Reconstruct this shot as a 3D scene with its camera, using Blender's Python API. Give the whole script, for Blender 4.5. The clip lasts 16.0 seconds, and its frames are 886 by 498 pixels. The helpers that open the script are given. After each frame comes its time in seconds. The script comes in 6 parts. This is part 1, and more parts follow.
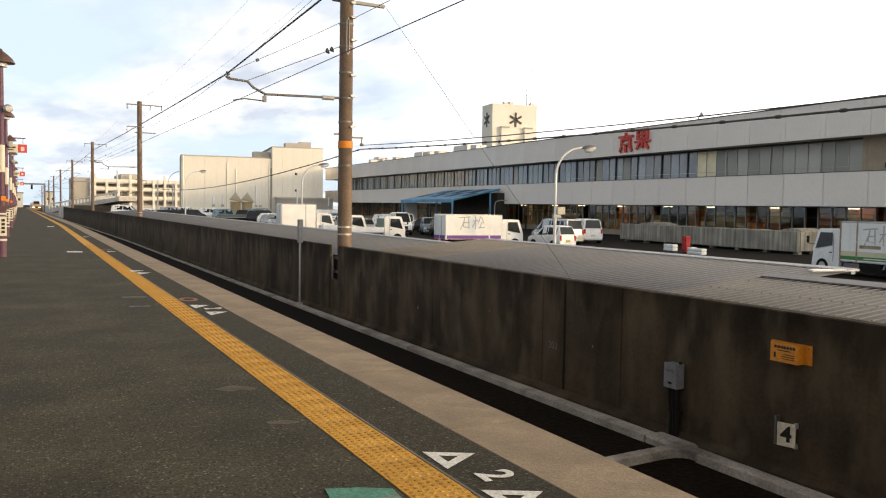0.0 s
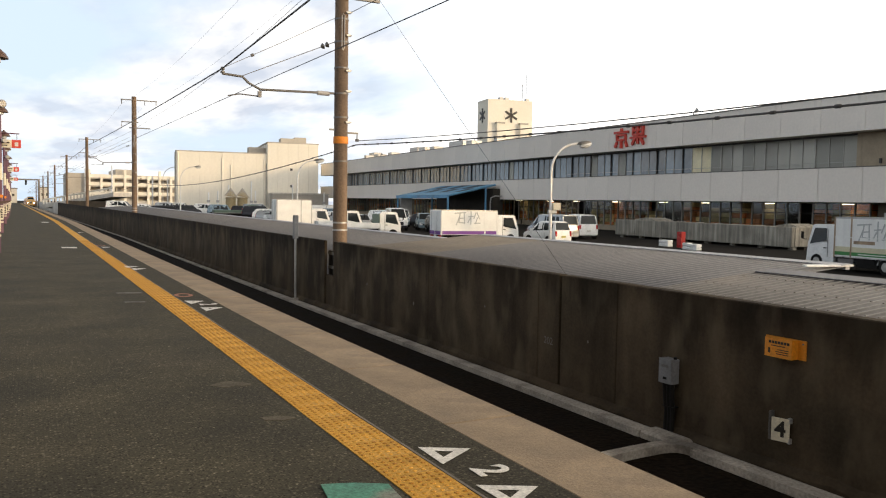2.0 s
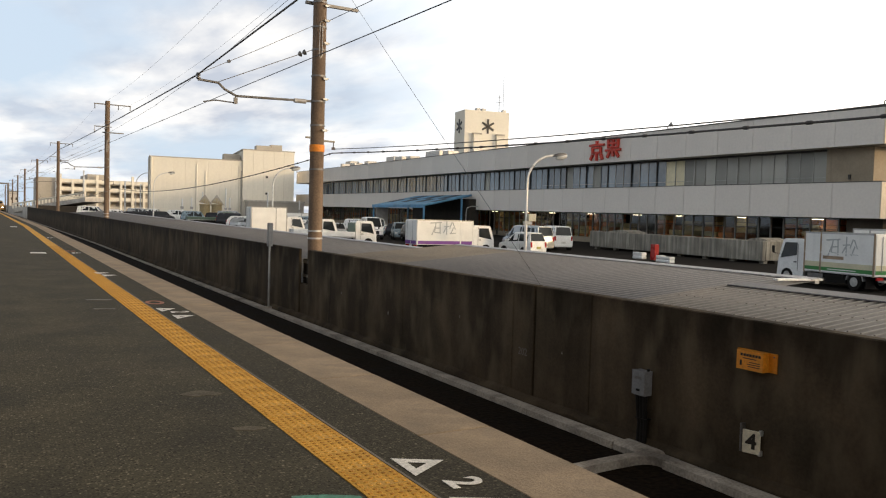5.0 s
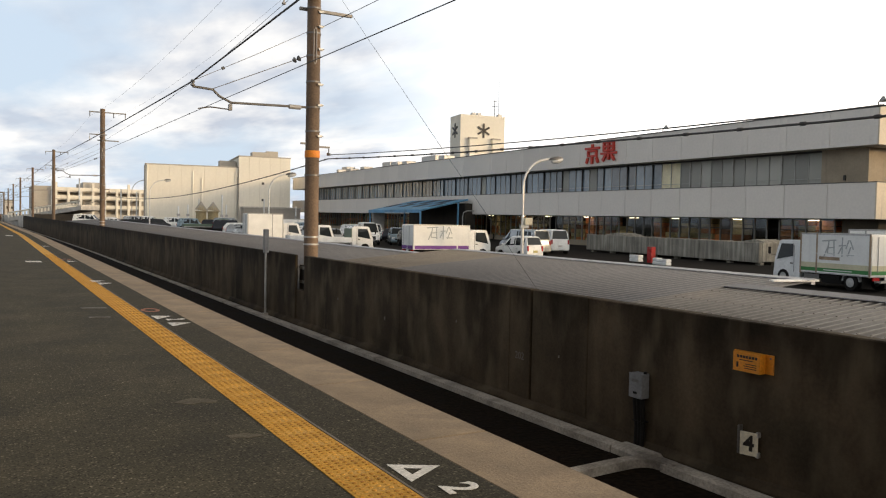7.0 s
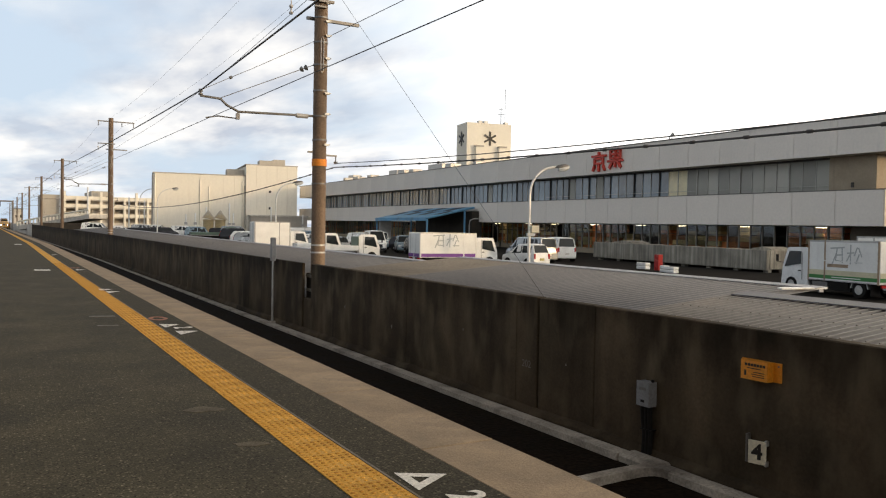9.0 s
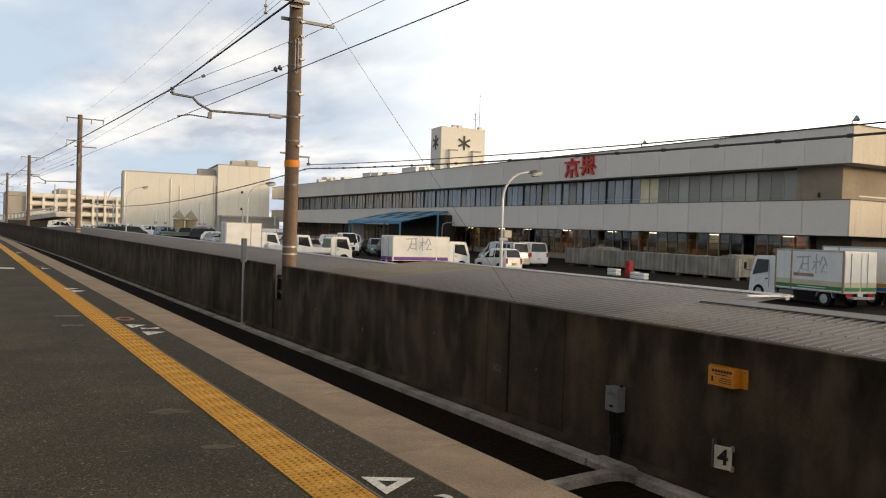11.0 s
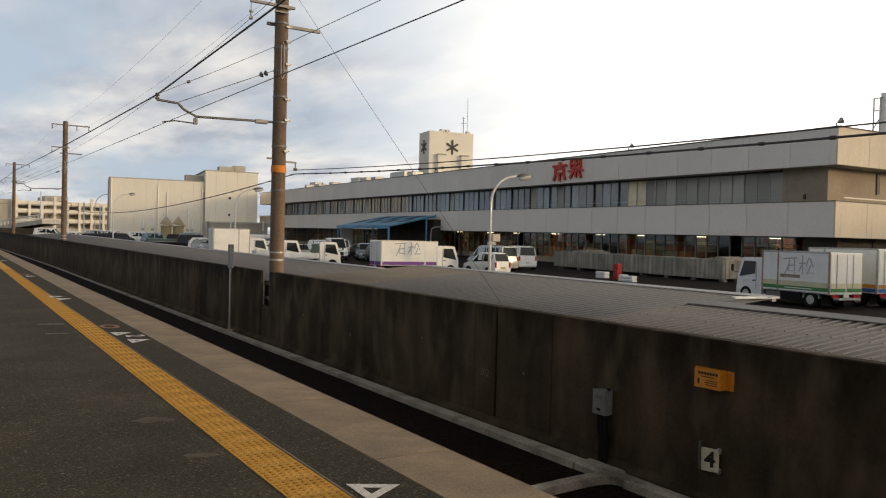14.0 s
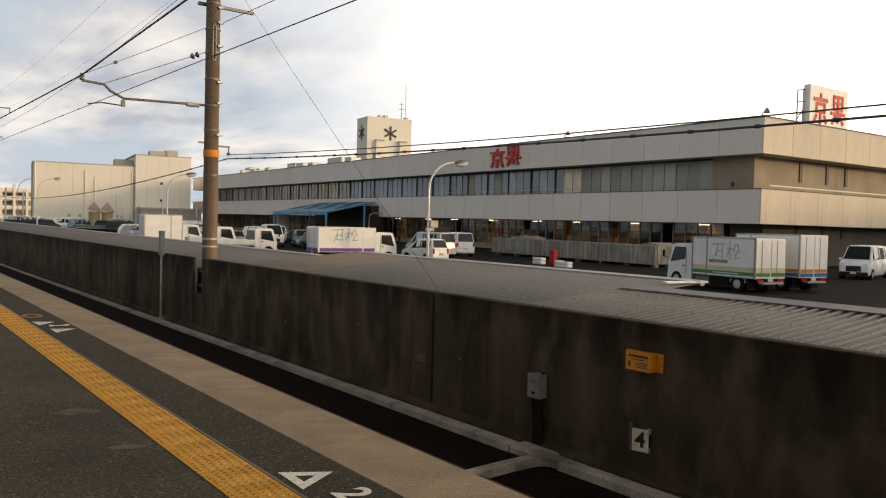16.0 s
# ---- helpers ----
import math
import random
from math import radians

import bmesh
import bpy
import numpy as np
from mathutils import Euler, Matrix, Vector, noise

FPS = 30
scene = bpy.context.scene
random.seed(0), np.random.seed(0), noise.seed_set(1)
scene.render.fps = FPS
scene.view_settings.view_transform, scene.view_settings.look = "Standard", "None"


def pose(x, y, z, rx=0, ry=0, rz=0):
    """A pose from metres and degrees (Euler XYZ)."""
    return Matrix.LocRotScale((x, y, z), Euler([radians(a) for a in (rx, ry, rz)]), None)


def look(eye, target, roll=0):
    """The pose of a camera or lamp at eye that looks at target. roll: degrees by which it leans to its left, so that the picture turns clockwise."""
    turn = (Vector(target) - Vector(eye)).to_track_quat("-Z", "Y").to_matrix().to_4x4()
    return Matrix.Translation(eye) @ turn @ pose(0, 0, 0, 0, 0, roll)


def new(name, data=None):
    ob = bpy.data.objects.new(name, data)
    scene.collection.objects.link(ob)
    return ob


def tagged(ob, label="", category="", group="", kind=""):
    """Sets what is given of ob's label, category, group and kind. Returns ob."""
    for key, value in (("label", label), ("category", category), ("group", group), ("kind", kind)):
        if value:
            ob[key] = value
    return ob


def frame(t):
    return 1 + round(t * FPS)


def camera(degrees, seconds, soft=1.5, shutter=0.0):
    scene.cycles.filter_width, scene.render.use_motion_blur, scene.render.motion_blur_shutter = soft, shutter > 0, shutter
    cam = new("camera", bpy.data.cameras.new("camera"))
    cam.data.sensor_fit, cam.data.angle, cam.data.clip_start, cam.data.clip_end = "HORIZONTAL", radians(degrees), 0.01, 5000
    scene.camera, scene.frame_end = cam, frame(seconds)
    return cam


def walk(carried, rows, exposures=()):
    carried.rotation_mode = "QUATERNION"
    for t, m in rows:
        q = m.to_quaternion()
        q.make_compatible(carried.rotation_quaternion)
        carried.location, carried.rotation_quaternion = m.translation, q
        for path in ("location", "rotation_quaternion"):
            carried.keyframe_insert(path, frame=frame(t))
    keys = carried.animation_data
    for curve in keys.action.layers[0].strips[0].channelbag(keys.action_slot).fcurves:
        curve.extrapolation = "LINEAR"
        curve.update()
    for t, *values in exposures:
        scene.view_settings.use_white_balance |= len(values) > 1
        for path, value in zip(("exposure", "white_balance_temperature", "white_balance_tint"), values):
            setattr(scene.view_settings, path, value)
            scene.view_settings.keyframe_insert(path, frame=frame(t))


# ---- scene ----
cam = camera(59.5, 16.0, 1.15)
PATH = [
    (0, (-0.113, 0.245, 1.373), (0.823, 2.01, 1.275), 0.9),
    (0.5, (-0.117, 0.237, 1.374), (0.816, 2.003, 1.267), 0.9),
    (1, (-0.111, 0.243, 1.375), (0.819, 2.01, 1.265), 0.8),
    (1.5, (-0.105, 0.243, 1.37), (0.848, 1.998, 1.26), 0.9),
    (2, (-0.113, 0.243, 1.373), (0.833, 2.002, 1.264), 0.9),
    (2.5, (-0.114, 0.239, 1.374), (0.824, 2.003, 1.267), 1.2),
    (3, (-0.11, 0.243, 1.376), (0.828, 2.007, 1.285), 1.0),
    (3.5, (-0.109, 0.247, 1.372), (0.84, 2.006, 1.31), 0.6),
    (4, (-0.104, 0.234, 1.372), (0.867, 1.981, 1.299), 1.0),
    (4.5, (-0.102, 0.25, 1.375), (0.889, 1.985, 1.294), 1.0),
    (4.7, (-0.103, 0.26, 1.373), (0.898, 1.99, 1.291), 1.7),
    (6.8, (-0.087, 0.263, 1.371), (0.923, 1.987, 1.289), 1.0),
    (7, (-0.082, 0.263, 1.371), (0.926, 1.989, 1.301), 1.1),
    (7.5, (-0.088, 0.265, 1.369), (0.892, 2.008, 1.314), 1.1),
    (8, (-0.09, 0.254, 1.374), (0.88, 2.002, 1.322), 0.6),
    (8.5, (-0.091, 0.255, 1.372), (0.888, 1.998, 1.321), 0.8),
    (9, (-0.091, 0.251, 1.375), (0.902, 1.986, 1.325), 1.0),
    (11.5, (-0.063, 0.258, 1.372), (1.009, 1.946, 1.338), 1.5),
    (12, (-0.043, 0.241, 1.381), (1.062, 1.908, 1.374), 0.3),
    (12.5, (-0.041, 0.268, 1.375), (1.14, 1.882, 1.363), -0.2),
    (13, (-0.044, 0.266, 1.371), (1.064, 1.93, 1.353), 1.7),
    (13.5, (-0.039, 0.254, 1.377), (1.039, 1.938, 1.35), 1.6),
    (14, (-0.041, 0.253, 1.376), (1.036, 1.938, 1.349), 1.4),
    (14.5, (-0.029, 0.263, 1.376), (1.05, 1.947, 1.356), 1.0),
    (15, (-0.038, 0.253, 1.371), (1.036, 1.94, 1.353), 1.4),
    (15.5, (-0.018, 0.234, 1.356), (1.098, 1.893, 1.306), 2.1),
    (16, (-0.004, 0.257, 1.369), (1.203, 1.85, 1.311), 1.4),
]
walk(cam, [(t, look(e, a, r)) for t, e, a, r in PATH],
     exposures=((0, 0.25, 6650, 10), (2, 0.20, 6650, 10), (3.0, 0.19, 6650, 10), (3.6, 0.05, 6650, 10), (4.5, -0.03, 6650, 10), (9, -0.06, 6650, 10), (11.3, -0.16, 6650, 10), (12.0, -0.22, 6650, 10),
                (12.6, -0.46, 6650, 10), (14.5, -0.46, 6700, 10), (15.5, -0.46, 6800, 11), (16, -0.32, 6950, 12)))

# ---- world, sun ----
SUN_DIR = Vector((0.60, -0.79, 0.13)).normalized()
world = bpy.data.worlds.new("world")
scene.world = world
world.use_nodes = True


def build_sky():
    nt = world.node_tree
    N, L = nt.nodes, nt.links
    bg = N["Background"]

    def mth(op, a, b=None, clamp=False):
        n = N.new("ShaderNodeMath")
        n.operation, n.use_clamp = op, clamp
        for i, v in enumerate((a, b)):
            if v is None:
                continue
            if isinstance(v, (int, float)):
                n.inputs[i].default_value = v
            else:
                L.new(v, n.inputs[i])
        return n.outputs[0]

    def mixc(f, a, b):
        n = N.new("ShaderNodeMix")
        n.data_type = "RGBA"
        for i, v in ((0, f), (6, a), (7, b)):
            if isinstance(v, (int, float)):
                n.inputs[i].default_value = v
            elif isinstance(v, tuple):
                n.inputs[i].default_value = (*v, 1)
            else:
                L.new(v, n.inputs[i])
        return n.outputs[2]

    sky = N.new("ShaderNodeTexSky")
    sky.sky_type, sky.sun_disc = "NISHITA", False
    sky.sun_elevation = math.asin(SUN_DIR.z)
    sky.sun_rotation = math.atan2(SUN_DIR.x, SUN_DIR.y)
    sky.dust_density = 2.0
    co = N.new("ShaderNodeTexCoord").outputs["Generated"]
    sep = N.new("ShaderNodeSeparateXYZ")
    L.new(co, sep.inputs[0])
    h = mth("ADD", mth("MAXIMUM", sep.outputs[2], 0.0), 0.12)
    comb = N.new("ShaderNodeCombineXYZ")
    L.new(mth("DIVIDE", sep.outputs[0], h), comb.inputs[0])
    L.new(mth("DIVIDE", sep.outputs[1], h), comb.inputs[1])

    def clouds(scale, detail, off):
        mp = N.new("ShaderNodeMapping")
        mp.inputs["Location"].default_value = off
        mp.inputs["Rotation"].default_value = (0, 0, 0.5)
        mp.inputs["Scale"].default_value = (1.0, 0.55, 1.0)
        L.new(comb.outputs[0], mp.inputs[0])
        n = N.new("ShaderNodeTexNoise")
        n.inputs["Scale"].default_value, n.inputs["Detail"].default_value = scale, detail
        n.inputs["Roughness"].default_value = 0.51
        L.new(mp.outputs[0], n.inputs["Vector"])
        return n.outputs[0]

    dot = N.new("ShaderNodeVectorMath")
    dot.operation = "DOT_PRODUCT"
    L.new(co, dot.inputs[0])
    dot.inputs[1].default_value = Vector((0.90, -0.40, 0.12)).normalized()
    glow = mth("MULTIPLY", mth("SUBTRACT", dot.outputs["Value"], 0.0), 1.3, True)
    cover = mth("MULTIPLY", mth("SUBTRACT", clouds(1.15, 9, (3.1, 1.7, 0)), 0.40), 5.0, True)
    cover = mth("MAXIMUM", cover, mth("MULTIPLY", glow, 1.6, True))
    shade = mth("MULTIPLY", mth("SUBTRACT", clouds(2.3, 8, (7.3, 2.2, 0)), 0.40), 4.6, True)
    clear = N.new("ShaderNodeMix")
    clear.data_type, clear.blend_type = "RGBA", "MULTIPLY"
    clear.inputs[0].default_value = 1.0
    L.new(sky.outputs[0], clear.inputs[6])
    clear.inputs[7].default_value = (SKY_GAIN, SKY_GAIN, SKY_GAIN, 1)
    blue = mixc(0.8, clear.outputs[2], (0.76, 0.92, 1.12))
    cloud = mixc(shade, (0.60, 0.66, 0.77), (1.14, 1.13, 1.11))
    both = mixc(cover, blue, cloud)
    lit = mixc(glow, both, GLOW_COL)
    # dims and warms the unseen sky overhead and behind, to darken the foreground
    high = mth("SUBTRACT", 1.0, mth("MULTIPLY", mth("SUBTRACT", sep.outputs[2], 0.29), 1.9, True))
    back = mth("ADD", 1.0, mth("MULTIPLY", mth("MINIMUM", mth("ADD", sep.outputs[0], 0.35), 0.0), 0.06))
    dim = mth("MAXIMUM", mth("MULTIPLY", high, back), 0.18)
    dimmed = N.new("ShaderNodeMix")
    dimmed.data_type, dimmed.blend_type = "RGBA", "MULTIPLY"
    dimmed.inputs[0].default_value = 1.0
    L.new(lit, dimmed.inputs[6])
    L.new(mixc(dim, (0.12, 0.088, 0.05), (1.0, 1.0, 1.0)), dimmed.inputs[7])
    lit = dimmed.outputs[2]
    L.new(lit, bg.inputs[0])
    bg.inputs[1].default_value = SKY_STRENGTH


SKY_GAIN, SKY_STRENGTH, GLOW_COL = 0.09, 1.0, (2.9, 2.75, 2.5)
build_sky()

sun_data = bpy.data.lights.new("sun", "SUN")
sun_data.energy, sun_data.angle, sun_data.color = 1.7, radians(6), (1.0, 0.71, 0.38)
sun = new("sun", sun_data)
sun.matrix_world = look(SUN_DIR * 60, (0, 0, 0))


# ---- materials ----
def surf(name, col, rough=0.7, metal=0.0, var=0.25, scale=1.5, grain=40.0, gvar=0.15, bump=0.1, streak=0.0,
         tint=None, tint_at=0.55, spec=0.4, rnd=0.0, speck=0.0, smear=0.0, drip=0.0, moss=None, damp=None):
    """A procedural surface: two scales of noise, optional vertical streaks, a second tint in patches, a spread from object to object."""
    m = bpy.data.materials.new(name)
    m.use_nodes = True
    N, L = m.node_tree.nodes, m.node_tree.links
    b = N["Principled BSDF"]
    b.inputs["Metallic"].default_value = metal
    b.inputs["Specular IOR Level"].default_value = spec
    co = N.new("ShaderNodeTexCoord").outputs["Object"]

    def noise_at(sc, det, stretch=None):
        n = N.new("ShaderNodeTexNoise")
        n.inputs["Scale"].default_value, n.inputs["Detail"].default_value = sc, det
        if stretch:
            mp = N.new("ShaderNodeMapping")
            mp.inputs["Scale"].default_value = stretch
            L.new(co, mp.inputs[0])
            L.new(mp.outputs[0], n.inputs["Vector"])
        else:
            L.new(co, n.inputs["Vector"])
        return n.outputs[0]

    def ramp(src, lo, hi, a, b2):
        n = N.new("ShaderNodeMapRange")
        for i, v in enumerate((lo, hi, a, b2)):
            n.inputs[i + 1].default_value = v
        L.new(src, n.inputs[0])
        return n.outputs[0]

    def mul(c, f):
        n = N.new("ShaderNodeMix")
        n.data_type, n.blend_type = "RGBA", "MULTIPLY"
        n.inputs[0].default_value = 1.0
        L.new(c, n.inputs[6])
        L.new(f, n.inputs[7])
        return n.outputs[2]

    rgb = N.new("ShaderNodeRGB")
    rgb.outputs[0].default_value = (*col, 1)
    c = rgb.outputs[0]
    if tint:
        n = N.new("ShaderNodeMix")
        n.data_type = "RGBA"
        L.new(ramp(noise_at(scale * 0.6, 5), tint_at, tint_at + 0.14, 0, 1), n.inputs[0])
        L.new(c, n.inputs[6])
        n.inputs[7].default_value = (*tint, 1)
        c = n.outputs[2]
    big = noise_at(scale, 6)
    fine = noise_at(grain, 3)
    c = mul(c, ramp(big, 0.3, 0.7, 1 - var, 1 + var))
    c = mul(c, ramp(fine, 0.3, 0.7, 1 - gvar, 1 + gvar))
    if speck:
        # single pale and dark stones in the surface
        for sc, lo, gain in ((70.0, 0.5, speck), (42.0, 0.7, speck), (60.0, 0.45, -0.75)):
            v = N.new("ShaderNodeTexVoronoi")
            v.inputs["Scale"].default_value = sc
            L.new(co, v.inputs["Vector"])
            sp = N.new("ShaderNodeSeparateColor")
            L.new(v.outputs["Color"], sp.inputs[0])
            pick = N.new("ShaderNodeMath")
            pick.operation = "MULTIPLY"
            L.new(ramp(sp.outputs[0 if gain > 0 else 1], lo, 1.0, 0, 1), pick.inputs[0])
            L.new(ramp(v.outputs["Distance"], 0.30, 0.48, 1, 0), pick.inputs[1])
            c = mul(c, ramp(pick.outputs[0], 0, 1, 1, 1 + gain))
    if smear:
        c = mul(c, ramp(noise_at(1.1, 5, (1.0, 1.0, 0.3)), 0.35, 0.66, 1 - smear, 1 + smear))
        c = mul(c, ramp(noise_at(2.1, 6, (1.0, 1.0, 0.2)), 0.56, 0.80, 1.0, 1 + smear * 1.3))
    if streak:
        c = mul(c, ramp(noise_at(2.2, 5, (1.6, 1.6, 0.1)), 0.42, 0.62, 1 - streak, 1.08))
    if drip:
        # a few narrow grime runs, broken along their length
        run = ramp(noise_at(3.2, 4, (1.0, 1.0, 0.03)), 0.58, 0.76, 0, 1)
        gap = ramp(noise_at(0.9, 3, (0.5, 0.5, 0.35)), 0.42, 0.66, 0, 1)
        n = N.new("ShaderNodeMath")
        n.operation = "MULTIPLY"
        L.new(run, n.inputs[0])
        L.new(gap, n.inputs[1])
        c = mul(c, ramp(n.outputs[0], 0, 1, 1, 1 - drip))
    if moss:
        # lichen and lime blotches at hand size
        n = N.new("ShaderNodeMix")
        n.data_type = "RGBA"
        blot = ramp(noise_at(2.6, 10, (1.0, 1.0, 0.45)), 0.50, 0.70, 0, 0.8)
        L.new(blot, n.inputs[0])
        L.new(c, n.inputs[6])
        n.inputs[7].default_value = (*moss, 1)
        c = n.outputs[2]
    if damp:
        # a damp stain that has run down unevenly from the top edge
        sep = N.new("ShaderNodeSeparateXYZ")
        L.new(co, sep.inputs[0])
        n = N.new("ShaderNodeMath")
        n.operation = "ADD"
        L.new(sep.outputs[2], n.inputs[0])
        L.new(ramp(noise_at(3.4, 6, (1.0, 1.0, 0.12)), 0.3, 0.7, -0.42, 0.30), n.inputs[1])
        c = mul(c, ramp(n.outputs[0], damp[0], damp[1], 1, damp[2]))
    if rnd:
        inf = N.new("ShaderNodeObjectInfo")
        c = mul(c, ramp(inf.outputs["Random"], 0, 1, 1 - rnd, 1 + rnd))
    L.new(c, b.inputs["Base Color"])
    L.new(ramp(big, 0.3, 0.7, max(0.03, rough - 0.08), min(1, rough + 0.08)), b.inputs["Roughness"])
    if bump:
        bp = N.new("ShaderNodeBump")
        bp.inputs["Strength"].default_value, bp.inputs["Distance"].default_value = min(1, bump * 3), 0.01
        L.new(fine, bp.inputs["Height"])
        L.new(bp.outputs[0], b.inputs["Normal"])
    return m


def glow_mat(name, col, power):
    m = bpy.data.materials.new(name)
    m.use_nodes = True
    b = m.node_tree.nodes["Principled BSDF"]
    b.inputs["Base Color"].default_value = (*col, 1)
    b.inputs["Emission Color"].default_value = (*col, 1)
    b.inputs["Emission Strength"].default_value = power
    return m


M_ASPHALT = surf("platform_asphalt", (0.0605, 0.0545, 0.0385), 0.9, spec=0.12, speck=1.35, var=0.3, scale=1.3, grain=60, gvar=0.25, bump=0.1, tint=(0.069, 0.061, 0.0435), tint_at=0.52)
M_PATCH = surf("fresh_asphalt", (0.047, 0.042, 0.030), 0.9, spec=0.12, speck=1.6, var=0.22, scale=1.1, grain=60, gvar=0.25, bump=0.1)
M_LOT = surf("lot_asphalt", (0.025, 0.0225, 0.020), 0.95, spec=0.04, var=0.3, scale=0.15, grain=12, gvar=0.25, bump=0.1)
M_COPING = surf("coping_stone", (0.265, 0.198, 0.130), 0.85, var=0.24, scale=2.2, grain=75, gvar=0.16, bump=0.12, rnd=0.08, tint=(0.185, 0.142, 0.100), tint_at=0.57, smear=0.08)
M_YELLOW = surf("tactile_yellow", (0.58, 0.315, 0.055), 0.85, spec=0.15, var=0.2, scale=3.5, grain=70, gvar=0.28, bump=0.12, rnd=0.10, tint=(0.42, 0.255, 0.085), tint_at=0.55)
# raised dots in a darker orange than the tile
M_YDOT = surf("dark_orange_tactile_dot", (0.42, 0.195, 0.03), 0.8, spec=0.2, var=0.3, scale=3.5, grain=70, gvar=0.25, tint=(0.55, 0.29, 0.05), tint_at=0.5)
M_PAINT = surf("white_road_paint", (0.66, 0.64, 0.6), 0.7, var=0.12, scale=6, grain=60, gvar=0.25, bump=0.1, tint=(0.4, 0.38, 0.35), tint_at=0.63)
M_WORN = surf("worn_away_paint", (0.125, 0.117, 0.105), 0.8, var=0.3, scale=8, grain=60, gvar=0.4, tint=(0.07, 0.065, 0.056), tint_at=0.48)
M_SCUFF = surf("scuffed_asphalt", (0.115, 0.102, 0.076), 0.9, spec=0.1, var=0.3, scale=5, grain=60, gvar=0.3, tint=(0.075, 0.067, 0.049), tint_at=0.55)
M_GREENP = surf("green_road_paint", (0.07, 0.22, 0.16), 0.75, var=0.2, scale=6, grain=60, gvar=0.3, tint=(0.20, 0.22, 0.18), tint_at=0.5)
M_REDP = surf("rusty_red_paint", (0.28, 0.11, 0.06), 0.75, var=0.2, scale=6, grain=60, gvar=0.3)
M_WALL = surf("dark_weathered_concrete", (0.066, 0.0485, 0.031), 0.92, var=0.34, scale=1.1, grain=34, gvar=0.13, bump=0.07, streak=0.09, smear=0.24, rnd=0.14, spec=0.12, tint=(0.041, 0.032, 0.021), tint_at=0.53, drip=0.5, moss=(0.112, 0.088, 0.058), damp=(0.05, 0.42, 0.5))
M_CURB = surf("drain_concrete", (0.40, 0.36, 0.31), 0.9, var=0.3, scale=2.6, grain=34, gvar=0.25, bump=0.2, tint=(0.20, 0.175, 0.15), tint_at=0.54)
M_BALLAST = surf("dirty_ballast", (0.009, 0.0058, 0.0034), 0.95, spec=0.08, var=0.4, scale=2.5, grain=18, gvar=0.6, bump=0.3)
M_RAIL = surf("rusty_rail", (0.12, 0.07, 0.045), 0.55, 0.6, var=0.2, scale=3)
M_SLEEPER = surf("sleeper_concrete", (0.15, 0.13, 0.11), 0.9, rnd=0.15)
M_SHEET = surf("grey_roof_sheet", (0.112, 0.114, 0.124), 0.6, 0.0, var=0.2, scale=0.35, grain=9, gvar=0.12, bump=0.03, tint=(0.13, 0.12, 0.108), tint_at=0.62)
M_SHEET3 = surf("tan_roof_sheet", (0.156, 0.140, 0.120), 0.6, 0.05, var=0.2, scale=0.5, grain=9, gvar=0.12, bump=0.03, tint=(0.125, 0.117, 0.108), tint_at=0.52)
M_SHEET2 = surf("light_roof_sheet", (0.118, 0.114, 0.111), 0.6, 0.0, var=0.22, scale=0.5, grain=9, gvar=0.14, bump=0.03, tint=(0.155, 0.142, 0.128), tint_at=0.57)
M_FLASH = surf("lilac_grey_flashing", (0.125, 0.124, 0.138), 0.6, var=0.15, scale=0.8)
M_GUTTER = surf("pale_gutter", (0.34, 0.345, 0.37), 0.5, var=0.15, scale=1.0)
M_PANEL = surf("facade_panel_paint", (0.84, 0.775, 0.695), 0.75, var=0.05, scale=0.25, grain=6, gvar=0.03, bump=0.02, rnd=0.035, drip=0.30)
# stained copy of the facade paint, toned down and yellowed for the sunlit end
M_ENDP = surf("stained_sunlit_end_paint", (0.71, 0.62, 0.49), 0.78, var=0.08, scale=0.5, grain=6, gvar=0.05, bump=0.02, rnd=0.05, drip=0.32, tint=(0.66, 0.555, 0.42), tint_at=0.6)
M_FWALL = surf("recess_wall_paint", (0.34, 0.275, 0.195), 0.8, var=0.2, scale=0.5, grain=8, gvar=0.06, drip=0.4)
# the ground-floor end wall's shade is put into this dark brown
M_SIDEW = surf("shaded_brown_side_wall", (0.125, 0.103, 0.078), 0.85, var=0.2, scale=0.4, grain=8, gvar=0.08, drip=0.3)
M_CAP = surf("dark_parapet_cap", (0.10, 0.09, 0.08), 0.6, var=0.2)
M_FRAME = surf("dark_window_frame", (0.055, 0.05, 0.045), 0.5, 0.3, var=0.2)
M_FRAME2 = surf("alu_window_frame", (0.42, 0.40, 0.36), 0.45, 0.3, var=0.15)
M_BLIND = surf("drawn_blind", (0.37, 0.36, 0.31), 0.5, var=0.06, scale=0.6, grain=30, gvar=0.05, rnd=0.35, spec=0.6, bump=0.0)
M_CURTAIN = surf("cream_curtain", (0.86, 0.77, 0.52), 0.6, var=0.1, scale=2, rnd=0.05)
# grey-blue base stands in for the sky reflected in the panes
M_GLASS = surf("sky_tinted_window_glass", (0.145, 0.185, 0.215), 0.07, var=0.3, scale=0.5, grain=3, gvar=0.1, bump=0.0, spec=0.9, rnd=0.5)
M_CGLASS = surf("car_glass", (0.016, 0.02, 0.022), 0.08, var=0.2, bump=0.0, spec=0.25)
M_DOCK = surf("stained_dock_concrete", (0.33, 0.305, 0.255), 0.9, var=0.3, scale=0.7, grain=15, gvar=0.2, bump=0.1, streak=0.35, drip=0.5)
# near-black fill standing in for unlit depths, and for a few dark parts
M_DARK = surf("unlit_and_dark_fill", (0.045, 0.038, 0.03), 0.9, var=0.3)
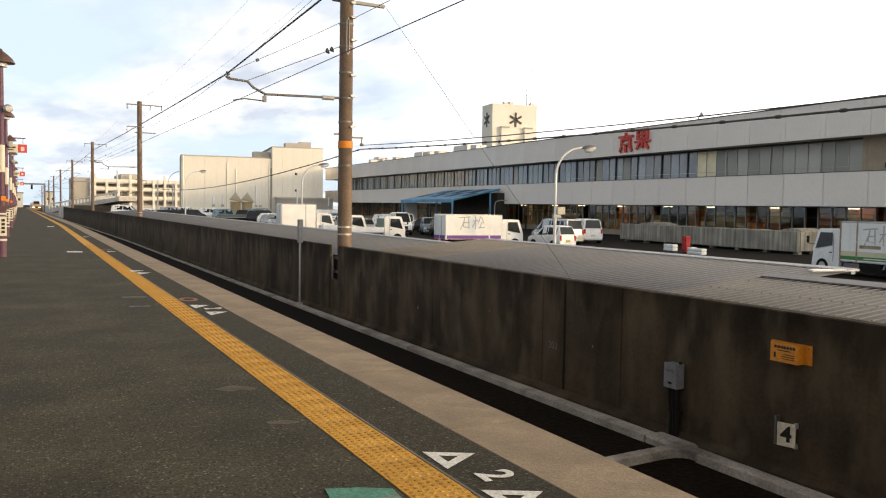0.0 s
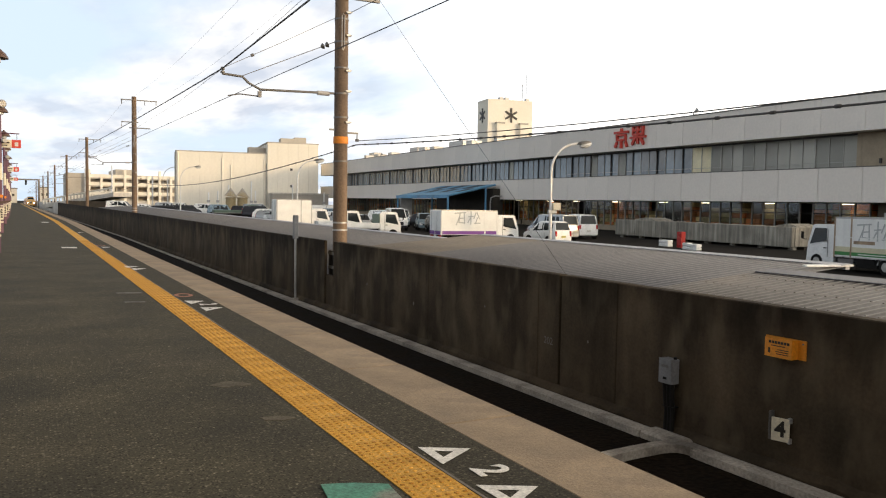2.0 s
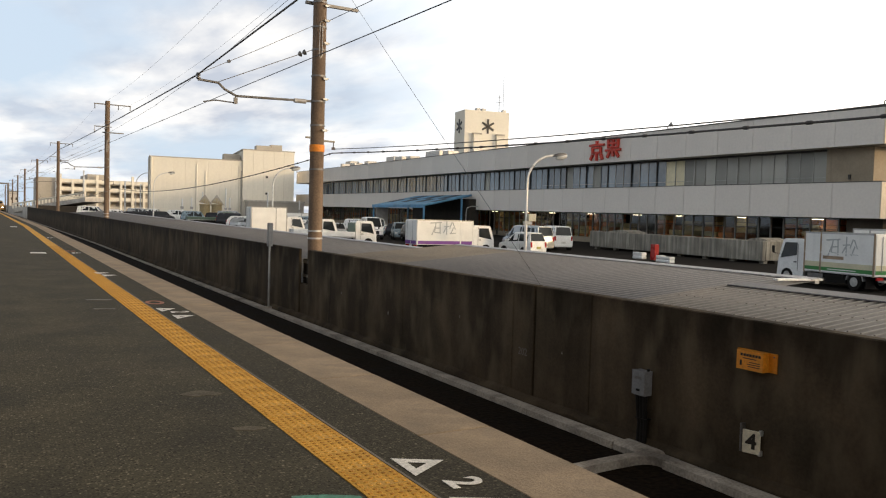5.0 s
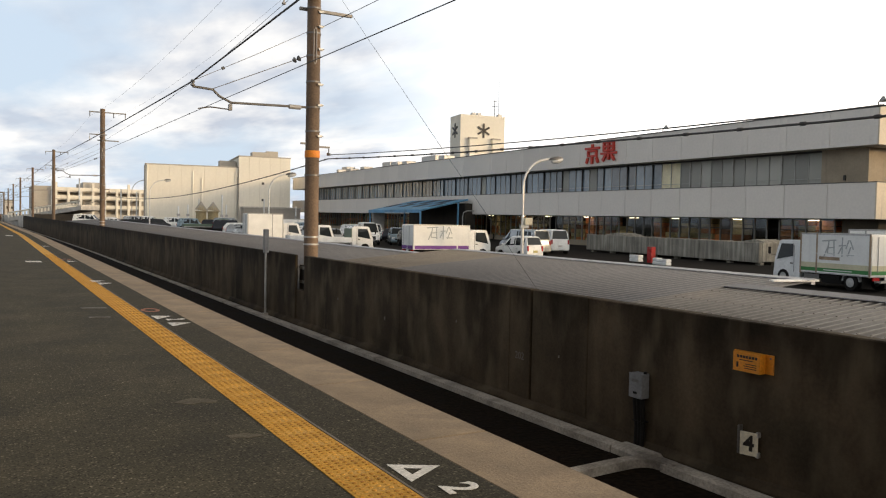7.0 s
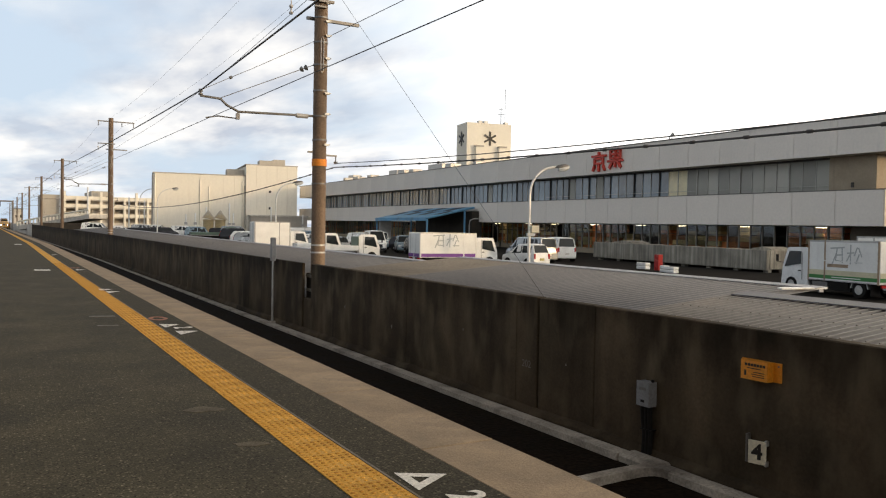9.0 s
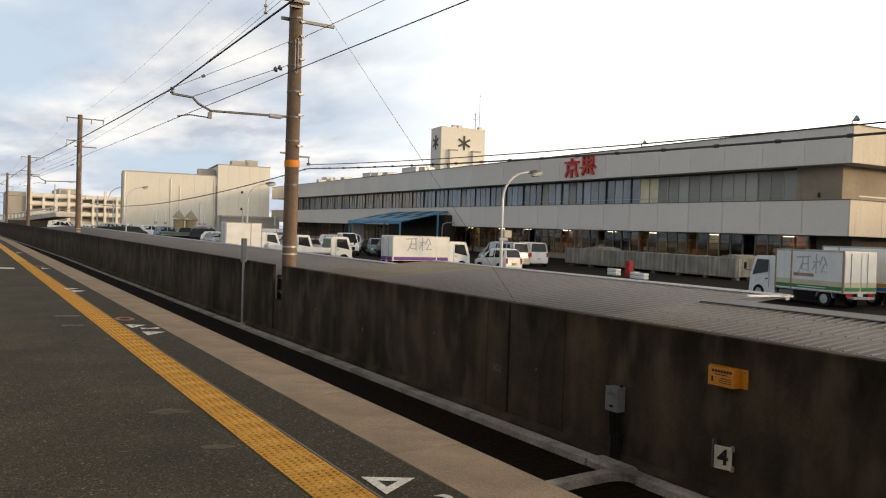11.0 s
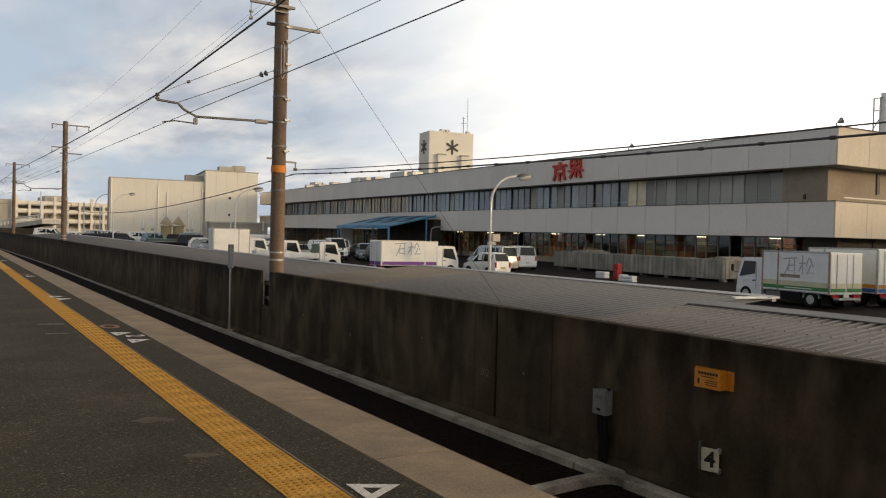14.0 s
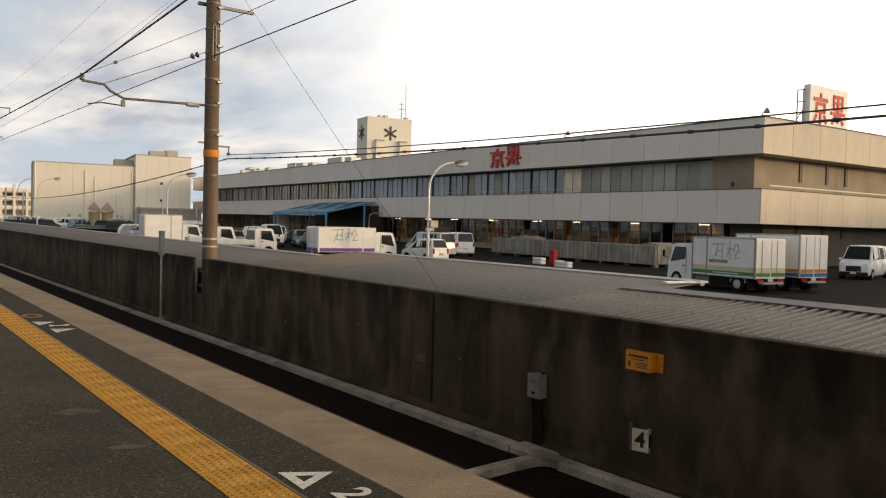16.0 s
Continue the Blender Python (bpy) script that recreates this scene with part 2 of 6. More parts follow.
M_CANOPY = surf("blue_canopy_sheet", (0.13, 0.33, 0.52), 0.55, var=0.2, scale=0.8, grain=10, bump=0.02, tint=(0.11, 0.25, 0.36), tint_at=0.55)
M_CANOPY2 = surf("dark_canopy_sheet", (0.03, 0.055, 0.085), 0.65, var=0.25, scale=0.8)
M_BEIGE = surf("cream_cladding", (0.84, 0.79, 0.68), 0.8, var=0.05, scale=0.12, grain=2, gvar=0.03, bump=0.02, drip=0.10)
M_OCHRE = surf("ochre_cowl_paint", (0.40, 0.315, 0.17), 0.7, var=0.15, scale=0.5, grain=4)
M_BEIGE2 = surf("warm_grey_cladding", (0.46, 0.42, 0.36), 0.8, var=0.1, scale=0.2, grain=2, gvar=0.05)
M_DECK = surf("far_concrete", (0.56, 0.525, 0.47), 0.85, var=0.15, scale=0.15, grain=2)
M_POLE = surf("brown_catenary_pole", (0.185, 0.125, 0.082), 0.75, var=0.25, scale=1.3, grain=25, gvar=0.2, bump=0.08, streak=0.25)
M_STEEL = surf("dull_steel", (0.19, 0.18, 0.17), 0.5, 0.7, var=0.25, scale=4)
M_GALV = surf("galvanised_steel", (0.45, 0.44, 0.42), 0.45, 0.6, var=0.2, scale=4)
M_BLACK = surf("black_rubber", (0.012, 0.011, 0.010), 0.7, spec=0.15, var=0.3, scale=6)
M_WIRE = surf("dark_wire", (0.085, 0.08, 0.075), 0.6, 0.3, var=0.1)
M_PORC = surf("porcelain", (0.42, 0.40, 0.38), 0.2, var=0.1)
M_ORANGE = surf("orange_paint", (0.72, 0.235, 0.02), 0.55, var=0.12, scale=8)
M_OBOX = surf("orange_yellow_enamel", (0.72, 0.27, 0.02), 0.45, var=0.12, scale=8, tint=(0.55, 0.20, 0.02), tint_at=0.62)
M_INK = surf("dark_ink", (0.018, 0.014, 0.011), 0.6, var=0.1)
M_GREYBOX = surf("grey_box_paint", (0.20, 0.20, 0.205), 0.5, var=0.14, scale=8)
M_WHITE = surf("white_car_paint", (0.84, 0.84, 0.82), 0.28, var=0.05, scale=1.0, bump=0.0, spec=0.6)
M_SILVER = surf("silver_car_paint", (0.40, 0.42, 0.43), 0.25, 0.4, var=0.05, bump=0.0)
M_BLUEC = surf("pale_blue_car_paint", (0.22, 0.29, 0.34), 0.28, 0.3, var=0.05, bump=0.0)
M_REDC = surf("red_car_paint", (0.40, 0.03, 0.03), 0.3, var=0.06, bump=0.0)
M_DARKC = surf("black_car_paint", (0.02, 0.02, 0.025), 0.22, var=0.1, bump=0.0)
M_GREENC = surf("dull_green_paint", (0.10, 0.15, 0.11), 0.4, var=0.1, bump=0.0)
M_BOXW = surf("white_truck_box", (0.86, 0.85, 0.81), 0.45, var=0.06, scale=1.2, grain=12, gvar=0.03, bump=0.02, drip=0.2)
M_PURPLE = surf("purple_stripe", (0.19, 0.055, 0.30), 0.5, var=0.1)
M_GREENS = surf("green_stripe", (0.05, 0.23, 0.06), 0.5, var=0.1)
M_YELS = surf("yellow_stripe", (0.50, 0.44, 0.16), 0.5, var=0.1)
M_TANP = surf("rusty_tan_rail", (0.36, 0.26, 0.17), 0.6, var=0.3, scale=3)
M_CREAMS = surf("cream_stripe", (0.66, 0.61, 0.42), 0.5, var=0.1)
M_ORS = surf("orange_stripe", (0.62, 0.27, 0.03), 0.5, var=0.1)
M_BLUES = surf("blue_stripe", (0.04, 0.14, 0.42), 0.5, var=0.1)
M_LOGO = surf("grey_logo_paint", (0.46, 0.47, 0.45), 0.5, var=0.1)
M_REDS = surf("red_sign_paint", (0.60, 0.055, 0.03), 0.5, var=0.12, scale=2)
M_LAMPR = surf("red_lamp_lens", (0.42, 0.02, 0.02), 0.2, var=0.1, bump=0.0)
M_LAMPW = surf("clear_lamp_lens", (0.62, 0.62, 0.6), 0.12, var=0.1, bump=0.0)
M_MAROON = surf("maroon_post_paint", (0.12, 0.052, 0.078), 0.45, var=0.2, scale=3)
M_CREAMP = surf("cream_plate", (0.68, 0.62, 0.48), 0.5, var=0.12, scale=4)
M_BRONZE = surf("brown_lamp_shade", (0.10, 0.06, 0.045), 0.4, 0.3, var=0.15)
M_TRAINC = surf("cream_train_paint", (0.72, 0.42, 0.13), 0.35, var=0.05, scale=0.6, bump=0.0, spec=0.5)
M_TRAINR = surf("crimson_train_paint", (0.22, 0.02, 0.015), 0.35, var=0.08, bump=0.0)
M_TRAINK = surf("train_roof_grey", (0.09, 0.075, 0.065), 0.7, var=0.15)
M_CRATE = surf("orange_crates", (0.62, 0.22, 0.07), 0.7, var=0.3, scale=1.5, rnd=0.5)
M_CARTON = surf("cardboard_cartons", (0.66, 0.50, 0.24), 0.8, var=0.2, scale=1.5, rnd=0.4)
M_HEAD = glow_mat("headlight_glow", (1.0, 0.92, 0.75), 14.0)
M_TUBE = glow_mat("ceiling_lamp_glow", (1.0, 0.84, 0.58), 9.0)
M_LAMPP = surf("pale_lamp_paint", (0.74, 0.72, 0.68), 0.35, 0.15, var=0.1, scale=3, spec=0.6)


def clear_mat(name):
    """Plain glazing: mostly seen through, with a constant share of mirror."""
    m = bpy.data.materials.new(name)
    m.use_nodes = True
    N, L = m.node_tree.nodes, m.node_tree.links
    through_it, shine, both = N.new("ShaderNodeBsdfTransparent"), N.new("ShaderNodeBsdfGlossy"), N.new("ShaderNodeMixShader")
    through_it.inputs[0].default_value = (0.78, 0.80, 0.78, 1)
    shine.inputs["Roughness"].default_value = 0.04
    both.inputs[0].default_value = 0.05
    L.new(through_it.outputs[0], both.inputs[1])
    L.new(shine.outputs[0], both.inputs[2])
    L.new(both.outputs[0], N["Material Output"].inputs[0])
    return m


M_CLEAR = clear_mat("hall_glazing")
M_POSTG = surf("grey_window_post", (0.27, 0.25, 0.215), 0.5, 0.2, var=0.2)


# ---- mesh helpers ----
def box(bm, a, b):
    (x0, y0, z0), (x1, y1, z1) = a, b
    v = [bm.verts.new(p) for p in ((x0, y0, z0), (x1, y0, z0), (x1, y1, z0), (x0, y1, z0), (x0, y0, z1), (x1, y0, z1), (x1, y1, z1), (x0, y1, z1))]
    for f in ((0, 3, 2, 1), (4, 5, 6, 7), (0, 1, 5, 4), (1, 2, 6, 5), (2, 3, 7, 6), (3, 0, 4, 7)):
        bm.faces.new([v[i] for i in f])
    return v


def cyl(bm, p, q, r0, r1=None, n=12):
    p, q = Vector(p), Vector(q)
    r1 = r0 if r1 is None else r1
    d = (q - p).normalized()
    a = d.orthogonal().normalized()
    b = d.cross(a)
    rings = []
    for c, r in ((p, r0), (q, r1)):
        rings.append([bm.verts.new(c + (a * math.cos(t) + b * math.sin(t)) * r) for t in (2 * math.pi * i / n for i in range(n))])
    for i in range(n):
        bm.faces.new((rings[0][i], rings[0][(i + 1) % n], rings[1][(i + 1) % n], rings[1][i]))
    bm.faces.new(rings[0][::-1])
    bm.faces.new(rings[1])


def tube(bm, pts, r, n=6):
    pts = [Vector(p) for p in pts]
    rings = []
    for i, p in enumerate(pts):
        d = (pts[min(i + 1, len(pts) - 1)] - pts[max(i - 1, 0)]).normalized()
        a = d.cross(Vector((0.13, 0.21, 0.97))).normalized()
        b = d.cross(a)
        rings.append([bm.verts.new(p + (a * math.cos(t) + b * math.sin(t)) * r) for t in (2 * math.pi * k / n for k in range(n))])
    for r0, r1 in zip(rings, rings[1:]):
        for k in range(n):
            bm.faces.new((r0[k], r0[(k + 1) % n], r1[(k + 1) % n], r1[k]))
    bm.faces.new(rings[0][::-1])
    bm.faces.new(rings[-1])


def lathe(bm, prof, n=16, at=(0, 0, 0)):
    rings = [[bm.verts.new((at[0] + r * math.cos(2 * math.pi * k / n), at[1] + r * math.sin(2 * math.pi * k / n), at[2] + z)) for k in range(n)] for r, z in prof]
    for r0, r1 in zip(rings, rings[1:]):
        for k in range(n):
            bm.faces.new((r0[k], r0[(k + 1) % n], r1[(k + 1) % n], r1[k]))
    bm.faces.new(rings[0][::-1])
    bm.faces.new(rings[-1])


def prism(bm, poly, y0, y1, inset=0.0):
    """An outline in x and z, drawn out from y0 to y1."""
    a = [bm.verts.new((x, y0, z)) for x, z in poly]
    b = [bm.verts.new((x, y1, z)) for x, z in poly]
    n = len(poly)
    for i in range(n):
        bm.faces.new((a[i], a[(i + 1) % n], b[(i + 1) % n], b[i]))
    bm.faces.new(a[::-1])
    bm.faces.new(b)


def quad_panel(bm, corners, u0, u1, v0, v1, thick=0.012):
    """A thin panel on a four-cornered face: corners bl, br, tr, tl; u and v from 0 to 1."""
    bl, br, tr, tl = (Vector(c) for c in corners)

    def at(u, v):
        return (bl.lerp(br, u)).lerp(tl.lerp(tr, u), v)
    n = (br - bl).cross(tl - bl).normalized() * thick
    c = [at(u0, v0), at(u1, v0), at(u1, v1), at(u0, v1)]
    lo = [bm.verts.new(p - n * 0.2) for p in c]
    hi = [bm.verts.new(p + n) for p in c]
    bm.faces.new(lo[::-1])
    bm.faces.new(hi)
    for i in range(4):
        bm.faces.new((lo[i], lo[(i + 1) % 4], hi[(i + 1) % 4], hi[i]))


def mesh_of(name, bm, mat, bevel=0.0, smooth=True):
    if bevel:
        bmesh.ops.bevel(bm, geom=bm.edges[:], offset=bevel, segments=1, affect="EDGES")
    bmesh.ops.recalc_face_normals(bm, faces=bm.faces[:])
    me = bpy.data.meshes.new(name)
    bm.to_mesh(me)
    bm.free()
    me.materials.append(mat)
    if smooth:
        me.polygons.foreach_set("use_smooth", [True] * len(me.polygons))
        me.set_sharp_from_angle(angle=radians(32))
    return me


def part(name, bm, mat, parent=None, label="", bevel=0.0):
    """One mesh object, under a thing or a part where one is given."""
    ob = new(name, mesh_of(name, bm, mat, bevel))
    if parent:
        ob.parent = parent
    if label:
        ob["label"] = label
    return ob


def piece(name, me, parent, m):
    ob = new(name, me)
    ob.parent = parent
    ob.matrix_basis = m
    return ob


def bx(name, a, b, mat, parent=None, label="", bevel=0.0):
    bm = bmesh.new()
    box(bm, a, b)
    return part(name, bm, mat, parent, label, bevel)


def cy(name, p, q, r0, mat, parent=None, r1=None, n=12, label=""):
    bm = bmesh.new()
    cyl(bm, p, q, r0, r1, n)
    return part(name, bm, mat, parent, label)


def thing(name, m, label, category, group="", kind=""):
    ob = new(name)
    ob.matrix_basis = m
    return tagged(ob, label, category, group, kind)


def text_mesh(body, size, thick=0.004, bold=0.0):
    cu = bpy.data.curves.new("glyph", "FONT")
    cu.body, cu.size, cu.extrude, cu.align_x, cu.align_y, cu.offset = body, size, thick, "CENTER", "CENTER", bold
    ob = bpy.data.objects.new("glyph", cu)
    me = bpy.data.meshes.new_from_object(ob)
    bpy.data.objects.remove(ob)
    return me


# ---- lines of the place ----
EDGE_X, WALL_X, TRACK_X = 2.73, 6.10, 4.25


def bend(y):
    """The railway swings gently aside in the distance."""
    return -0.0125 * max(0.0, y - 58.0) if y > 58 else 0.0


# the yard is laid out in its own units, 1.2 m each
YARD = Matrix.Translation((-0.05, 0.24, 1.373)) @ Matrix.Scale(1.2, 4) @ Matrix.Translation((0.05, -0.24, -1.373))


def yard_z(y):
    return -0.75 + 0.006 * (y - 26.0)


def lot_z(y):
    """The goods yard rises very slightly along the line."""
    return 1.373 + 1.2 * (yard_z(0.24 + (y - 0.24) / 1.2) - 1.373)


def wall_top(y):
    return 0.485 + 0.0038 * (y - 5.0)


STATIONS = [-30, -15, 0, 15, 30, 45, 58, 70, 85, 100, 120, 140, 160, 190, 220, 260, 300, 360, 420]


def strip(name, x0, x1, z0, z1, mat, stations=STATIONS, parent=None, rise=None):
    """A long bar that follows the railway, of the section x0..x1, z0..z1."""
    bm = bmesh.new()
    rings = []
    for y in stations:
        o, r = bend(y), (rise(y) if rise else 0.0)
        rings.append([bm.verts.new(p) for p in ((x0 + o, y, z0), (x1 + o, y, z0), (x1 + o, y, z1 + r), (x0 + o, y, z1 + r))])
    for a, b in zip(rings, rings[1:]):
        for i in range(4):
            bm.faces.new((a[i], a[(i + 1) % 4], b[(i + 1) % 4], b[i]))
    bm.faces.new(rings[0][::-1])
    bm.faces.new(rings[-1])
    return part(name, bm, mat, parent)


# ---- ground, platform, track ----
def build_ground():
    bm = bmesh.new()
    vs = [bm.verts.new(p) for p in ((-2500, -1500, -1.32), (3000, -1500, -1.32), (3000, 4000, -1.32), (-2500, 4000, -1.32))]
    bm.faces.new(vs)
    tagged(part("ground", bm, M_LOT), "dark open ground reaching to the horizon", "ground", kind="structure")
    bm = bmesh.new()
    xs = [6.35, 30, 60, 140, 300]
    ys = [-80, -20, 20, 60, 110, 170, 330]
    g = [[bm.verts.new((x, y, lot_z(y))) for y in ys] for x in xs]
    lo = [[bm.verts.new((x, y, -1.6)) for y in ys] for x in xs]
    for i in range(len(xs) - 1):
        for j in range(len(ys) - 1):
            bm.faces.new((g[i][j], g[i + 1][j], g[i + 1][j + 1], g[i][j + 1]))
    for j in range(len(ys) - 1):
        bm.faces.new((g[0][j], g[0][j + 1], lo[0][j + 1], lo[0][j]))
    tagged(part("pavement_yard", bm, M_LOT), "dark asphalt goods yard with parked vehicles", "pavement", kind="structure")


def build_platform():
    p = strip("platform", -5.5, EDGE_X - 0.54, -1.2, 0.0, M_ASPHALT)
    tagged(p, "dark worn asphalt station platform with a stone edge", "platform", kind="structure")
    # riser below the edge stones
    strip("platform_riser", EDGE_X - 0.54, EDGE_X - 0.14, -1.2, -0.2, M_CURB, parent=p)
    strip("mortar_line", 1.770, 1.786, -0.05, 0.007, M_SLEEPER, parent=p)
    # darker made-up asphalt beside the edge stones
    strip("asphalt_margin", 1.786, EDGE_X - 0.54, -0.05, 0.004, M_PATCH, parent=p)
    return p


def unseen_back_wall():
    # unseen wall, added behind the camera to darken the near trackside wall
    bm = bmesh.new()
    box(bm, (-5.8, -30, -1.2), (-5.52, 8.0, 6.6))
    tagged(part("wall_station", bm, M_SIDEW), "plain brown unseen wall added behind the platform to block light", "wall", kind="structure")


unseen_back_wall()


def platform_marks(p):
    def flat(name, pts, mat, z=0.006):
        bm = bmesh.new()
        lo = [bm.verts.new((x, y, z - 0.004)) for x, y in pts]
        hi = [bm.verts.new((x, y, z + 0.002)) for x, y in pts]
        n = len(pts)
        for i in range(n):
            bm.faces.new((lo[i], lo[(i + 1) % n], hi[(i + 1) % n], hi[i]))
        bm.faces.new(lo[::-1])
        bm.faces.new(hi)
        return part(name, bm, mat, p)

    def frame_tri(a, b, c, w):
        a, b, c = Vector(a), Vector(b), Vector(c)
        m = (a + b + c) / 3
        inner = [m.lerp(q, w) for q in (a, b, c)]
        bm = bmesh.new()
        o = [bm.verts.new((q.x, q.y, 0.008)) for q in (a, b, c)]
        i = [bm.verts.new((q.x, q.y, 0.008)) for q in inner]
        for k in range(3):
            bm.faces.new((o[k], o[(k + 1) % 3], i[(k + 1) % 3], i[k]))
        return part("painted_triangle", bm, M_PAINT, p, "white painted triangle outline")

    def number(x, y, s):
        me = text_mesh("2", s, 0.001, 0.007)
        me.materials.append(M_PAINT)
        ob = piece("painted_number", me, p, pose(x, y, 0.008, 0, 0, -92))
        ob["label"] = "white painted number 2"

    frame_tri((1.83, 4.12), (2.09, 3.97), (1.82, 3.80), 0.36)
    number(1.995, 3.61, 0.27)
    frame_tri((1.82, 3.46), (2.09, 3.31), (1.83, 3.14), 0.36)
    frame_tri((1.81, 11.42), (2.06, 11.30), (1.83, 11.02), 0.2)
    number(2.03, 10.92, 0.32)
    frame_tri((1.88, 10.62), (2.15, 10.52), (1.88, 10.25), 0.2)
    def ring(x, y, a, b):
        bm = bmesh.new()
        rows = [[bm.verts.new((x + a * s * math.cos(k * math.pi / 12), y + b * s * math.sin(k * math.pi / 12), 0.008)) for k in range(24)] for s in (1.0, 0.58)]
        for k in range(24):
            bm.faces.new((rows[0][k], rows[0][(k + 1) % 24], rows[1][(k + 1) % 24], rows[1][k]))
        return part("painted_ring", bm, M_REDP, p, "worn red painted ring")

    ring(1.92, 12.1, 0.13, 0.24)
    frame_tri((1.70, 17.95), (1.98, 17.75), (1.72, 17.45), 0.25)
    frame_tri((1.78, 17.3), (2.05, 17.15), (1.78, 16.8), 0.25)
    frame_tri((1.86, 25.6), (2.12, 25.4), (1.86, 25.0), 0.25)
    ring(1.90, 26.4, 0.14, 0.28)
    frame_tri((1.84, 37.6), (2.1, 37.4), (1.84, 36.9), 0.3)
    flat("painted_bar", [(0.78, 25.2), (1.18, 25.1), (1.18, 25.65), (0.78, 25.75)], M_PAINT)
    flat("painted_bar", [(0.72, 54.4), (1.10, 54.3), (1.10, 55.6), (0.72, 55.7)], M_PAINT)
    flat("worn_bar", [(1.06, 12.66), (1.40, 12.58), (1.40, 12.70), (1.06, 12.78)], M_WORN)
    flat("worn_bar", [(1.05, 11.5), (1.31, 11.45), (1.31, 11.54), (1.05, 11.59)], M_WORN)

    def scuff(x, y, a, b, turn):
        n = 15
        c, w = math.cos(turn), math.sin(turn)
        rim = [(a * random.uniform(0.55, 1.1) * math.cos(2 * math.pi * k / n), b * random.uniform(0.5, 1.15) * math.sin(2 * math.pi * k / n)) for k in range(n)]
        flat("worn_scuff", [(x + u * c - v * w, y + u * w + v * c) for u, v in rim], M_SCUFF, 0.0005)

    scuff(1.24, 6.13, 0.15, 0.11, -0.3)
    scuff(1.29, 5.06, 0.14, 0.06, -0.3)
    flat("green_mark", [(1.14, 3.80), (1.30, 3.745), (1.44, 3.66), (1.40, 3.22), (1.06, 3.28)], M_GREENP)


def build_track():
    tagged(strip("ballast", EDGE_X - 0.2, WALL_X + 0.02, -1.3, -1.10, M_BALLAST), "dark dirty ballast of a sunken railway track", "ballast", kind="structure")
    t = thing("railway_track", pose(0, 0, 0), "single railway track with rusty rails on dark ballast", "track", kind="structure")
    for s in (-0.565, 0.565):
        strip("rail", TRACK_X + s - 0.033, TRACK_X + s + 0.033, -1.2, -1.04, M_RAIL, parent=t)


def build_drain():
    d = thing("drain_kerb", pose(0, 0, 0), "pale concrete drain kerb along the foot of the wall", "kerb", kind="structure")
    bm = bmesh.new()
    for a, b in ((-30.0, 5.80), (6.55, 400.0)):
        ys = [y for y in (a, 2, b) if a <= y <= b] if a < 0 else [a, 12, 20, 40, 58, 75, 100, 140, 180, 240, 300, 400]
        for x0, x1, z0, z1 in ((5.73, 5.895, -1.3, -1.02), (5.895, 5.96, -1.3, -1.035)):
            rings = []
            for y in ys:
                dz = -0.0025 * min(22, max(0, y - 8))
                rings.append([bm.verts.new(p) for p in ((x0 + bend(y), y, z0), (x1 + bend(y), y, z0), (x1 + bend(y), y, z1 + dz), (x0 + bend(y), y, z1 + dz))])
            for r0, r1 in zip(rings, rings[1:]):
                for i in range(4):
                    bm.faces.new((r0[i], r0[(i + 1) % 4], r1[(i + 1) % 4], r1[i]))
            bm.faces.new(rings[0][::-1])
            bm.faces.new(rings[-1])
    box(bm, (5.875, 5.79, -1.3), (5.96, 6.0, -1.032))
    part("kerb_run", bm, M_CURB, d)
    # branch that turns under the platform
    bm = bmesh.new()
    pts = [(5.835, 5.70), (5.835, 5.82), (5.815, 5.93), (5.76, 6.01), (5.68, 6.055), (5.56, 6.075), (5.3, 6.07), (4.94, 6.05), (3.6, 5.96)]
    rings = []
    for i, (x, y) in enumerate(pts):
        q, r = pts[max(0, i - 1)], pts[min(len(pts) - 1, i + 1)]
        t = Vector((r[0] - q[0], r[1] - q[1])).normalized()
        n = Vector((-t.y, t.x)) * 0.07
        rings.append([bm.verts.new(v) for v in ((x - n.x, y - n.y, -1.3), (x + n.x, y + n.y, -1.3), (x + n.x, y + n.y, -1.014), (x - n.x, y - n.y, -1.014))])
    for r0, r1 in zip(rings, rings[1:]):
        for i in range(4):
            bm.faces.new((r0[i], r0[(i + 1) % 4], r1[(i + 1) % 4], r1[i]))
    bm.faces.new(rings[0][::-1])
    bm.faces.new(rings[-1])
    part("kerb_branch", bm, M_CURB, d)
    bx("kerb_block", (5.74, 6.0, -1.3), (6.0, 6.56, -1.008), M_CURB, d, bevel=0.03)


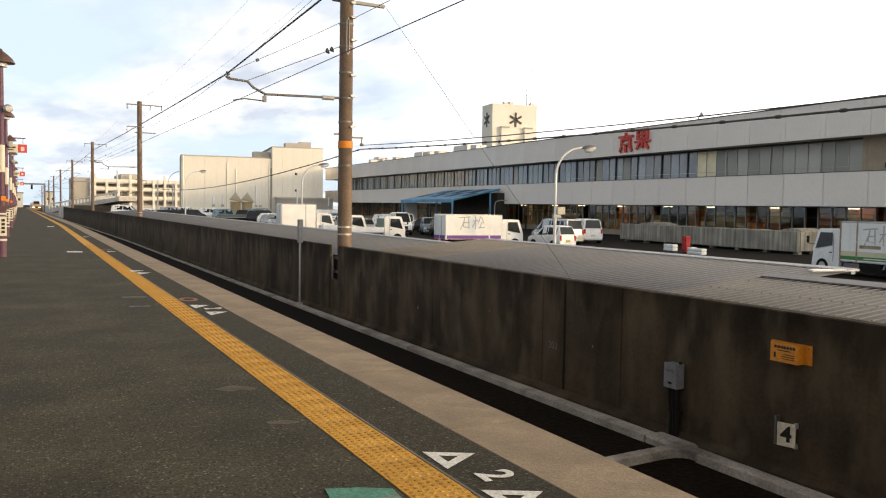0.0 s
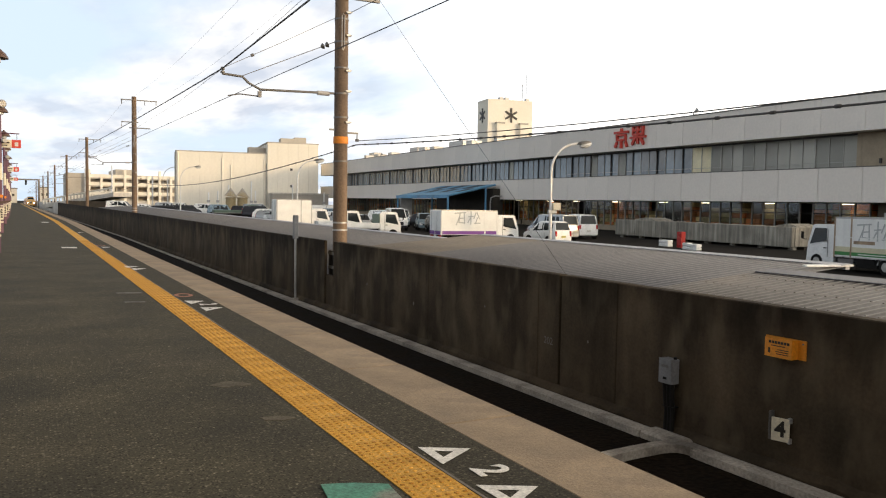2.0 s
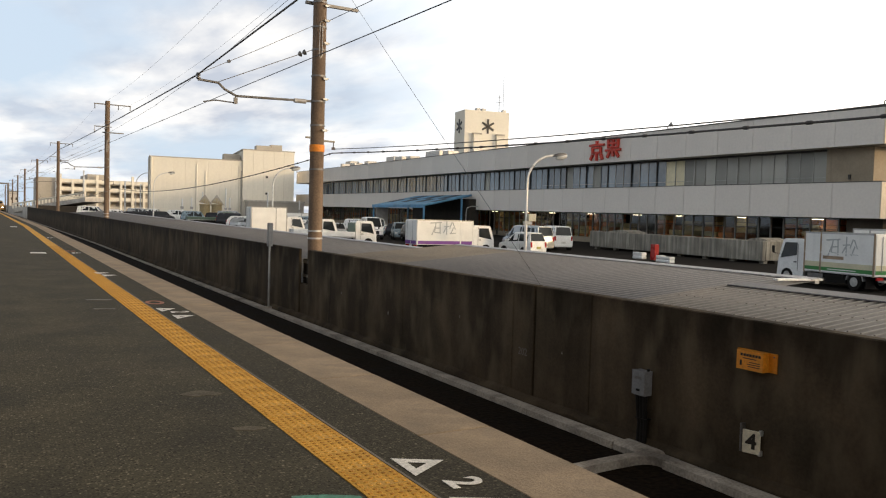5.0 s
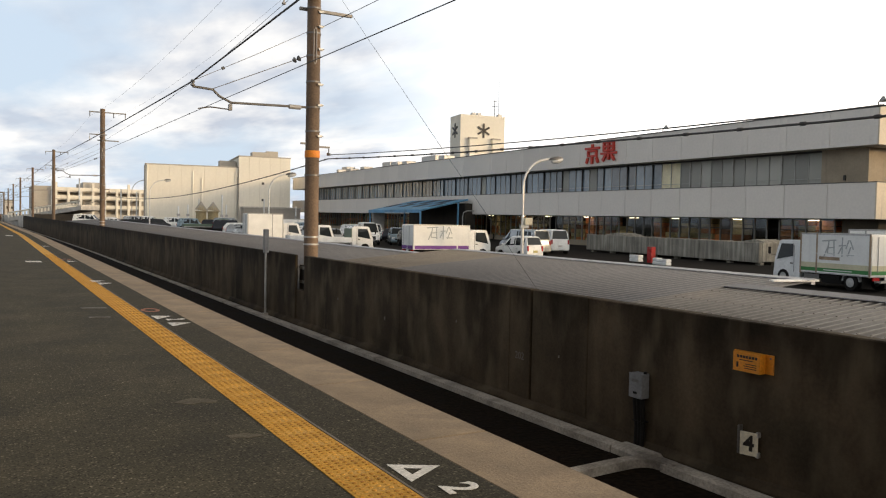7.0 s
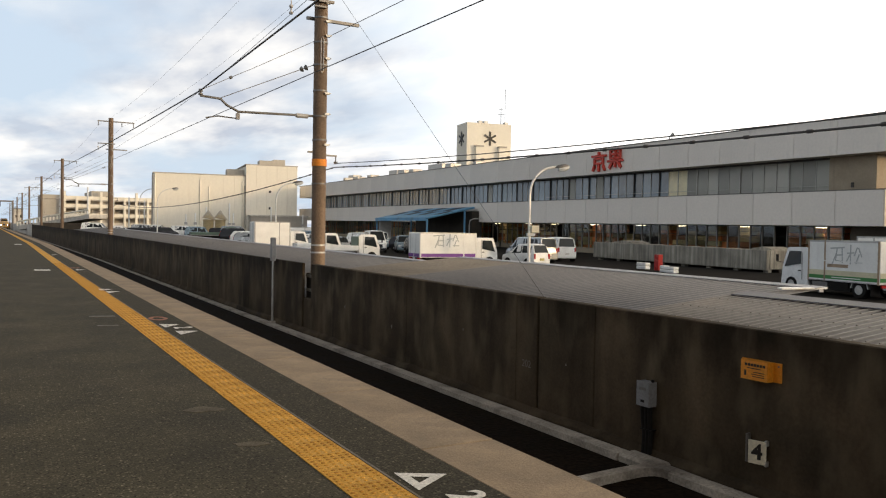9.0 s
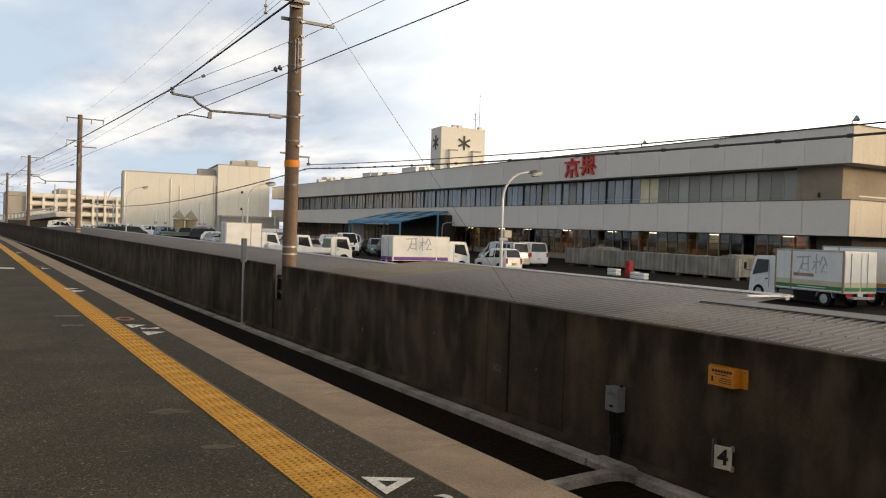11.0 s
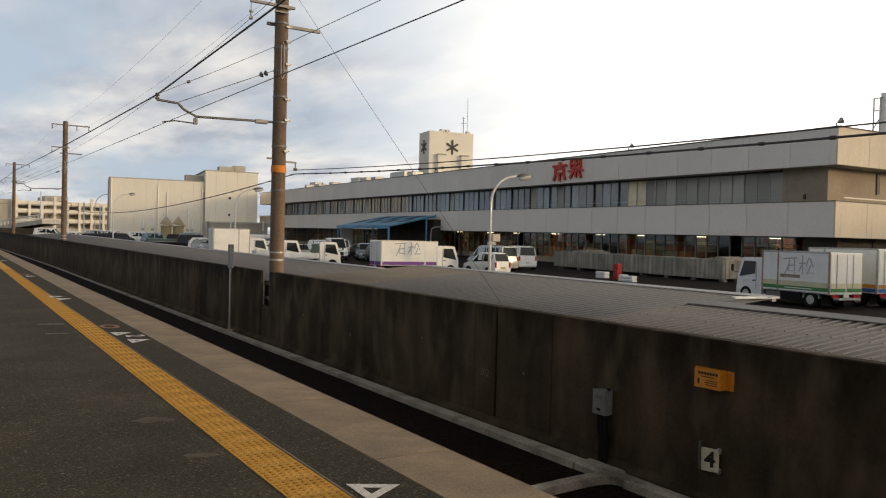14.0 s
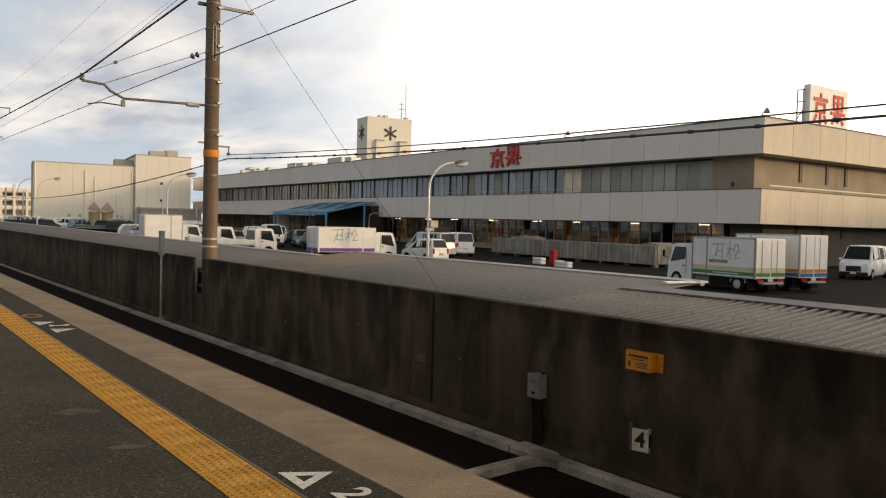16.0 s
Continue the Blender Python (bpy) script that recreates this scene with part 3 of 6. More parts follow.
def build_walls():
    w = thing("wall_trackside", pose(0, 0, 0), "dark stained concrete retaining wall beside the track", "wall", kind="structure")

    def panel(y0, y1, gap=0.006, thick=0.16):
        bm = bmesh.new()
        v = box(bm, (WALL_X, y0 + gap, -1.3), (WALL_X + thick, y1 - gap, 0))
        for k in v:
            o = bend(k.co.y)
            if k.co.z > -1:
                k.co.z = wall_top(k.co.y)
            k.co.x += o
        part("wall_panel", bm, M_WALL, w, bevel=0.012)

    ys = [-30, -22, -14, -7, -1.6, 7.37, 8.48]
    for a, b in zip(ys, ys[1:]):
        panel(a, b, 0.0012)
    ys = [8.52, 8.99, 12.32, 17.12]
    for a, b in zip(ys, ys[1:]):
        panel(a, b, 0.0012)
    y = 17.72
    while y < 156:
        n = min(y + (5.2 if y < 60 else 9.0), 156.2)
        panel(y, n, 0.002, 0.07)
        y = n
    bx("low_infill", (WALL_X + 0.04, 17.12, -1.3), (WALL_X + 0.2, 17.95, -0.29), M_WALL, w, bevel=0.012)
    # rough footing ledge
    ys = [-30, -15] + [-5 + 0.22 * k for k in range(230)] + [50, 58, 70, 85, 100, 120, 140, 156]
    bm = bmesh.new()
    rings = []
    for y in ys:
        o, e, h = bend(y), random.uniform(-0.035, 0.02), random.uniform(-0.03, 0.025)
        rings.append([bm.verts.new(p) for p in ((6.02 + o + e, y, -1.3), (6.02 + o + e, y, -1.03 + h), (6.05 + o + e, y, -0.985 + h), (WALL_X + o + 0.01, y, -0.96 + h * 0.6))])
    for a, b in zip(rings, rings[1:]):
        for i in range(3):
            bm.faces.new((a[i], a[i + 1], b[i + 1], b[i]))
    part("footing", bm, M_WALL, w)
    far = strip("wall_far", WALL_X, WALL_X + 0.25, -1.3, 1.0, M_DECK, stations=[156.5, 190, 220, 260, 300, 360, 420])
    tagged(far, "pale concrete wall continuing along the railway", "wall", kind="structure")


def roof_section(y0, y1, x_near, far0, far1, z_far0, z_far1, slope, mat, pitch_rib, label, height=0.035, flash=0.1):
    """A ribbed sheet roof that rises away from the railway. far0, far1: where its far edge lies at y0 and y1."""
    t = thing("shed_roof", pose(0, 0, 0), label, "roof", "low shed roofs behind the wall")
    bm = bmesh.new()
    n = int((y1 - y0) / pitch_rib)
    prev = None
    for i in range(n + 1):
        for k, dz in ((0.0, 0.0), (0.68, 0.0), (0.75, height), (0.92, height)):
            y = y0 + (i + k) * pitch_rib
            f = (y - y0) / (y1 - y0)
            xf, zf = far0 + (far1 - far0) * f, z_far0 + (z_far1 - z_far0) * f
            xn = x_near
            a = bm.verts.new((xn, y, zf - slope * (xf - xn) + dz))
            b = bm.verts.new((xf, y, zf + dz))
            if prev:
                bm.faces.new((prev[0], a, b, prev[1]))
            prev = (a, b)
    sheet = part("ribbed_sheet", bm, mat, t)
    so = sheet.modifiers.new("thick", "SOLIDIFY")
    so.thickness, so.offset = 0.006, -1
    bm = bmesh.new()
    for (xa, za), (xb, zb) in (((far0, z_far0), (far1, z_far1)),):
        c = [(xa - flash, y0, za + height - 0.005 - flash * slope * 0.6), (xb - flash, y1, zb + height - 0.005 - flash * slope * 0.6), (xb + 0.16, y1, zb + height + 0.02), (xa + 0.16, y0, za + height + 0.02)]
        hi = [bm.verts.new((p[0], p[1], p[2] + 0.016)) for p in c]
        lo = [bm.verts.new(p) for p in c]
        bm.faces.new(hi)
        bm.faces.new(lo[::-1])
        for i in range(4):
            bm.faces.new((hi[i], lo[i], lo[(i + 1) % 4], hi[(i + 1) % 4]))
    part("edge_flashing", bm, M_FLASH if flash > 0.2 else M_GUTTER, t, "pale sheet-metal edge flashing")
    if pitch_rib < 0.2:
        # rows of roofing bolts on the ribs
        bm = bmesh.new()
        for i in range(n):
            y = y0 + (i + 0.81) * pitch_rib
            f = (y - y0) / (y1 - y0)
            xf, zf = far0 + (far1 - far0) * f, z_far0 + (z_far1 - z_far0) * f
            for x in (xf - 0.9, xf - 1.9, xf - 2.9, xf - 4.4):
                z = zf - slope * (xf - x) + height
                box(bm, (x - 0.013, y - 0.013, z - 0.003), (x + 0.013, y + 0.013, z + 0.015))
        tagged(part("bolt_row", bm, M_STEEL, t, "dark roofing bolts"), kind="stuff")
    bm = bmesh.new()
    for (xa, za), (xb, zb) in (((far0, z_far0), (far1, z_far1)),):
        c = [(xa + 0.01, y0, za + 0.02), (xb + 0.01, y1, zb + 0.02), (xb + 0.15, y1, zb + 0.02), (xa + 0.15, y0, za + 0.02)]
        hi = [bm.verts.new(p) for p in c]
        lo = [bm.verts.new((p[0], p[1], p[2] - 0.08)) for p in c]
        bm.faces.new(hi)
        bm.faces.new(lo[::-1])
        for i in range(4):
            bm.faces.new((hi[i], lo[i], lo[(i + 1) % 4], hi[(i + 1) % 4]))
    part("edge_gutter", bm, M_GUTTER, t, "pale sheet-metal edge gutter")
    k = max(2, int((y1 - y0) / 6))
    for i in range(k + 1):
        y = y0 + 0.9 + (y1 - y0 - 1.8) * i / k
        f = (y - y0) / (y1 - y0)
        xf, zf = far0 + (far1 - far0) * f, z_far0 + (z_far1 - z_far0) * f
        for x in (x_near + 0.15, xf - 0.2):
            zt = zf - slope * (xf - x) - 0.01
            cy("support_post", (x, y, lot_z(y) - 0.3), (x, y, zt), 0.04, M_GALV, t, n=8)
    for x in (x_near + 0.15, min(far0, far1) - 0.6):
        za, zb = z_far0 - slope * (far0 - x) - 0.05, z_far1 - slope * (far1 - x) - 0.05
        bm = bmesh.new()
        tube(bm, [(x, y0 + 0.3, za - 0.02), (x, y1 - 0.3, zb - 0.02)], 0.035, 4)
        part("purlin", bm, M_GALV, t)


def build_roofs():
    roof_section(-18, 10.85, 6.75, 13.0, 13.0, 0.15, 0.15, 0.085, M_SHEET2, 0.19, "pale ribbed sheet-metal roof of a low shed", 0.045, 0.34)
    roof_section(10.9, 22.2, 6.75, 15.55, 15.83, 0.20, 0.228, 0.085, M_SHEET, 0.24, "grey weathered ribbed sheet-metal roof of a low shed")
    # section in a paler, warmer tan than its neighbours
    roof_section(22.25, 26.95, 6.75, 15.83, 15.95, 0.228, 0.24, 0.085, M_SHEET3, 0.24, "tan ribbed sheet-metal roof of a low shed")
    t = thing("loose_flashing", pose(15.15, 11.07, 0.213, 0, 4.5, -103.5), "loose white strip of flashing lying on the roof edge", "flashing")
    bx("strip", (-0.07, -0.55, 0), (0.07, 0.65, 0.03), M_WHITE, t)
    bx("end_lip", (-0.07, 0.63, 0.03), (0.07, 0.65, 0.045), M_WHITE, t)
    roof_section(27.0, 128.0, 6.75, 14.3, 14.2, 0.105, 0.78, 0.085, M_SHEET, 0.5, "long dark grey sheet-metal roof of a low shed", 0.03)


# ---- catenary ----
POLE_AT = [(6.74, 18.4), (6.55, 58.2), (6.05, 98.0), (5.62, 138.0), (5.08, 178.0), (4.72, 218.0), (4.3, 258.0), (3.8, 298.0), (3.3, 338.0)]


def build_poles():
    for i, (x, y) in enumerate(POLE_AT):
        t = thing("catenary_pole", pose(x, y, -0.9), "brown concrete overhead-line pole with steel arms" if i else "brown concrete overhead-line pole with an orange band", "pole", "overhead line poles")
        bm = bmesh.new()
        cyl(bm, (0, 0, -0.2), (0, 0, 9.55), 0.178, 0.158, 24)
        part("shaft", bm, M_POLE, t)
        detail = i < 2
        for z, r in ((1.66, 0.186), (1.84, 0.186), (3.35, 0.183), (4.42, 0.181), (5.0, 0.180), (5.62, 0.179), (6.25, 0.178), (6.8, 0.177), (7.4, 0.176), (8.2, 0.173)) if detail else ((7.4, 0.176),):
            bm = bmesh.new()
            cyl(bm, (0, 0, z - 0.02), (0, 0, z + 0.02), r, r, 20)
            part("steel_band", bm, M_GALV if z < 2 else M_STEEL, t)
        if i == 0:
            cy("orange_band", (0, 0, 3.78), (0, 0, 3.95), 0.185, M_ORANGE, t, n=24, label="orange painted band")
        if detail:
            for z in (4.3, 5.05, 5.55, 6.4, 6.95, 7.3, 7.75):
                bm = bmesh.new()
                box(bm, (0.06, -0.21, z - 0.025), (0.17, -0.13, z + 0.025))
                cyl(bm, (0.05, -0.2, z), (0.05, -0.235, z), 0.012, n=6)
                cyl(bm, (0.18, -0.2, z), (0.18, -0.235, z), 0.012, n=6)
                part("clamp", bm, M_GALV, t)
            bm = bmesh.new()
            tube(bm, [(-0.03 + 0.035 * math.cos(a), -0.195, z) for a, z in ((0, 6.1), (0, 6.85), (1.57, 6.92), (3.14, 6.85), (3.14, 6.1), (4.71, 6.03), (6.28, 6.1))], 0.011)
            part("cable_loop", bm, M_PORC, t)
        # hinged bracket towards the track
        bm = bmesh.new()
        tube(bm, [(-0.17, 0, 5.0), (-2.0, 0, 4.94), (-2.28, 0, 5.07), (-2.42, 0, 5.20), (-2.88, 0, 5.23)], 0.03, 8)
        part("bracket_tube", bm, M_STEEL, t)
        bm = bmesh.new()
        lathe(bm, [(0.03, 0), (0.055, 0.02), (0.055, 0.3), (0.03, 0.32)], 10)
        me = mesh_of("insulator", bm, M_PORC)
        piece("insulator", me, t, pose(-0.62, 0, 4.98, 0, 90, 0))
        bm = bmesh.new()
        lathe(bm, [(0.02, 0), (0.055, 0.02), (0.055, 0.05), (0.025, 0.06), (0.025, 0.08), (0.055, 0.09), (0.04, 0.15)], 10)
        piece("insulator", mesh_of("pin_insulator", bm, M_STEEL), t, pose(-2.87, 0, 5.23))
        bm = bmesh.new()
        tube(bm, [(-2.02, 0, 4.94), (-2.02, 0, 4.78), (-2.48, 0, 4.80), (-2.75, 0, 4.74)], 0.016, 6)
        box(bm, (-2.06, -0.04, 4.76), (-1.98, 0.04, 4.9))
        part("steady_arm", bm, M_STEEL, t)
        # top arms
        bm = bmesh.new()
        box(bm, (-0.85, -0.24, 7.74), (0.25, -0.16, 7.80))
        box(bm, (-0.25, -0.26, 7.60), (0.05, -0.18, 7.64))
        part("short_arm", bm, M_STEEL, t)
        bm = bmesh.new()
        lathe(bm, [(0.012, -0.42), (0.05, -0.40), (0.05, -0.36), (0.02, -0.34), (0.02, -0.26), (0.05, -0.24), (0.05, -0.2), (0.015, -0.18), (0.012, 0)], 10)
        piece("insulator", mesh_of("hung_insulator", bm, M_PORC), t, pose(-0.83, -0.2, 7.74))
        bm = bmesh.new()
        box(bm, (-0.3, 0.15, 7.38), (1.08, 0.23, 7.45))
        part("long_arm", bm, M_STEEL, t)
        # head arm
        bm = bmesh.new()
        box(bm, (-0.85, -0.05, 9.28), (1.5, 0.05, 9.35))
        for xx in (-0.8, 0.7, 1.45):
            cyl(bm, (xx, 0, 9.0), (xx, 0, 9.28), 0.03, n=6)
        part("head_arm", bm, M_STEEL, t)
        # tension insulator on the track side
        bm = bmesh.new()
        tube(bm, [(-0.16, 0.0, 6.25), (-0.6, 0.0, 6.05), (-2.42, 0.0, 5.22)], 0.0085)
        for s in (0.45, 0.7):
            p = Vector((-0.16, 0.0, 6.25)).lerp(Vector((-0.6, 0.0, 6.05)), s)
            cyl(bm, p, p + Vector((-0.05, 0.0, -0.023)), 0.075, 0.04, 10)
        part("tension_insulator", bm, M_STEEL, t)
        bm = bmesh.new()
        tube(bm, [(-0.17, 0.0, 6.82), (-1.5, 0.0, 6.08), (-2.86, 0.0, 5.36)], 0.0065)
        cyl(bm, (-2.16, 0.0, 5.73), (-2.22, 0.0, 5.70), 0.035, n=8)
        part("bracket_stay", bm, M_STEEL, t)
        bm = bmesh.new()
        box(bm, (0.1, -0.03, 4.04), (0.45, 0.03, 4.08))
        tube(bm, [(0.43, 0, 4.05), (0.43, 0, 3.9)], 0.014)
        cyl(bm, (0.43, 0, 3.92), (0.43, 0, 3.86), 0.05, n=8)
        part("cable_arm", bm, M_STEEL, t)
        bx("cable_arm", (-0.3, -0.03, 4.1), (-0.1, 0.03, 4.14), M_STEEL, t)


def wire(name, pts, r, label, sag=0.0, beads=()):
    """beads: the places along y at which small clamps sit."""
    bm = bmesh.new()
    path = []
    for a, b in zip(pts, pts[1:]):
        a, b = Vector(a), Vector(b)
        n = 18
        for k in range(n):
            f = k / n
            p = a.lerp(b, f)
            p.z -= sag * 4 * f * (1 - f)
            path.append(p)
    path.append(Vector(pts[-1]))
    tube(bm, path, r, 5)
    for y in beads:
        for p, q in zip(path, path[1:]):
            if p.y <= y < q.y:
                d = (q - p).normalized()
                c = p.lerp(q, (y - p.y) / (q.y - p.y))
                cyl(bm, c - d * 0.03, c + d * 0.03, r + 0.008, n=8)
    tagged(part(name, bm, M_WIRE), label, "wire", "overhead wires")


def build_wires():
    def along(dx, z, first=-21.6):
        out = [(POLE_AT[0][0] + dx, first, z)]
        out += [(x + dx, y, z + (0.2 if i else 0.0)) for i, (x, y) in enumerate(POLE_AT)]
        return out
    c = along(-2.55, 3.86)
    c[0] = (4.25, -21.6, 3.30)
    c[1] = (4.22, 18.4, 3.925)
    c[2] = (4.0, 58.2, 4.40)
    wire("contact_wire", c, 0.0075, "thin contact wire hung over the track", 0.0, (20.3, 22.0, 24.5, 28.0, 36.0))
    m = [(3.87, -21.6, 5.65)] + [(x - 2.88, y, 4.44 + (0.75 if i else 0)) for i, (x, y) in enumerate(POLE_AT)]
    wire("messenger_wire", m, 0.017, "thick dark messenger wire over the track", 0.06)
    wire("feeder_wire", [(4.25, -21.6, 6.5), (4.22, 8.0, 5.28), (4.22, 18.4, 4.74), (4.2, 26.0, 4.58), (4.1, 38.0, 4.56), (4.0, 58.2, 4.95)], 0.0045, "thin feeder wire with clamps beside the messenger wire", 0.0, (22.3,))
    wire("span_wire", [(7.0, -21.6, 5.2), (6.97, 18.4, 6.1)], 0.008, "thin span wire behind the poles", 0.05)
    wire("signal_cable", [(7.15, -21.6, 3.05), (7.15, 18.4, 2.88), (7.0, 58.2, 2.75), (6.5, 98, 2.8), (6.1, 138, 2.8), (5.5, 178, 2.8), (5.1, 218, 2.8)], 0.0135, "black signal cable slung between the poles", 0.55, [3.0 + 0.78 * k for k in range(34)] + [30.5, 34.0, 38.0, 42.0, 47.0])
    wire("earth_wire", [(7.18, -21.6, 3.16), (7.18, 18.4, 2.98)], 0.009, "thin wire above the signal cable", 0.55)
    wire("stay_wire", [(6.93, 18.35, 7.42), (7.1, 9.73, 0.4), (7.13, 7.75, -1.2)], 0.0038, "thin diagonal stay wire down to the ground")
    for dx, z in ((-0.8, 8.12), (0.7, 8.1)):
        wire("high_wire", [(POLE_AT[0][0] + dx, -21.6, z)] + [(x + dx, y, z) for x, y in POLE_AT], 0.0036, "thin high line wire on the pole heads", 0.5)


def build_trackside():
    # slim post with a grey box on its head
    t = thing("marker_post", pose(5.95, 19.5, -1.05), "slim white post with a grey box head on the trackside wall", "post")
    cy("post", (0, 0, 0), (0, 0, 1.62), 0.028, M_GALV, t, n=10)
    bx("head", (-0.06, -0.06, 1.55), (0.06, 0.06, 2.15), M_GREYBOX, t, bevel=0.012)
    bx("foot", (-0.08, -0.08, -0.1), (0.15, 0.08, 0.02), M_CURB, t)
    # numbered plate on a bracket
    t = thing("number_plate", pose(WALL_X, 5.02, -0.65), "white plate with a black number 4 on a bracket", "sign")
    bm = bmesh.new()
    box(bm, (-0.012, -0.085, -0.11), (0.0, 0.085, 0.11))
    pl = part("plate", bm, M_CREAMP, t, bevel=0.004)
    pl.matrix_basis = pose(-0.05, -0.01, 0, 0, 0, 16)
    bx("bracket", (-0.055, 0.10, -0.12), (0, 0.125, 0.15), M_STEEL, t, bevel=0.004)
    bx("bracket", (-0.04, -0.10, 0.07), (0, -0.07, 0.12), M_GALV, t, bevel=0.004)
    bx("bracket", (-0.04, -0.10, -0.12), (0, -0.07, -0.07), M_GALV, t, bevel=0.004)
    me = text_mesh("4", 0.20, 0.002, 0.006)
    me.materials.append(M_INK)
    piece("numeral", me, t, pose(-0.05, -0.01, 0, 0, 0, 16) @ pose(-0.014, 0, 0, 90, 0, -90))
    # orange box with a notice
    t = thing("notice_box", pose(WALL_X, 5.02, 0.115), "orange sheet-metal box with a dark printed notice", "box")
    bm = bmesh.new()
    prism(bm, [(-0.012, 0.22), (-0.012, 0.20), (-0.10, 0.16), (-0.10, -0.13), (-0.012, -0.13), (-0.012, -0.215), (-0.002, -0.215), (-0.002, 0.22)], -0.09, 0.09)
    for v in bm.verts:
        v.co = Vector((v.co.x, v.co.z, v.co.y))
    part("housing", bm, M_OBOX, t)
    rows = [(0.05, 0.024, -0.11, 0.12), (0.018, 0.008, -0.06, 0.09), (-0.015, 0.007, -0.10, 0.02), (-0.035, 0.007, -0.10, 0.04), (-0.055, 0.007, -0.10, 0.03), (-0.03, 0.05, 0.10, 0.12)]
    for z, h, a, b in rows:
        n = 7 if h > 0.02 and b - a > 0.1 else 1
        for k in range(n):
            w = (b - a) / n
            bx("print_bar", (-0.103, a + k * w + (0.004 if n > 1 else 0), z - h / 2), (-0.0995, a + (k + 1) * w - (0.004 if n > 1 else 0), z + h / 2), M_INK, t)
    cy("bolt", (-0.02, -0.185, 0.06), (-0.005, -0.185, 0.06), 0.008, M_STEEL, t, n=8)
    # switch box with conduits
    t = thing("junction_box", pose(WALL_X, 6.42, -0.37), "grey electrical box with three black conduits on the wall", "electrical box")
    bx("case", (-0.13, -0.09, -0.135), (-0.01, 0.09, 0.135), M_GREYBOX, t, bevel=0.008)
    bx("lid", (-0.14, -0.094, -0.13), (-0.13, 0.094, 0.14), M_GREYBOX, t, bevel=0.004)
    bx("print_bar", (-0.143, -0.05, 0.045), (-0.1395, 0.05, 0.075), M_STEEL, t)
    bx("latch", (-0.147, -0.03, -0.085), (-0.1395, 0.02, -0.06), M_BLACK, t)
    cy("knob", (-0.07, 0.09, -0.02), (-0.07, 0.125, -0.02), 0.022, M_BLACK, t)
    cy("knob", (-0.06, -0.07, 0.135), (-0.06, -0.07, 0.16), 0.018, M_BLACK, t)
    for k, dy in enumerate((-0.055, 0.0, 0.055)):
        bm = bmesh.new()
        tube(bm, [(-0.08, dy, -0.14), (-0.07, dy * 0.9, -0.3), (-0.05, dy * 0.8, -0.45), (-0.06, dy * 0.85, -0.68)], 0.026, 8)
        part("conduit", bm, M_BLACK, t)
    bx("strap", (-0.085, -0.08, -0.398), (0, 0.08, -0.388), M_BLACK, t)
    # pale rails in the wall opening; dark sheets behind stand in for its shade
    t = thing("gap_backing", pose(6.3, 17.0, -1.1), "pale rails in the wall gap before a dark backing for its shade", "fence")
    for k in range(4):
        bx("board", (0.02, k * 0.26, 0), (0.05, k * 0.26 + 0.25, 1.38), M_DARK, t)
    for z in (0.62, 0.95, 1.28):
        bx("rail", (0, 0, z), (0.02, 1.04, z + 0.07), M_DOCK, t)
    # pale lime spots and a crusted line on the wall
    for y, z, r in ((15.1, -0.25, 0.026), (12.9, -0.4, 0.024), (10.4, -0.15, 0.016), (7.9, -0.3, 0.012)):
        bm = bmesh.new()
        n = 9
        rim = [(y + r * random.uniform(0.6, 1.2) * math.cos(2 * math.pi * k / n), z + 1.6 * r * random.uniform(0.6, 1.2) * math.sin(2 * math.pi * k / n)) for k in range(n)]
        prism(bm, rim, -0.003, 0.001)
        for v in bm.verts:
            v.co = Vector((WALL_X + bend(y) + v.co.y, v.co.x, v.co.z))
        tagged(part("lime_spot", bm, M_SLEEPER), "small pale lime spot on the dark concrete wall", "stain", "lime spots")
    # faint stencilled number
    me = text_mesh("202", 0.14, 0.001)
    me.materials.append(M_SLEEPER)
    ob = new("wall_number", me)
    ob.matrix_basis = pose(WALL_X - 0.002, 8.74, -0.42) @ pose(0, 0, 0, 90, 0, -90)
    tagged(ob, "faint grey stencilled number 202 on the concrete wall", "number")


build_ground()
PLATFORM = build_platform()
platform_marks(PLATFORM)
build_track()
build_drain()
build_walls()
build_roofs()
build_poles()
build_wires()
build_trackside()


# ---- market building ----
B_AT = YARD @ pose(43.9, 26.3, -0.75, 0.34, 0, -3.1)
B_LEN, B_DEEP = 119.0, 46.0
Z_LOW, Z_SILL, Z_HEAD, Z_TOP = 2.75, 4.88, 7.05, 9.25


def sign_strokes(t, strokes, mat, name, depth, m):
    """A mark made of plain bars: each stroke x, z, width, height, lean."""
    for x, z, w, h, lean in strokes:
        bm = bmesh.new()
        box(bm, (-w / 2, -depth, -h / 2), (w / 2, 0, h / 2))
        ob = part(name, bm, mat, t)
        ob.matrix_basis = m @ pose(x, 0, z, 0, lean, 0)


MARK_A = [(0, 0.86, 0.12, 0.2, 0), (0, 0.74, 0.95, 0.12, 0), (-0.27, 0.46, 0.11, 0.36, 0), (0.27, 0.46, 0.11, 0.36, 0), (0, 0.6, 0.55, 0.10, 0), (0, 0.34, 0.6, 0.10, 0),
          (0, 0.12, 0.12, 0.44, 0), (-0.34, 0.10, 0.11, 0.32, 28), (0.34, 0.10, 0.11, 0.32, -28)]
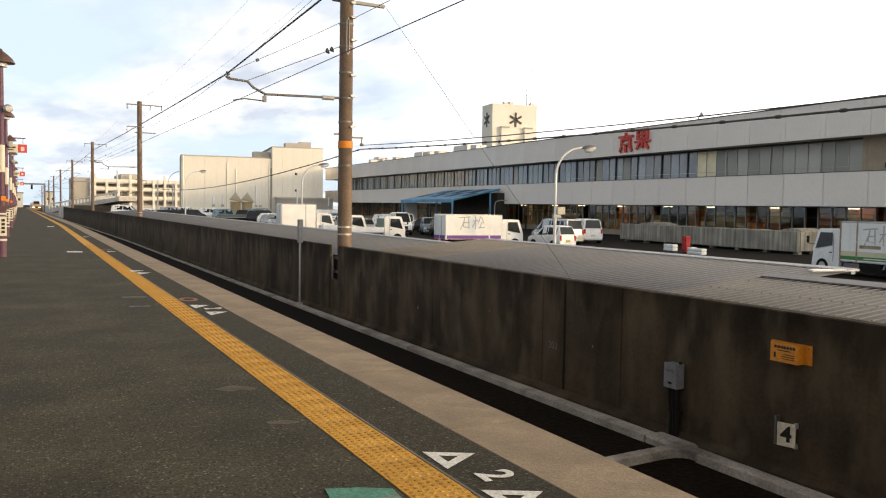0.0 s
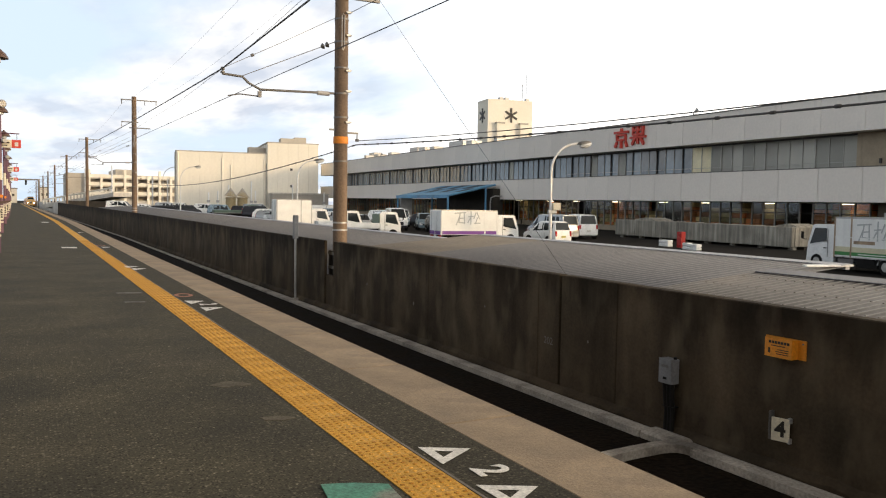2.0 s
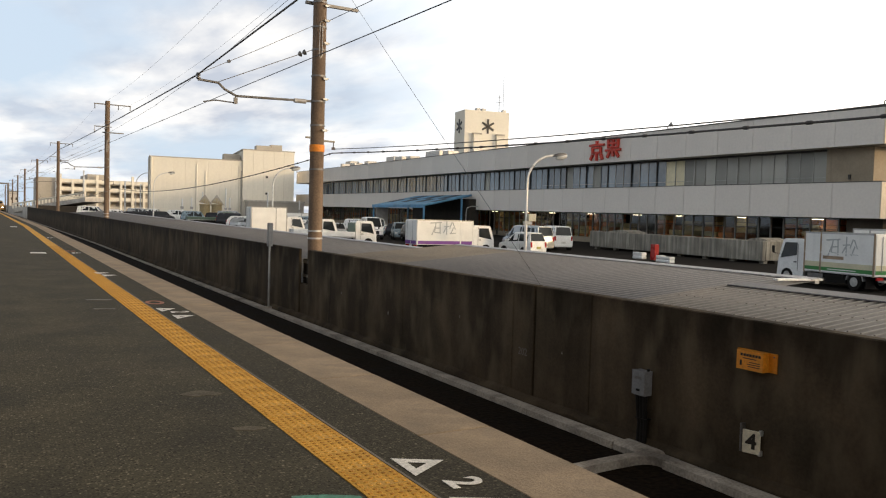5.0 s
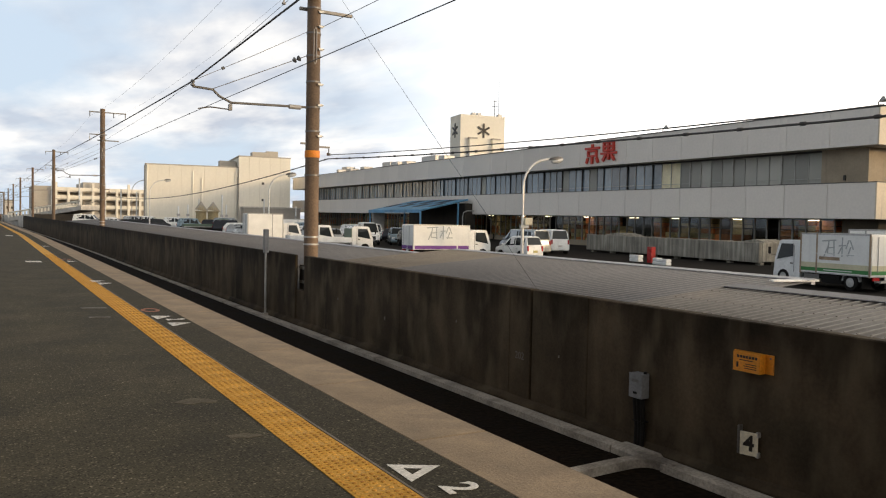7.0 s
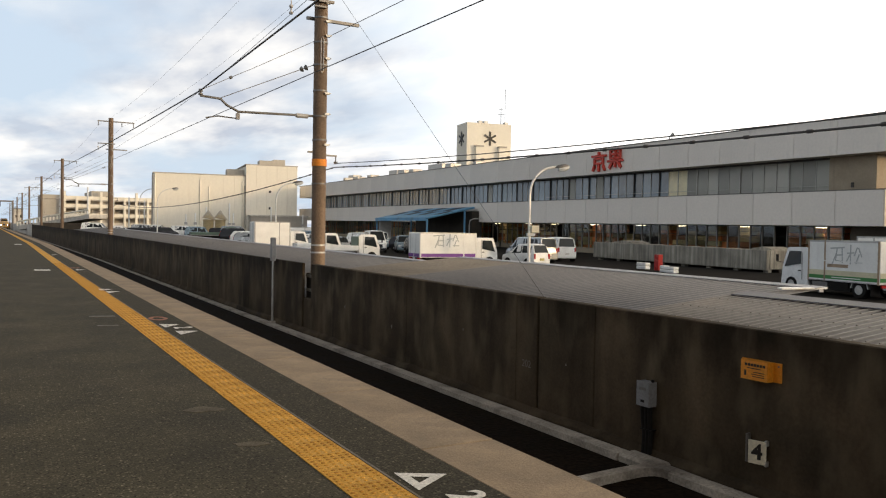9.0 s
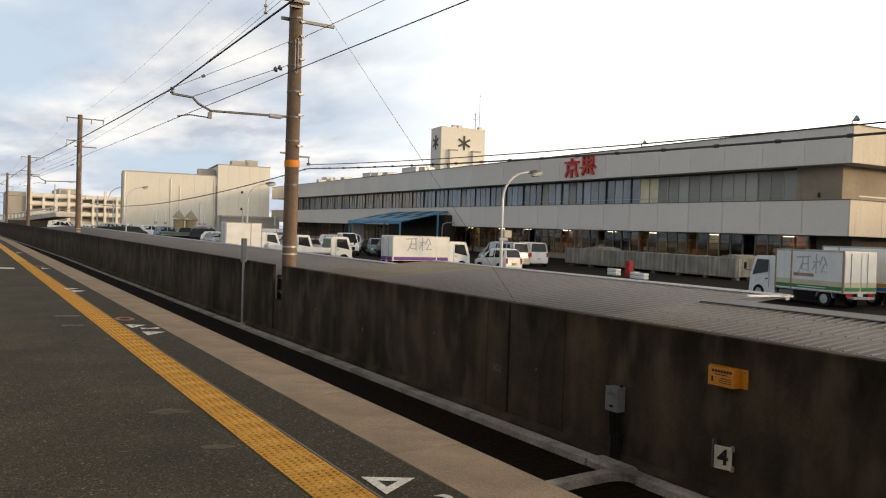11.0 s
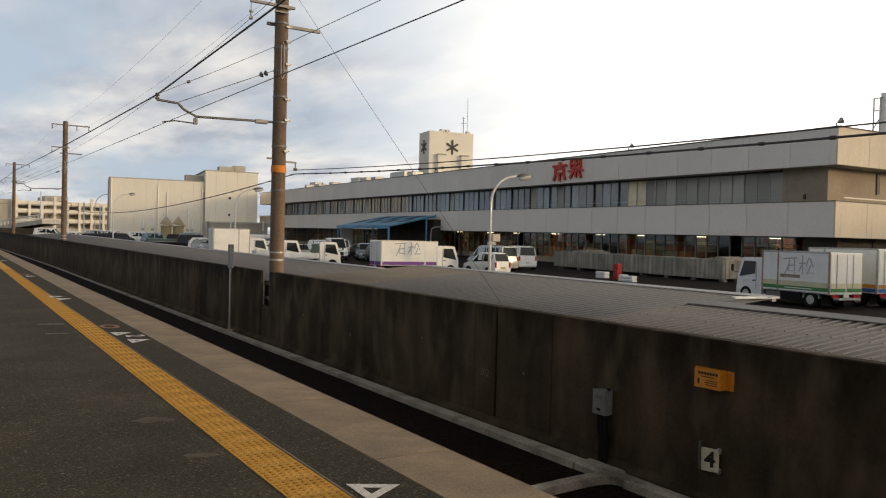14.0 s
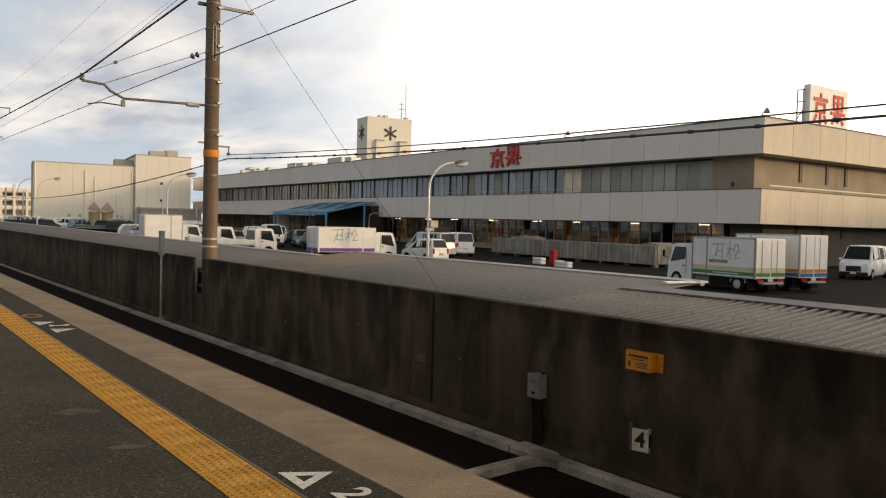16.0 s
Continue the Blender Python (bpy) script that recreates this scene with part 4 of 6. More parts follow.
MARK_B = [(-0.3, 0.72, 0.11, 0.5, 0), (0.3, 0.72, 0.11, 0.5, 0), (0, 0.93, 0.65, 0.11, 0), (0, 0.71, 0.6, 0.10, 0), (0, 0.5, 0.65, 0.11, 0), (0, 0.5, 0.12, 0.95, 0), (0, 0.36, 0.98, 0.11, 0),
          (-0.26, 0.16, 0.11, 0.42, 38), (0.26, 0.16, 0.11, 0.42, -38)]


def build_market():
    t = thing("market_building", B_AT, "long two-storey grey concrete market hall with ribbon windows", "building")
    # core, slabs and recessed walls
    bx("ground_floor_wall", (2.4, 1.4, 0), (B_DEEP, 3.8, Z_LOW + 0.2), M_SIDEW, t)
    # dark back walls and floor carry the hall's shade in their colour
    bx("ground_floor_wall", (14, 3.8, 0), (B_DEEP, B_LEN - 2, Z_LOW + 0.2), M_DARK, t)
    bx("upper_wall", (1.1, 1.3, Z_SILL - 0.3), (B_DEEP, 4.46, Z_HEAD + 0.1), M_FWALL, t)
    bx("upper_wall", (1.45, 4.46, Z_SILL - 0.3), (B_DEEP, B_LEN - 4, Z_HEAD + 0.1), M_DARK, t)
    bx("floor_slab", (0.16, 0.16, Z_LOW), (B_DEEP, B_LEN - 0.16, Z_SILL - 0.05), M_DECK, t)
    bx("roof_slab", (0.16, 0.16, Z_HEAD), (B_DEEP, B_LEN - 0.16, Z_TOP - 0.35), M_DECK, t)
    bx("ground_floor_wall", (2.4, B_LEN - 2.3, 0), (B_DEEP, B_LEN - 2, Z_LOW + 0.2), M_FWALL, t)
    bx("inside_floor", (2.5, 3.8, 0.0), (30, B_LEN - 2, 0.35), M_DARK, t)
    # parapet caps
    bx("parapet_cap", (-0.05, -0.05, Z_TOP), (0.25, B_LEN, Z_TOP + 0.07), M_CAP, t)
    bx("parapet_cap", (0.25, -0.05, Z_TOP), (B_DEEP, 0.25, Z_TOP + 0.07), M_CAP, t)
    bx("sill_ledge", (-0.02, -0.02, Z_SILL), (1.2, B_LEN, Z_SILL + 0.05), M_CAP, t)
    bx("sill_ledge", (1.2, -0.02, Z_SILL), (B_DEEP, 1.3, Z_SILL + 0.05), M_CAP, t)
    bx("side_pipe", (0.9, 0.05, Z_SILL + 0.22), (B_DEEP, 0.13, Z_SILL + 0.30), M_BEIGE, t)
    # facade panels
    for z0, z1 in ((Z_LOW, Z_SILL), (Z_HEAD, Z_TOP)):
        bm = bmesh.new()
        box(bm, (0, 0.009, z0), (0.16, 3.091, z1))
        me = mesh_of("facade_panel", bm, M_PANEL, 0.012)
        k = 0
        while k * 3.1 < B_LEN - 3.0:
            piece("facade_panel", me, t, pose(0, k * 3.1 + 0.08, 0))
            k += 1
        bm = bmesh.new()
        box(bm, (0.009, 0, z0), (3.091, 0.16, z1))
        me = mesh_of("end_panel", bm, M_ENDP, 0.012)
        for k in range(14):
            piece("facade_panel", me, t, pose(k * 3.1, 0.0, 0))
        bm = bmesh.new()
        box(bm, (0.17, B_LEN - 0.16, z0), (20, B_LEN, z1))
        part("facade_panel", bm, M_PANEL, t)
    # upper ribbon window: sliding sashes in pairs, low guard rail, blinds in the near rooms
    wid = 1.03

    def sash(name, mat):
        bm = bmesh.new()
        box(bm, (1.30, 0.03, Z_SILL + 0.12), (1.33, wid - 0.03, Z_HEAD - 0.12))
        return mesh_of(name, bm, mat)
    pane, blind, curtain = sash("window_pane", M_GLASS), sash("window_blind", M_BLIND), sash("window_curtain", M_CURTAIN)

    def bar(name, w, x0, mat):
        bm = bmesh.new()
        box(bm, (x0, -w, Z_SILL + 0.05), (1.36, w, Z_HEAD - 0.02))
        return mesh_of(name, bm, mat)
    mull, mull_w, mull_d = bar("mullion", 0.022, 1.27, M_FRAME2), bar("mullion_wide", 0.05, 1.22, M_FRAME2), bar("mullion_dark", 0.05, 1.22, M_FRAME)
    n = int((B_LEN - 9.0) / wid)
    for k in range(n):
        y = 4.5 + k * wid
        r = random.random()
        me = blind if (k < 12 or r < 0.05) else pane
        if 12 <= k <= 13:
            me = curtain
        piece("window_pane", me, t, pose(random.uniform(0, 0.05), y, 0))
        piece("mullion", (mull_w if k % 4 == 3 else mull) if k < 14 else (mull if k % 3 else mull_d), t, pose(0, y, 0))
    bx("window_head", (1.15, 4.47, Z_HEAD - 0.12), (1.4, B_LEN - 4, Z_HEAD), M_FRAME, t)
    bx("window_rail", (1.2, 4.47, Z_SILL + 0.05), (1.38, B_LEN - 4, Z_SILL + 0.12), M_FRAME2, t)
    bx("guard_rail", (1.16, 4.47, Z_SILL + 0.40), (1.19, 36.0, Z_SILL + 0.43), M_FRAME2, t)
    # ground-floor glazing between posts
    bm = bmesh.new()
    box(bm, (2.34, -0.045, 0.3), (2.46, 0.045, Z_LOW))
    post = mesh_of("window_post", bm, M_POSTG)
    bm = bmesh.new()
    box(bm, (2.395, 0.05, 0.52), (2.405, 0.998, Z_LOW))
    low_pane = mesh_of("low_pane", bm, M_CLEAR)
    k = 0
    while 4.3 + k * 1.048 < B_LEN - 3:
        piece("window_post", post, t, pose(0, 4.3 + k * 1.048, 0))
        if k % 5 != 4:
            piece("low_pane", low_pane, t, pose(0, 4.3 + k * 1.048, 0))
        k += 1
    bx("transom", (2.37, 4.3, 1.98), (2.45, B_LEN - 2, 2.03), M_FRAME, t)
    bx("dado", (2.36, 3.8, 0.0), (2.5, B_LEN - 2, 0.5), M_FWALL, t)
    # side vents on the end wall
    for x in (6.0, 9.2, 11.6):
        bx("side_vent", (x, 1.22, 5.6), (x + 0.3, 1.3, Z_HEAD - 0.1), M_FRAME, t)
        bx("side_vent", (x, 1.32, 1.9), (x + 0.3, 1.4, Z_LOW), M_FRAME, t)
    bx("wall_lamp", (1.0, 2.75, 5.12), (1.1, 2.88, 5.42), M_FRAME, t)
    # facade mark in red bars
    face = pose(-0.05, 24.98, 7.40, 0, 0, -90)
    sign_strokes(t, [(x * 2.05 - 1.10, z * 1.62, w * 2.05, h * 1.6, l) for x, z, w, h, l in MARK_A], M_REDS, "red_sign_bar", 0.16, face)
    sign_strokes(t, [(x * 2.05 + 1.10, z * 1.68 + 0.05, w * 2.05, h * 1.66, l) for x, z, w, h, l in MARK_B], M_REDS, "red_sign_bar", 0.16, face)
    # rooftop units and rails
    for y, w, h, x in ((78, 3.0, 1.2, 3), (70, 1.4, 0.8, 2), (63, 4.2, 1.25, 3), (58.5, 1.6, 0.9, 2), (73, 2.4, 0.9, 2), (86, 1.6, 0.8, 2), (92, 2.2, 0.8, 2), (105, 2.6, 1.9, 6), (98, 0.9, 0.9, 2), (52, 0.8, 0.7, 2)):
        bx("rooftop_unit", (x, y, Z_TOP - 0.4), (x + 1.5, y + w, Z_TOP + h), M_GALV, t, bevel=0.04)
    return t


def floodlight(x, y, label):
    t = thing("floodlight", B_AT @ pose(x, y, Z_TOP + 0.07), label, "lamp", "roof floodlights")
    cy("stem", (0, 0, 0), (0, 0, 0.25), 0.04, M_STEEL, t, n=8)
    bm = bmesh.new()
    lathe(bm, [(0.04, 0), (0.08, 0.06), (0.19, 0.28), (0.2, 0.31)], 14)
    o = part("head", bm, M_GALV, t)
    o.matrix_basis = pose(0, -0.05, 0.25, 62, 0, 60)
    bx("stay", (-0.03, -0.35, 0.0), (0.03, 0.0, 0.06), M_STEEL, t)


def roof_sign():
    t = thing("roof_sign", B_AT @ pose(10.1, 3.2, Z_TOP - 0.35), "white roof sign box with red bars on a steel frame", "sign")
    bx("panel", (0, 0, 1.0), (5.0, 0.5, 4.0), M_BOXW, t, bevel=0.03)
    for y in (0.45, 0.9):
        cy("frame_post", (-0.1, y, 0), (-0.1, y, 3.7), 0.05, M_GALV, t, n=8)
    for z in (1.1, 1.9, 2.8, 3.65):
        cy("frame_rung", (-0.1, 0.3, z), (-0.1, 0.9, z), 0.035, M_GALV, t, n=6)
    for x in (0.3, 2.4, 4.7):
        cy("leg", (x, 0.2, 0), (x, 0.2, 1.0), 0.06, M_STEEL, t, n=8)
        cy("leg", (x, 2.2, 0), (x, 0.5, 2.6), 0.04, M_STEEL, t, n=8)
    bx("lower_rail", (-0.2, -0.02, 0.72), (5.2, 0.06, 0.80), M_STEEL, t)
    face = pose(0, -0.01, 1.42)
    sign_strokes(t, [(x * 1.9 + 1.35, z * 2.15, w * 1.9, h * 2.05, l) for x, z, w, h, l in MARK_A], M_REDS, "red_sign_bar", 0.05, face)
    sign_strokes(t, [(x * 1.9 + 3.65, z * 2.15, w * 1.9, h * 2.05, l) for x, z, w, h, l in MARK_B], M_REDS, "red_sign_bar", 0.05, face)
    t = thing("roof_railing", B_AT @ pose(17.5, 0.6, Z_TOP - 0.35), "thin steel railing and bulkhead lamp on the flat roof", "railing")
    for k in range(7):
        cy("upright", (k * 1.2 - 1, 0, 0), (k * 1.2 - 1, 0, 2.5), 0.035, M_GALV, t, n=6)
    cy("rail", (-1, 0, 2.45), (6.2, 0, 2.45), 0.03, M_GALV, t, n=6)


def interior_goods():
    for k in range(74):
        y = 5.2 + k * 1.47
        if k % 9 in (3, 4):
            continue
        t = thing("crate_stack", B_AT @ pose(random.choice((3.5, 3.6, 4.0)), y, 0.35), "stack of orange and brown produce crates inside the hall", "crates", "crate stacks")
        h = 0
        for j in range(random.choice((4, 5, 6, 6))):
            dy = random.uniform(-0.05, 0.05)
            bx("crate", (0, dy, h), (0.9, dy + 1.3, h + 0.36), M_CRATE if random.random() < 0.45 else M_CARTON, t, bevel=0.03)
            h += 0.39
    for k in range(9):
        t = thing("ceiling_lamp", B_AT @ pose(2.8, 5.6 + k * 5.9 + (k % 3) * 0.5, Z_LOW - 0.12), "lit fluorescent ceiling lamp inside the hall", "lamp", "hall ceiling lamps")
        bx("tube", (0, 0, 0), (0.07, 1.1, 0.03), M_TUBE, t)
        bx("housing", (-0.05, -0.04, 0.035), (0.12, 1.14, 0.12), M_WHITE, t)


def build_dock():
    D_AT = pose(44.47, 34.48, -0.98, 0.43, 0, -4.4)
    t = thing("dock_wall", D_AT, "stained grey concrete loading dock wall in the yard", "wall")
    for k in range(7):
        bx("dock_panel", (0, k * 2.75 + 0.008, 0.0), (0.3, (k + 1) * 2.75 - 0.008, 1.36), M_DOCK, t, bevel=0.03)
    bx("dock_top", (0.3, 0.0, 0.8), (2.9, 19.25, 1.30), M_DOCK, t, bevel=0.02)
    bx("end_panel", (0.31, -0.02, 0.05), (2.9, 0.25, 1.34), M_DOCK, t, bevel=0.02)
    for k in range(8):
        bx("pier", (0.25, k * 2.62 + 0.1, -0.5), (0.6, k * 2.62 + 0.5, 0.02), M_DOCK, t)
    # dark strip under the dock, the gap's shade put into its colour
    bx("kerb", (1.2, 0, -0.5), (1.4, 19.2, 0.2), M_DARK, t)
    for k in range(9):
        bx("joint_ridge", (0.32, k * 2.1 + 0.6, 1.30), (2.7, k * 2.1 + 0.78, 1.345), M_CURB, t)
    for y, length, high in ((14.6, 3.2, 0.27), (0.1, 2.2, 0.26)):
        bm = bmesh.new()
        n = 9
        prof = [(length * (i / (n - 1) - 0.5), high * math.sin(math.pi * (i / (n - 1)) ** 0.8) * (1 + 0.12 * math.sin(i * 2.3))) for i in range(n)]
        prism(bm, [(-length / 2, -0.02)] + prof[1:-1] + [(length / 2, -0.02)], 0.5, 2.4)
        for v in bm.verts:
            v.co = Vector((v.co.y, v.co.x, v.co.z))
        g = thing("covered_heap", D_AT @ pose(0.2, y + length / 2, 1.30), "grey tarpaulin-covered heap on the loading dock", "tarpaulin", "covered heaps")
        part("tarpaulin", bm, M_DOCK, g)
    # red box and pale blocks in the yard
    t = thing("red_cabinet", pose(37.6, 37.5, lot_z(38)), "bright red upright metal cabinet in the yard", "cabinet")
    bx("case", (-0.2, -0.2, 0.06), (0.2, 0.2, 1.12), M_REDC, t, bevel=0.02)
    bx("base", (-0.22, -0.22, 0), (0.22, 0.22, 0.08), M_DARK, t)
    bx("door", (-0.215, -0.16, 0.12), (-0.198, 0.16, 1.05), M_REDC, t, bevel=0.006)
    for (x, y, a, b, h) in ((38.6, 39.9, 0.5, 0.9, 0.46), (37.4, 36.75, 0.5, 0.45, 0.44), (37.2, 36.0, 0.5, 0.9, 0.40)):
        g = thing("barrier_block", pose(x, y, lot_z(y)), "low white plastic barrier block on the asphalt", "barrier", "yard barrier blocks")
        bx("lower_half", (-a / 2, -b / 2, 0), (a / 2, b / 2, h * 0.47), M_WHITE, g, bevel=0.04)
        bx("upper_half", (-a / 2, -b / 2, h * 0.53), (a / 2, b / 2, h), M_WHITE, g, bevel=0.04)
        bx("neck", (-a / 2 + 0.06, -b / 2 + 0.06, h * 0.4), (a / 2 - 0.06, b / 2 - 0.06, h * 0.6), M_WHITE, g)


def build_canopy():
    t = thing("entrance_canopy", YARD @ pose(40.3, 74.0, yard_z(80)), "blue sheet entrance canopy on slim steel posts", "canopy")
    x0, x1, z0, z1 = -0.3, 5.75, 3.06, 4.38
    n = 7
    for k in range(n):
        for j, (a, b) in enumerate(((0.0, 0.30), (0.30, 0.62), (0.62, 1.0))):
            bm = bmesh.new()
            xa, xb = x0 + (x1 - x0) * a, x0 + (x1 - x0) * b
            za, zb = z0 + (z1 - z0) * a, z0 + (z1 - z0) * b
            ya, yb = k * 1.86 + 0.02, (k + 1) * 1.86 - 0.02
            c = [(xa, ya, za), (xb, ya, zb), (xb, yb, zb), (xa, yb, za)]
            hi = [bm.verts.new(p) for p in c]
            lo = [bm.verts.new((p[0], p[1], p[2] - 0.04)) for p in c]
            bm.faces.new(hi)
            bm.faces.new(lo[::-1])
            for i in range(4):
                bm.faces.new((hi[i], lo[i], lo[(i + 1) % 4], hi[(i + 1) % 4]))
            part("roof_sheet", bm, M_CANOPY if (j == 0 or (k + j) % 2 == 0) else M_CANOPY2, t)
    bx("fascia", (x0 - 0.08, 0, z0 - 0.32), (x0, n * 1.86, z0 + 0.04), M_CANOPY, t)
    bm = bmesh.new()
    tube(bm, [(x0, -0.04, z0 - 0.06), (x1, -0.04, z1 - 0.06)], 0.11, 4)
    part("side_beam", bm, M_CANOPY, t)
    for x, z in ((x0 + 0.1, z0), (x1 - 1.2, z1 - 0.3)):
        for y in (0.05, n * 1.86 - 0.1):
            bx("post", (x - 0.08, y - 0.08, -0.1), (x + 0.08, y + 0.08, z - 0.04), M_CANOPY, t)
    bx("side_wall", (x0 + 0.3, n * 1.86 - 0.5, -0.1), (x0 + 1.9, n * 1.86 - 0.3, 2.95), M_DECK, t, "pale concrete side wall")
    # dark wall behind it, standing in for the shade under the canopy
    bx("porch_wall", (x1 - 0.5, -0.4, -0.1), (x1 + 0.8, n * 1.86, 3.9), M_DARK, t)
    bm = bmesh.new()
    tube(bm, [(4.4, -1.2, -0.1), (4.4, -1.2, 2.4), (4.5, -1.2, 2.9), (5.0, -1.2, 3.1), (5.9, -1.2, 3.1)], 0.06, 8)
    g = thing("downpipe", YARD @ pose(40.3, 74.0, yard_z(74)), "bent grey pipe beside the entrance canopy", "pipe")
    part("pipe", bm, M_GALV, g)


def street_lamp(x, y, h, reach, turn, boxed=False):
    t = thing("street_lamp", YARD @ pose(x, y, yard_z(y), 0, 0, turn), "tall curved white street lamp in the goods yard", "street lamp", "yard street lamps")
    bm = bmesh.new()
    pts = [(0, 0, 0), (0, 0, h * 0.25), (0, 0, h * 0.5), (0, 0, h * 0.72)]
    for k in range(1, 10):
        a = k / 9 * math.pi / 2 * 0.94
        pts.append((reach * 0.93 * (1 - math.cos(a)), 0, h * 0.72 + h * 0.265 * math.sin(a)))
    pts.append((reach, 0, h * 0.99))
    tube(bm, pts, 0.062, 10)
    part("mast", bm, M_LAMPP, t)
    cy("base", (0, 0, 0), (0, 0, h * 0.36), 0.088, M_LAMPP, t, r1=0.078, n=12)
    bm = bmesh.new()
    bmesh.ops.create_uvsphere(bm, u_segments=14, v_segments=8, radius=1)
    for v in bm.verts:
        v.co = Vector((v.co.x * 0.44, v.co.y * 0.19, v.co.z * (0.15 if v.co.z > 0 else 0.02)))
    o = part("lamp_head", bm, M_STEEL, t)
    o.matrix_basis = pose(reach + 0.32, 0, h * 0.99, 0, -9, 0)
    bm = bmesh.new()
    bmesh.ops.create_uvsphere(bm, u_segments=12, v_segments=6, radius=1)
    for v in bm.verts:
        v.co = Vector((v.co.x * 0.36, v.co.y * 0.17, v.co.z * 0.15))
    o = part("lens", bm, M_LAMPW, t)
    o.matrix_basis = pose(reach + 0.42, 0, h * 0.985 - 0.035, 0, -14, 0)
    if boxed:
        bx("lamp_box", (0.06, -0.16, h * 0.36), (0.5, 0.16, h * 0.43), M_CREAMP, t, bevel=0.03)
        bx("bracket", (-0.12, -0.1, h * 0.33), (0.3, 0.1, h * 0.36), M_GALV, t)


MARKET = build_market()
floodlight(0.2, 17.8, "grey floodlight on the parapet")
floodlight(0.4, 0.4, "grey floodlight at the roof corner")
floodlight(0.2, 86, "grey floodlight on the parapet")
roof_sign()
interior_goods()
build_dock()
build_canopy()
street_lamp(23.8, 33.0, 5.52, 1.45, -14, True)
street_lamp(18.85, 60.0, 5.5, 1.35, -14)
street_lamp(17.5, 105.0, 6.4, 1.8, -14)
street_lamp(22.0, 150.0, 8.0, 2.4, -14)


# ---- vehicles ----
def wheel(t, x, y, r, w=0.2, rim_mat=None):
    s = 1 if y > 0 else -1
    bm = bmesh.new()
    prof = [(r * 0.55, -w / 2), (r * 0.93, -w / 2), (r, -w / 2 + 0.03), (r, w / 2 - 0.03), (r * 0.93, w / 2), (r * 0.55, w / 2)]
    lathe(bm, prof, 18)
    o = part("wheel", bm, M_BLACK, t)
    o.matrix_basis = pose(x, y, r, 90, 0, 0)
    bm = bmesh.new()
    lathe(bm, [(r * 0.5, -s * (-w / 2 - 0.004)), (r * 0.45, -s * (w / 2 - 0.01)), (r * 0.2, -s * (w / 2 + 0.004)), (r * 0.12, -s * (w / 2 + 0.01))] if s < 0 else
          [(r * 0.56, -w / 2 - 0.004), (r * 0.48, -w / 2 + 0.02), (r * 0.2, -w / 2 - 0.004), (r * 0.12, -w / 2 - 0.01)], 14)
    g = part("rim", bm, rim_mat or M_STEEL, o)
    if s < 0:
        g.matrix_basis = pose(0, 0, 0)


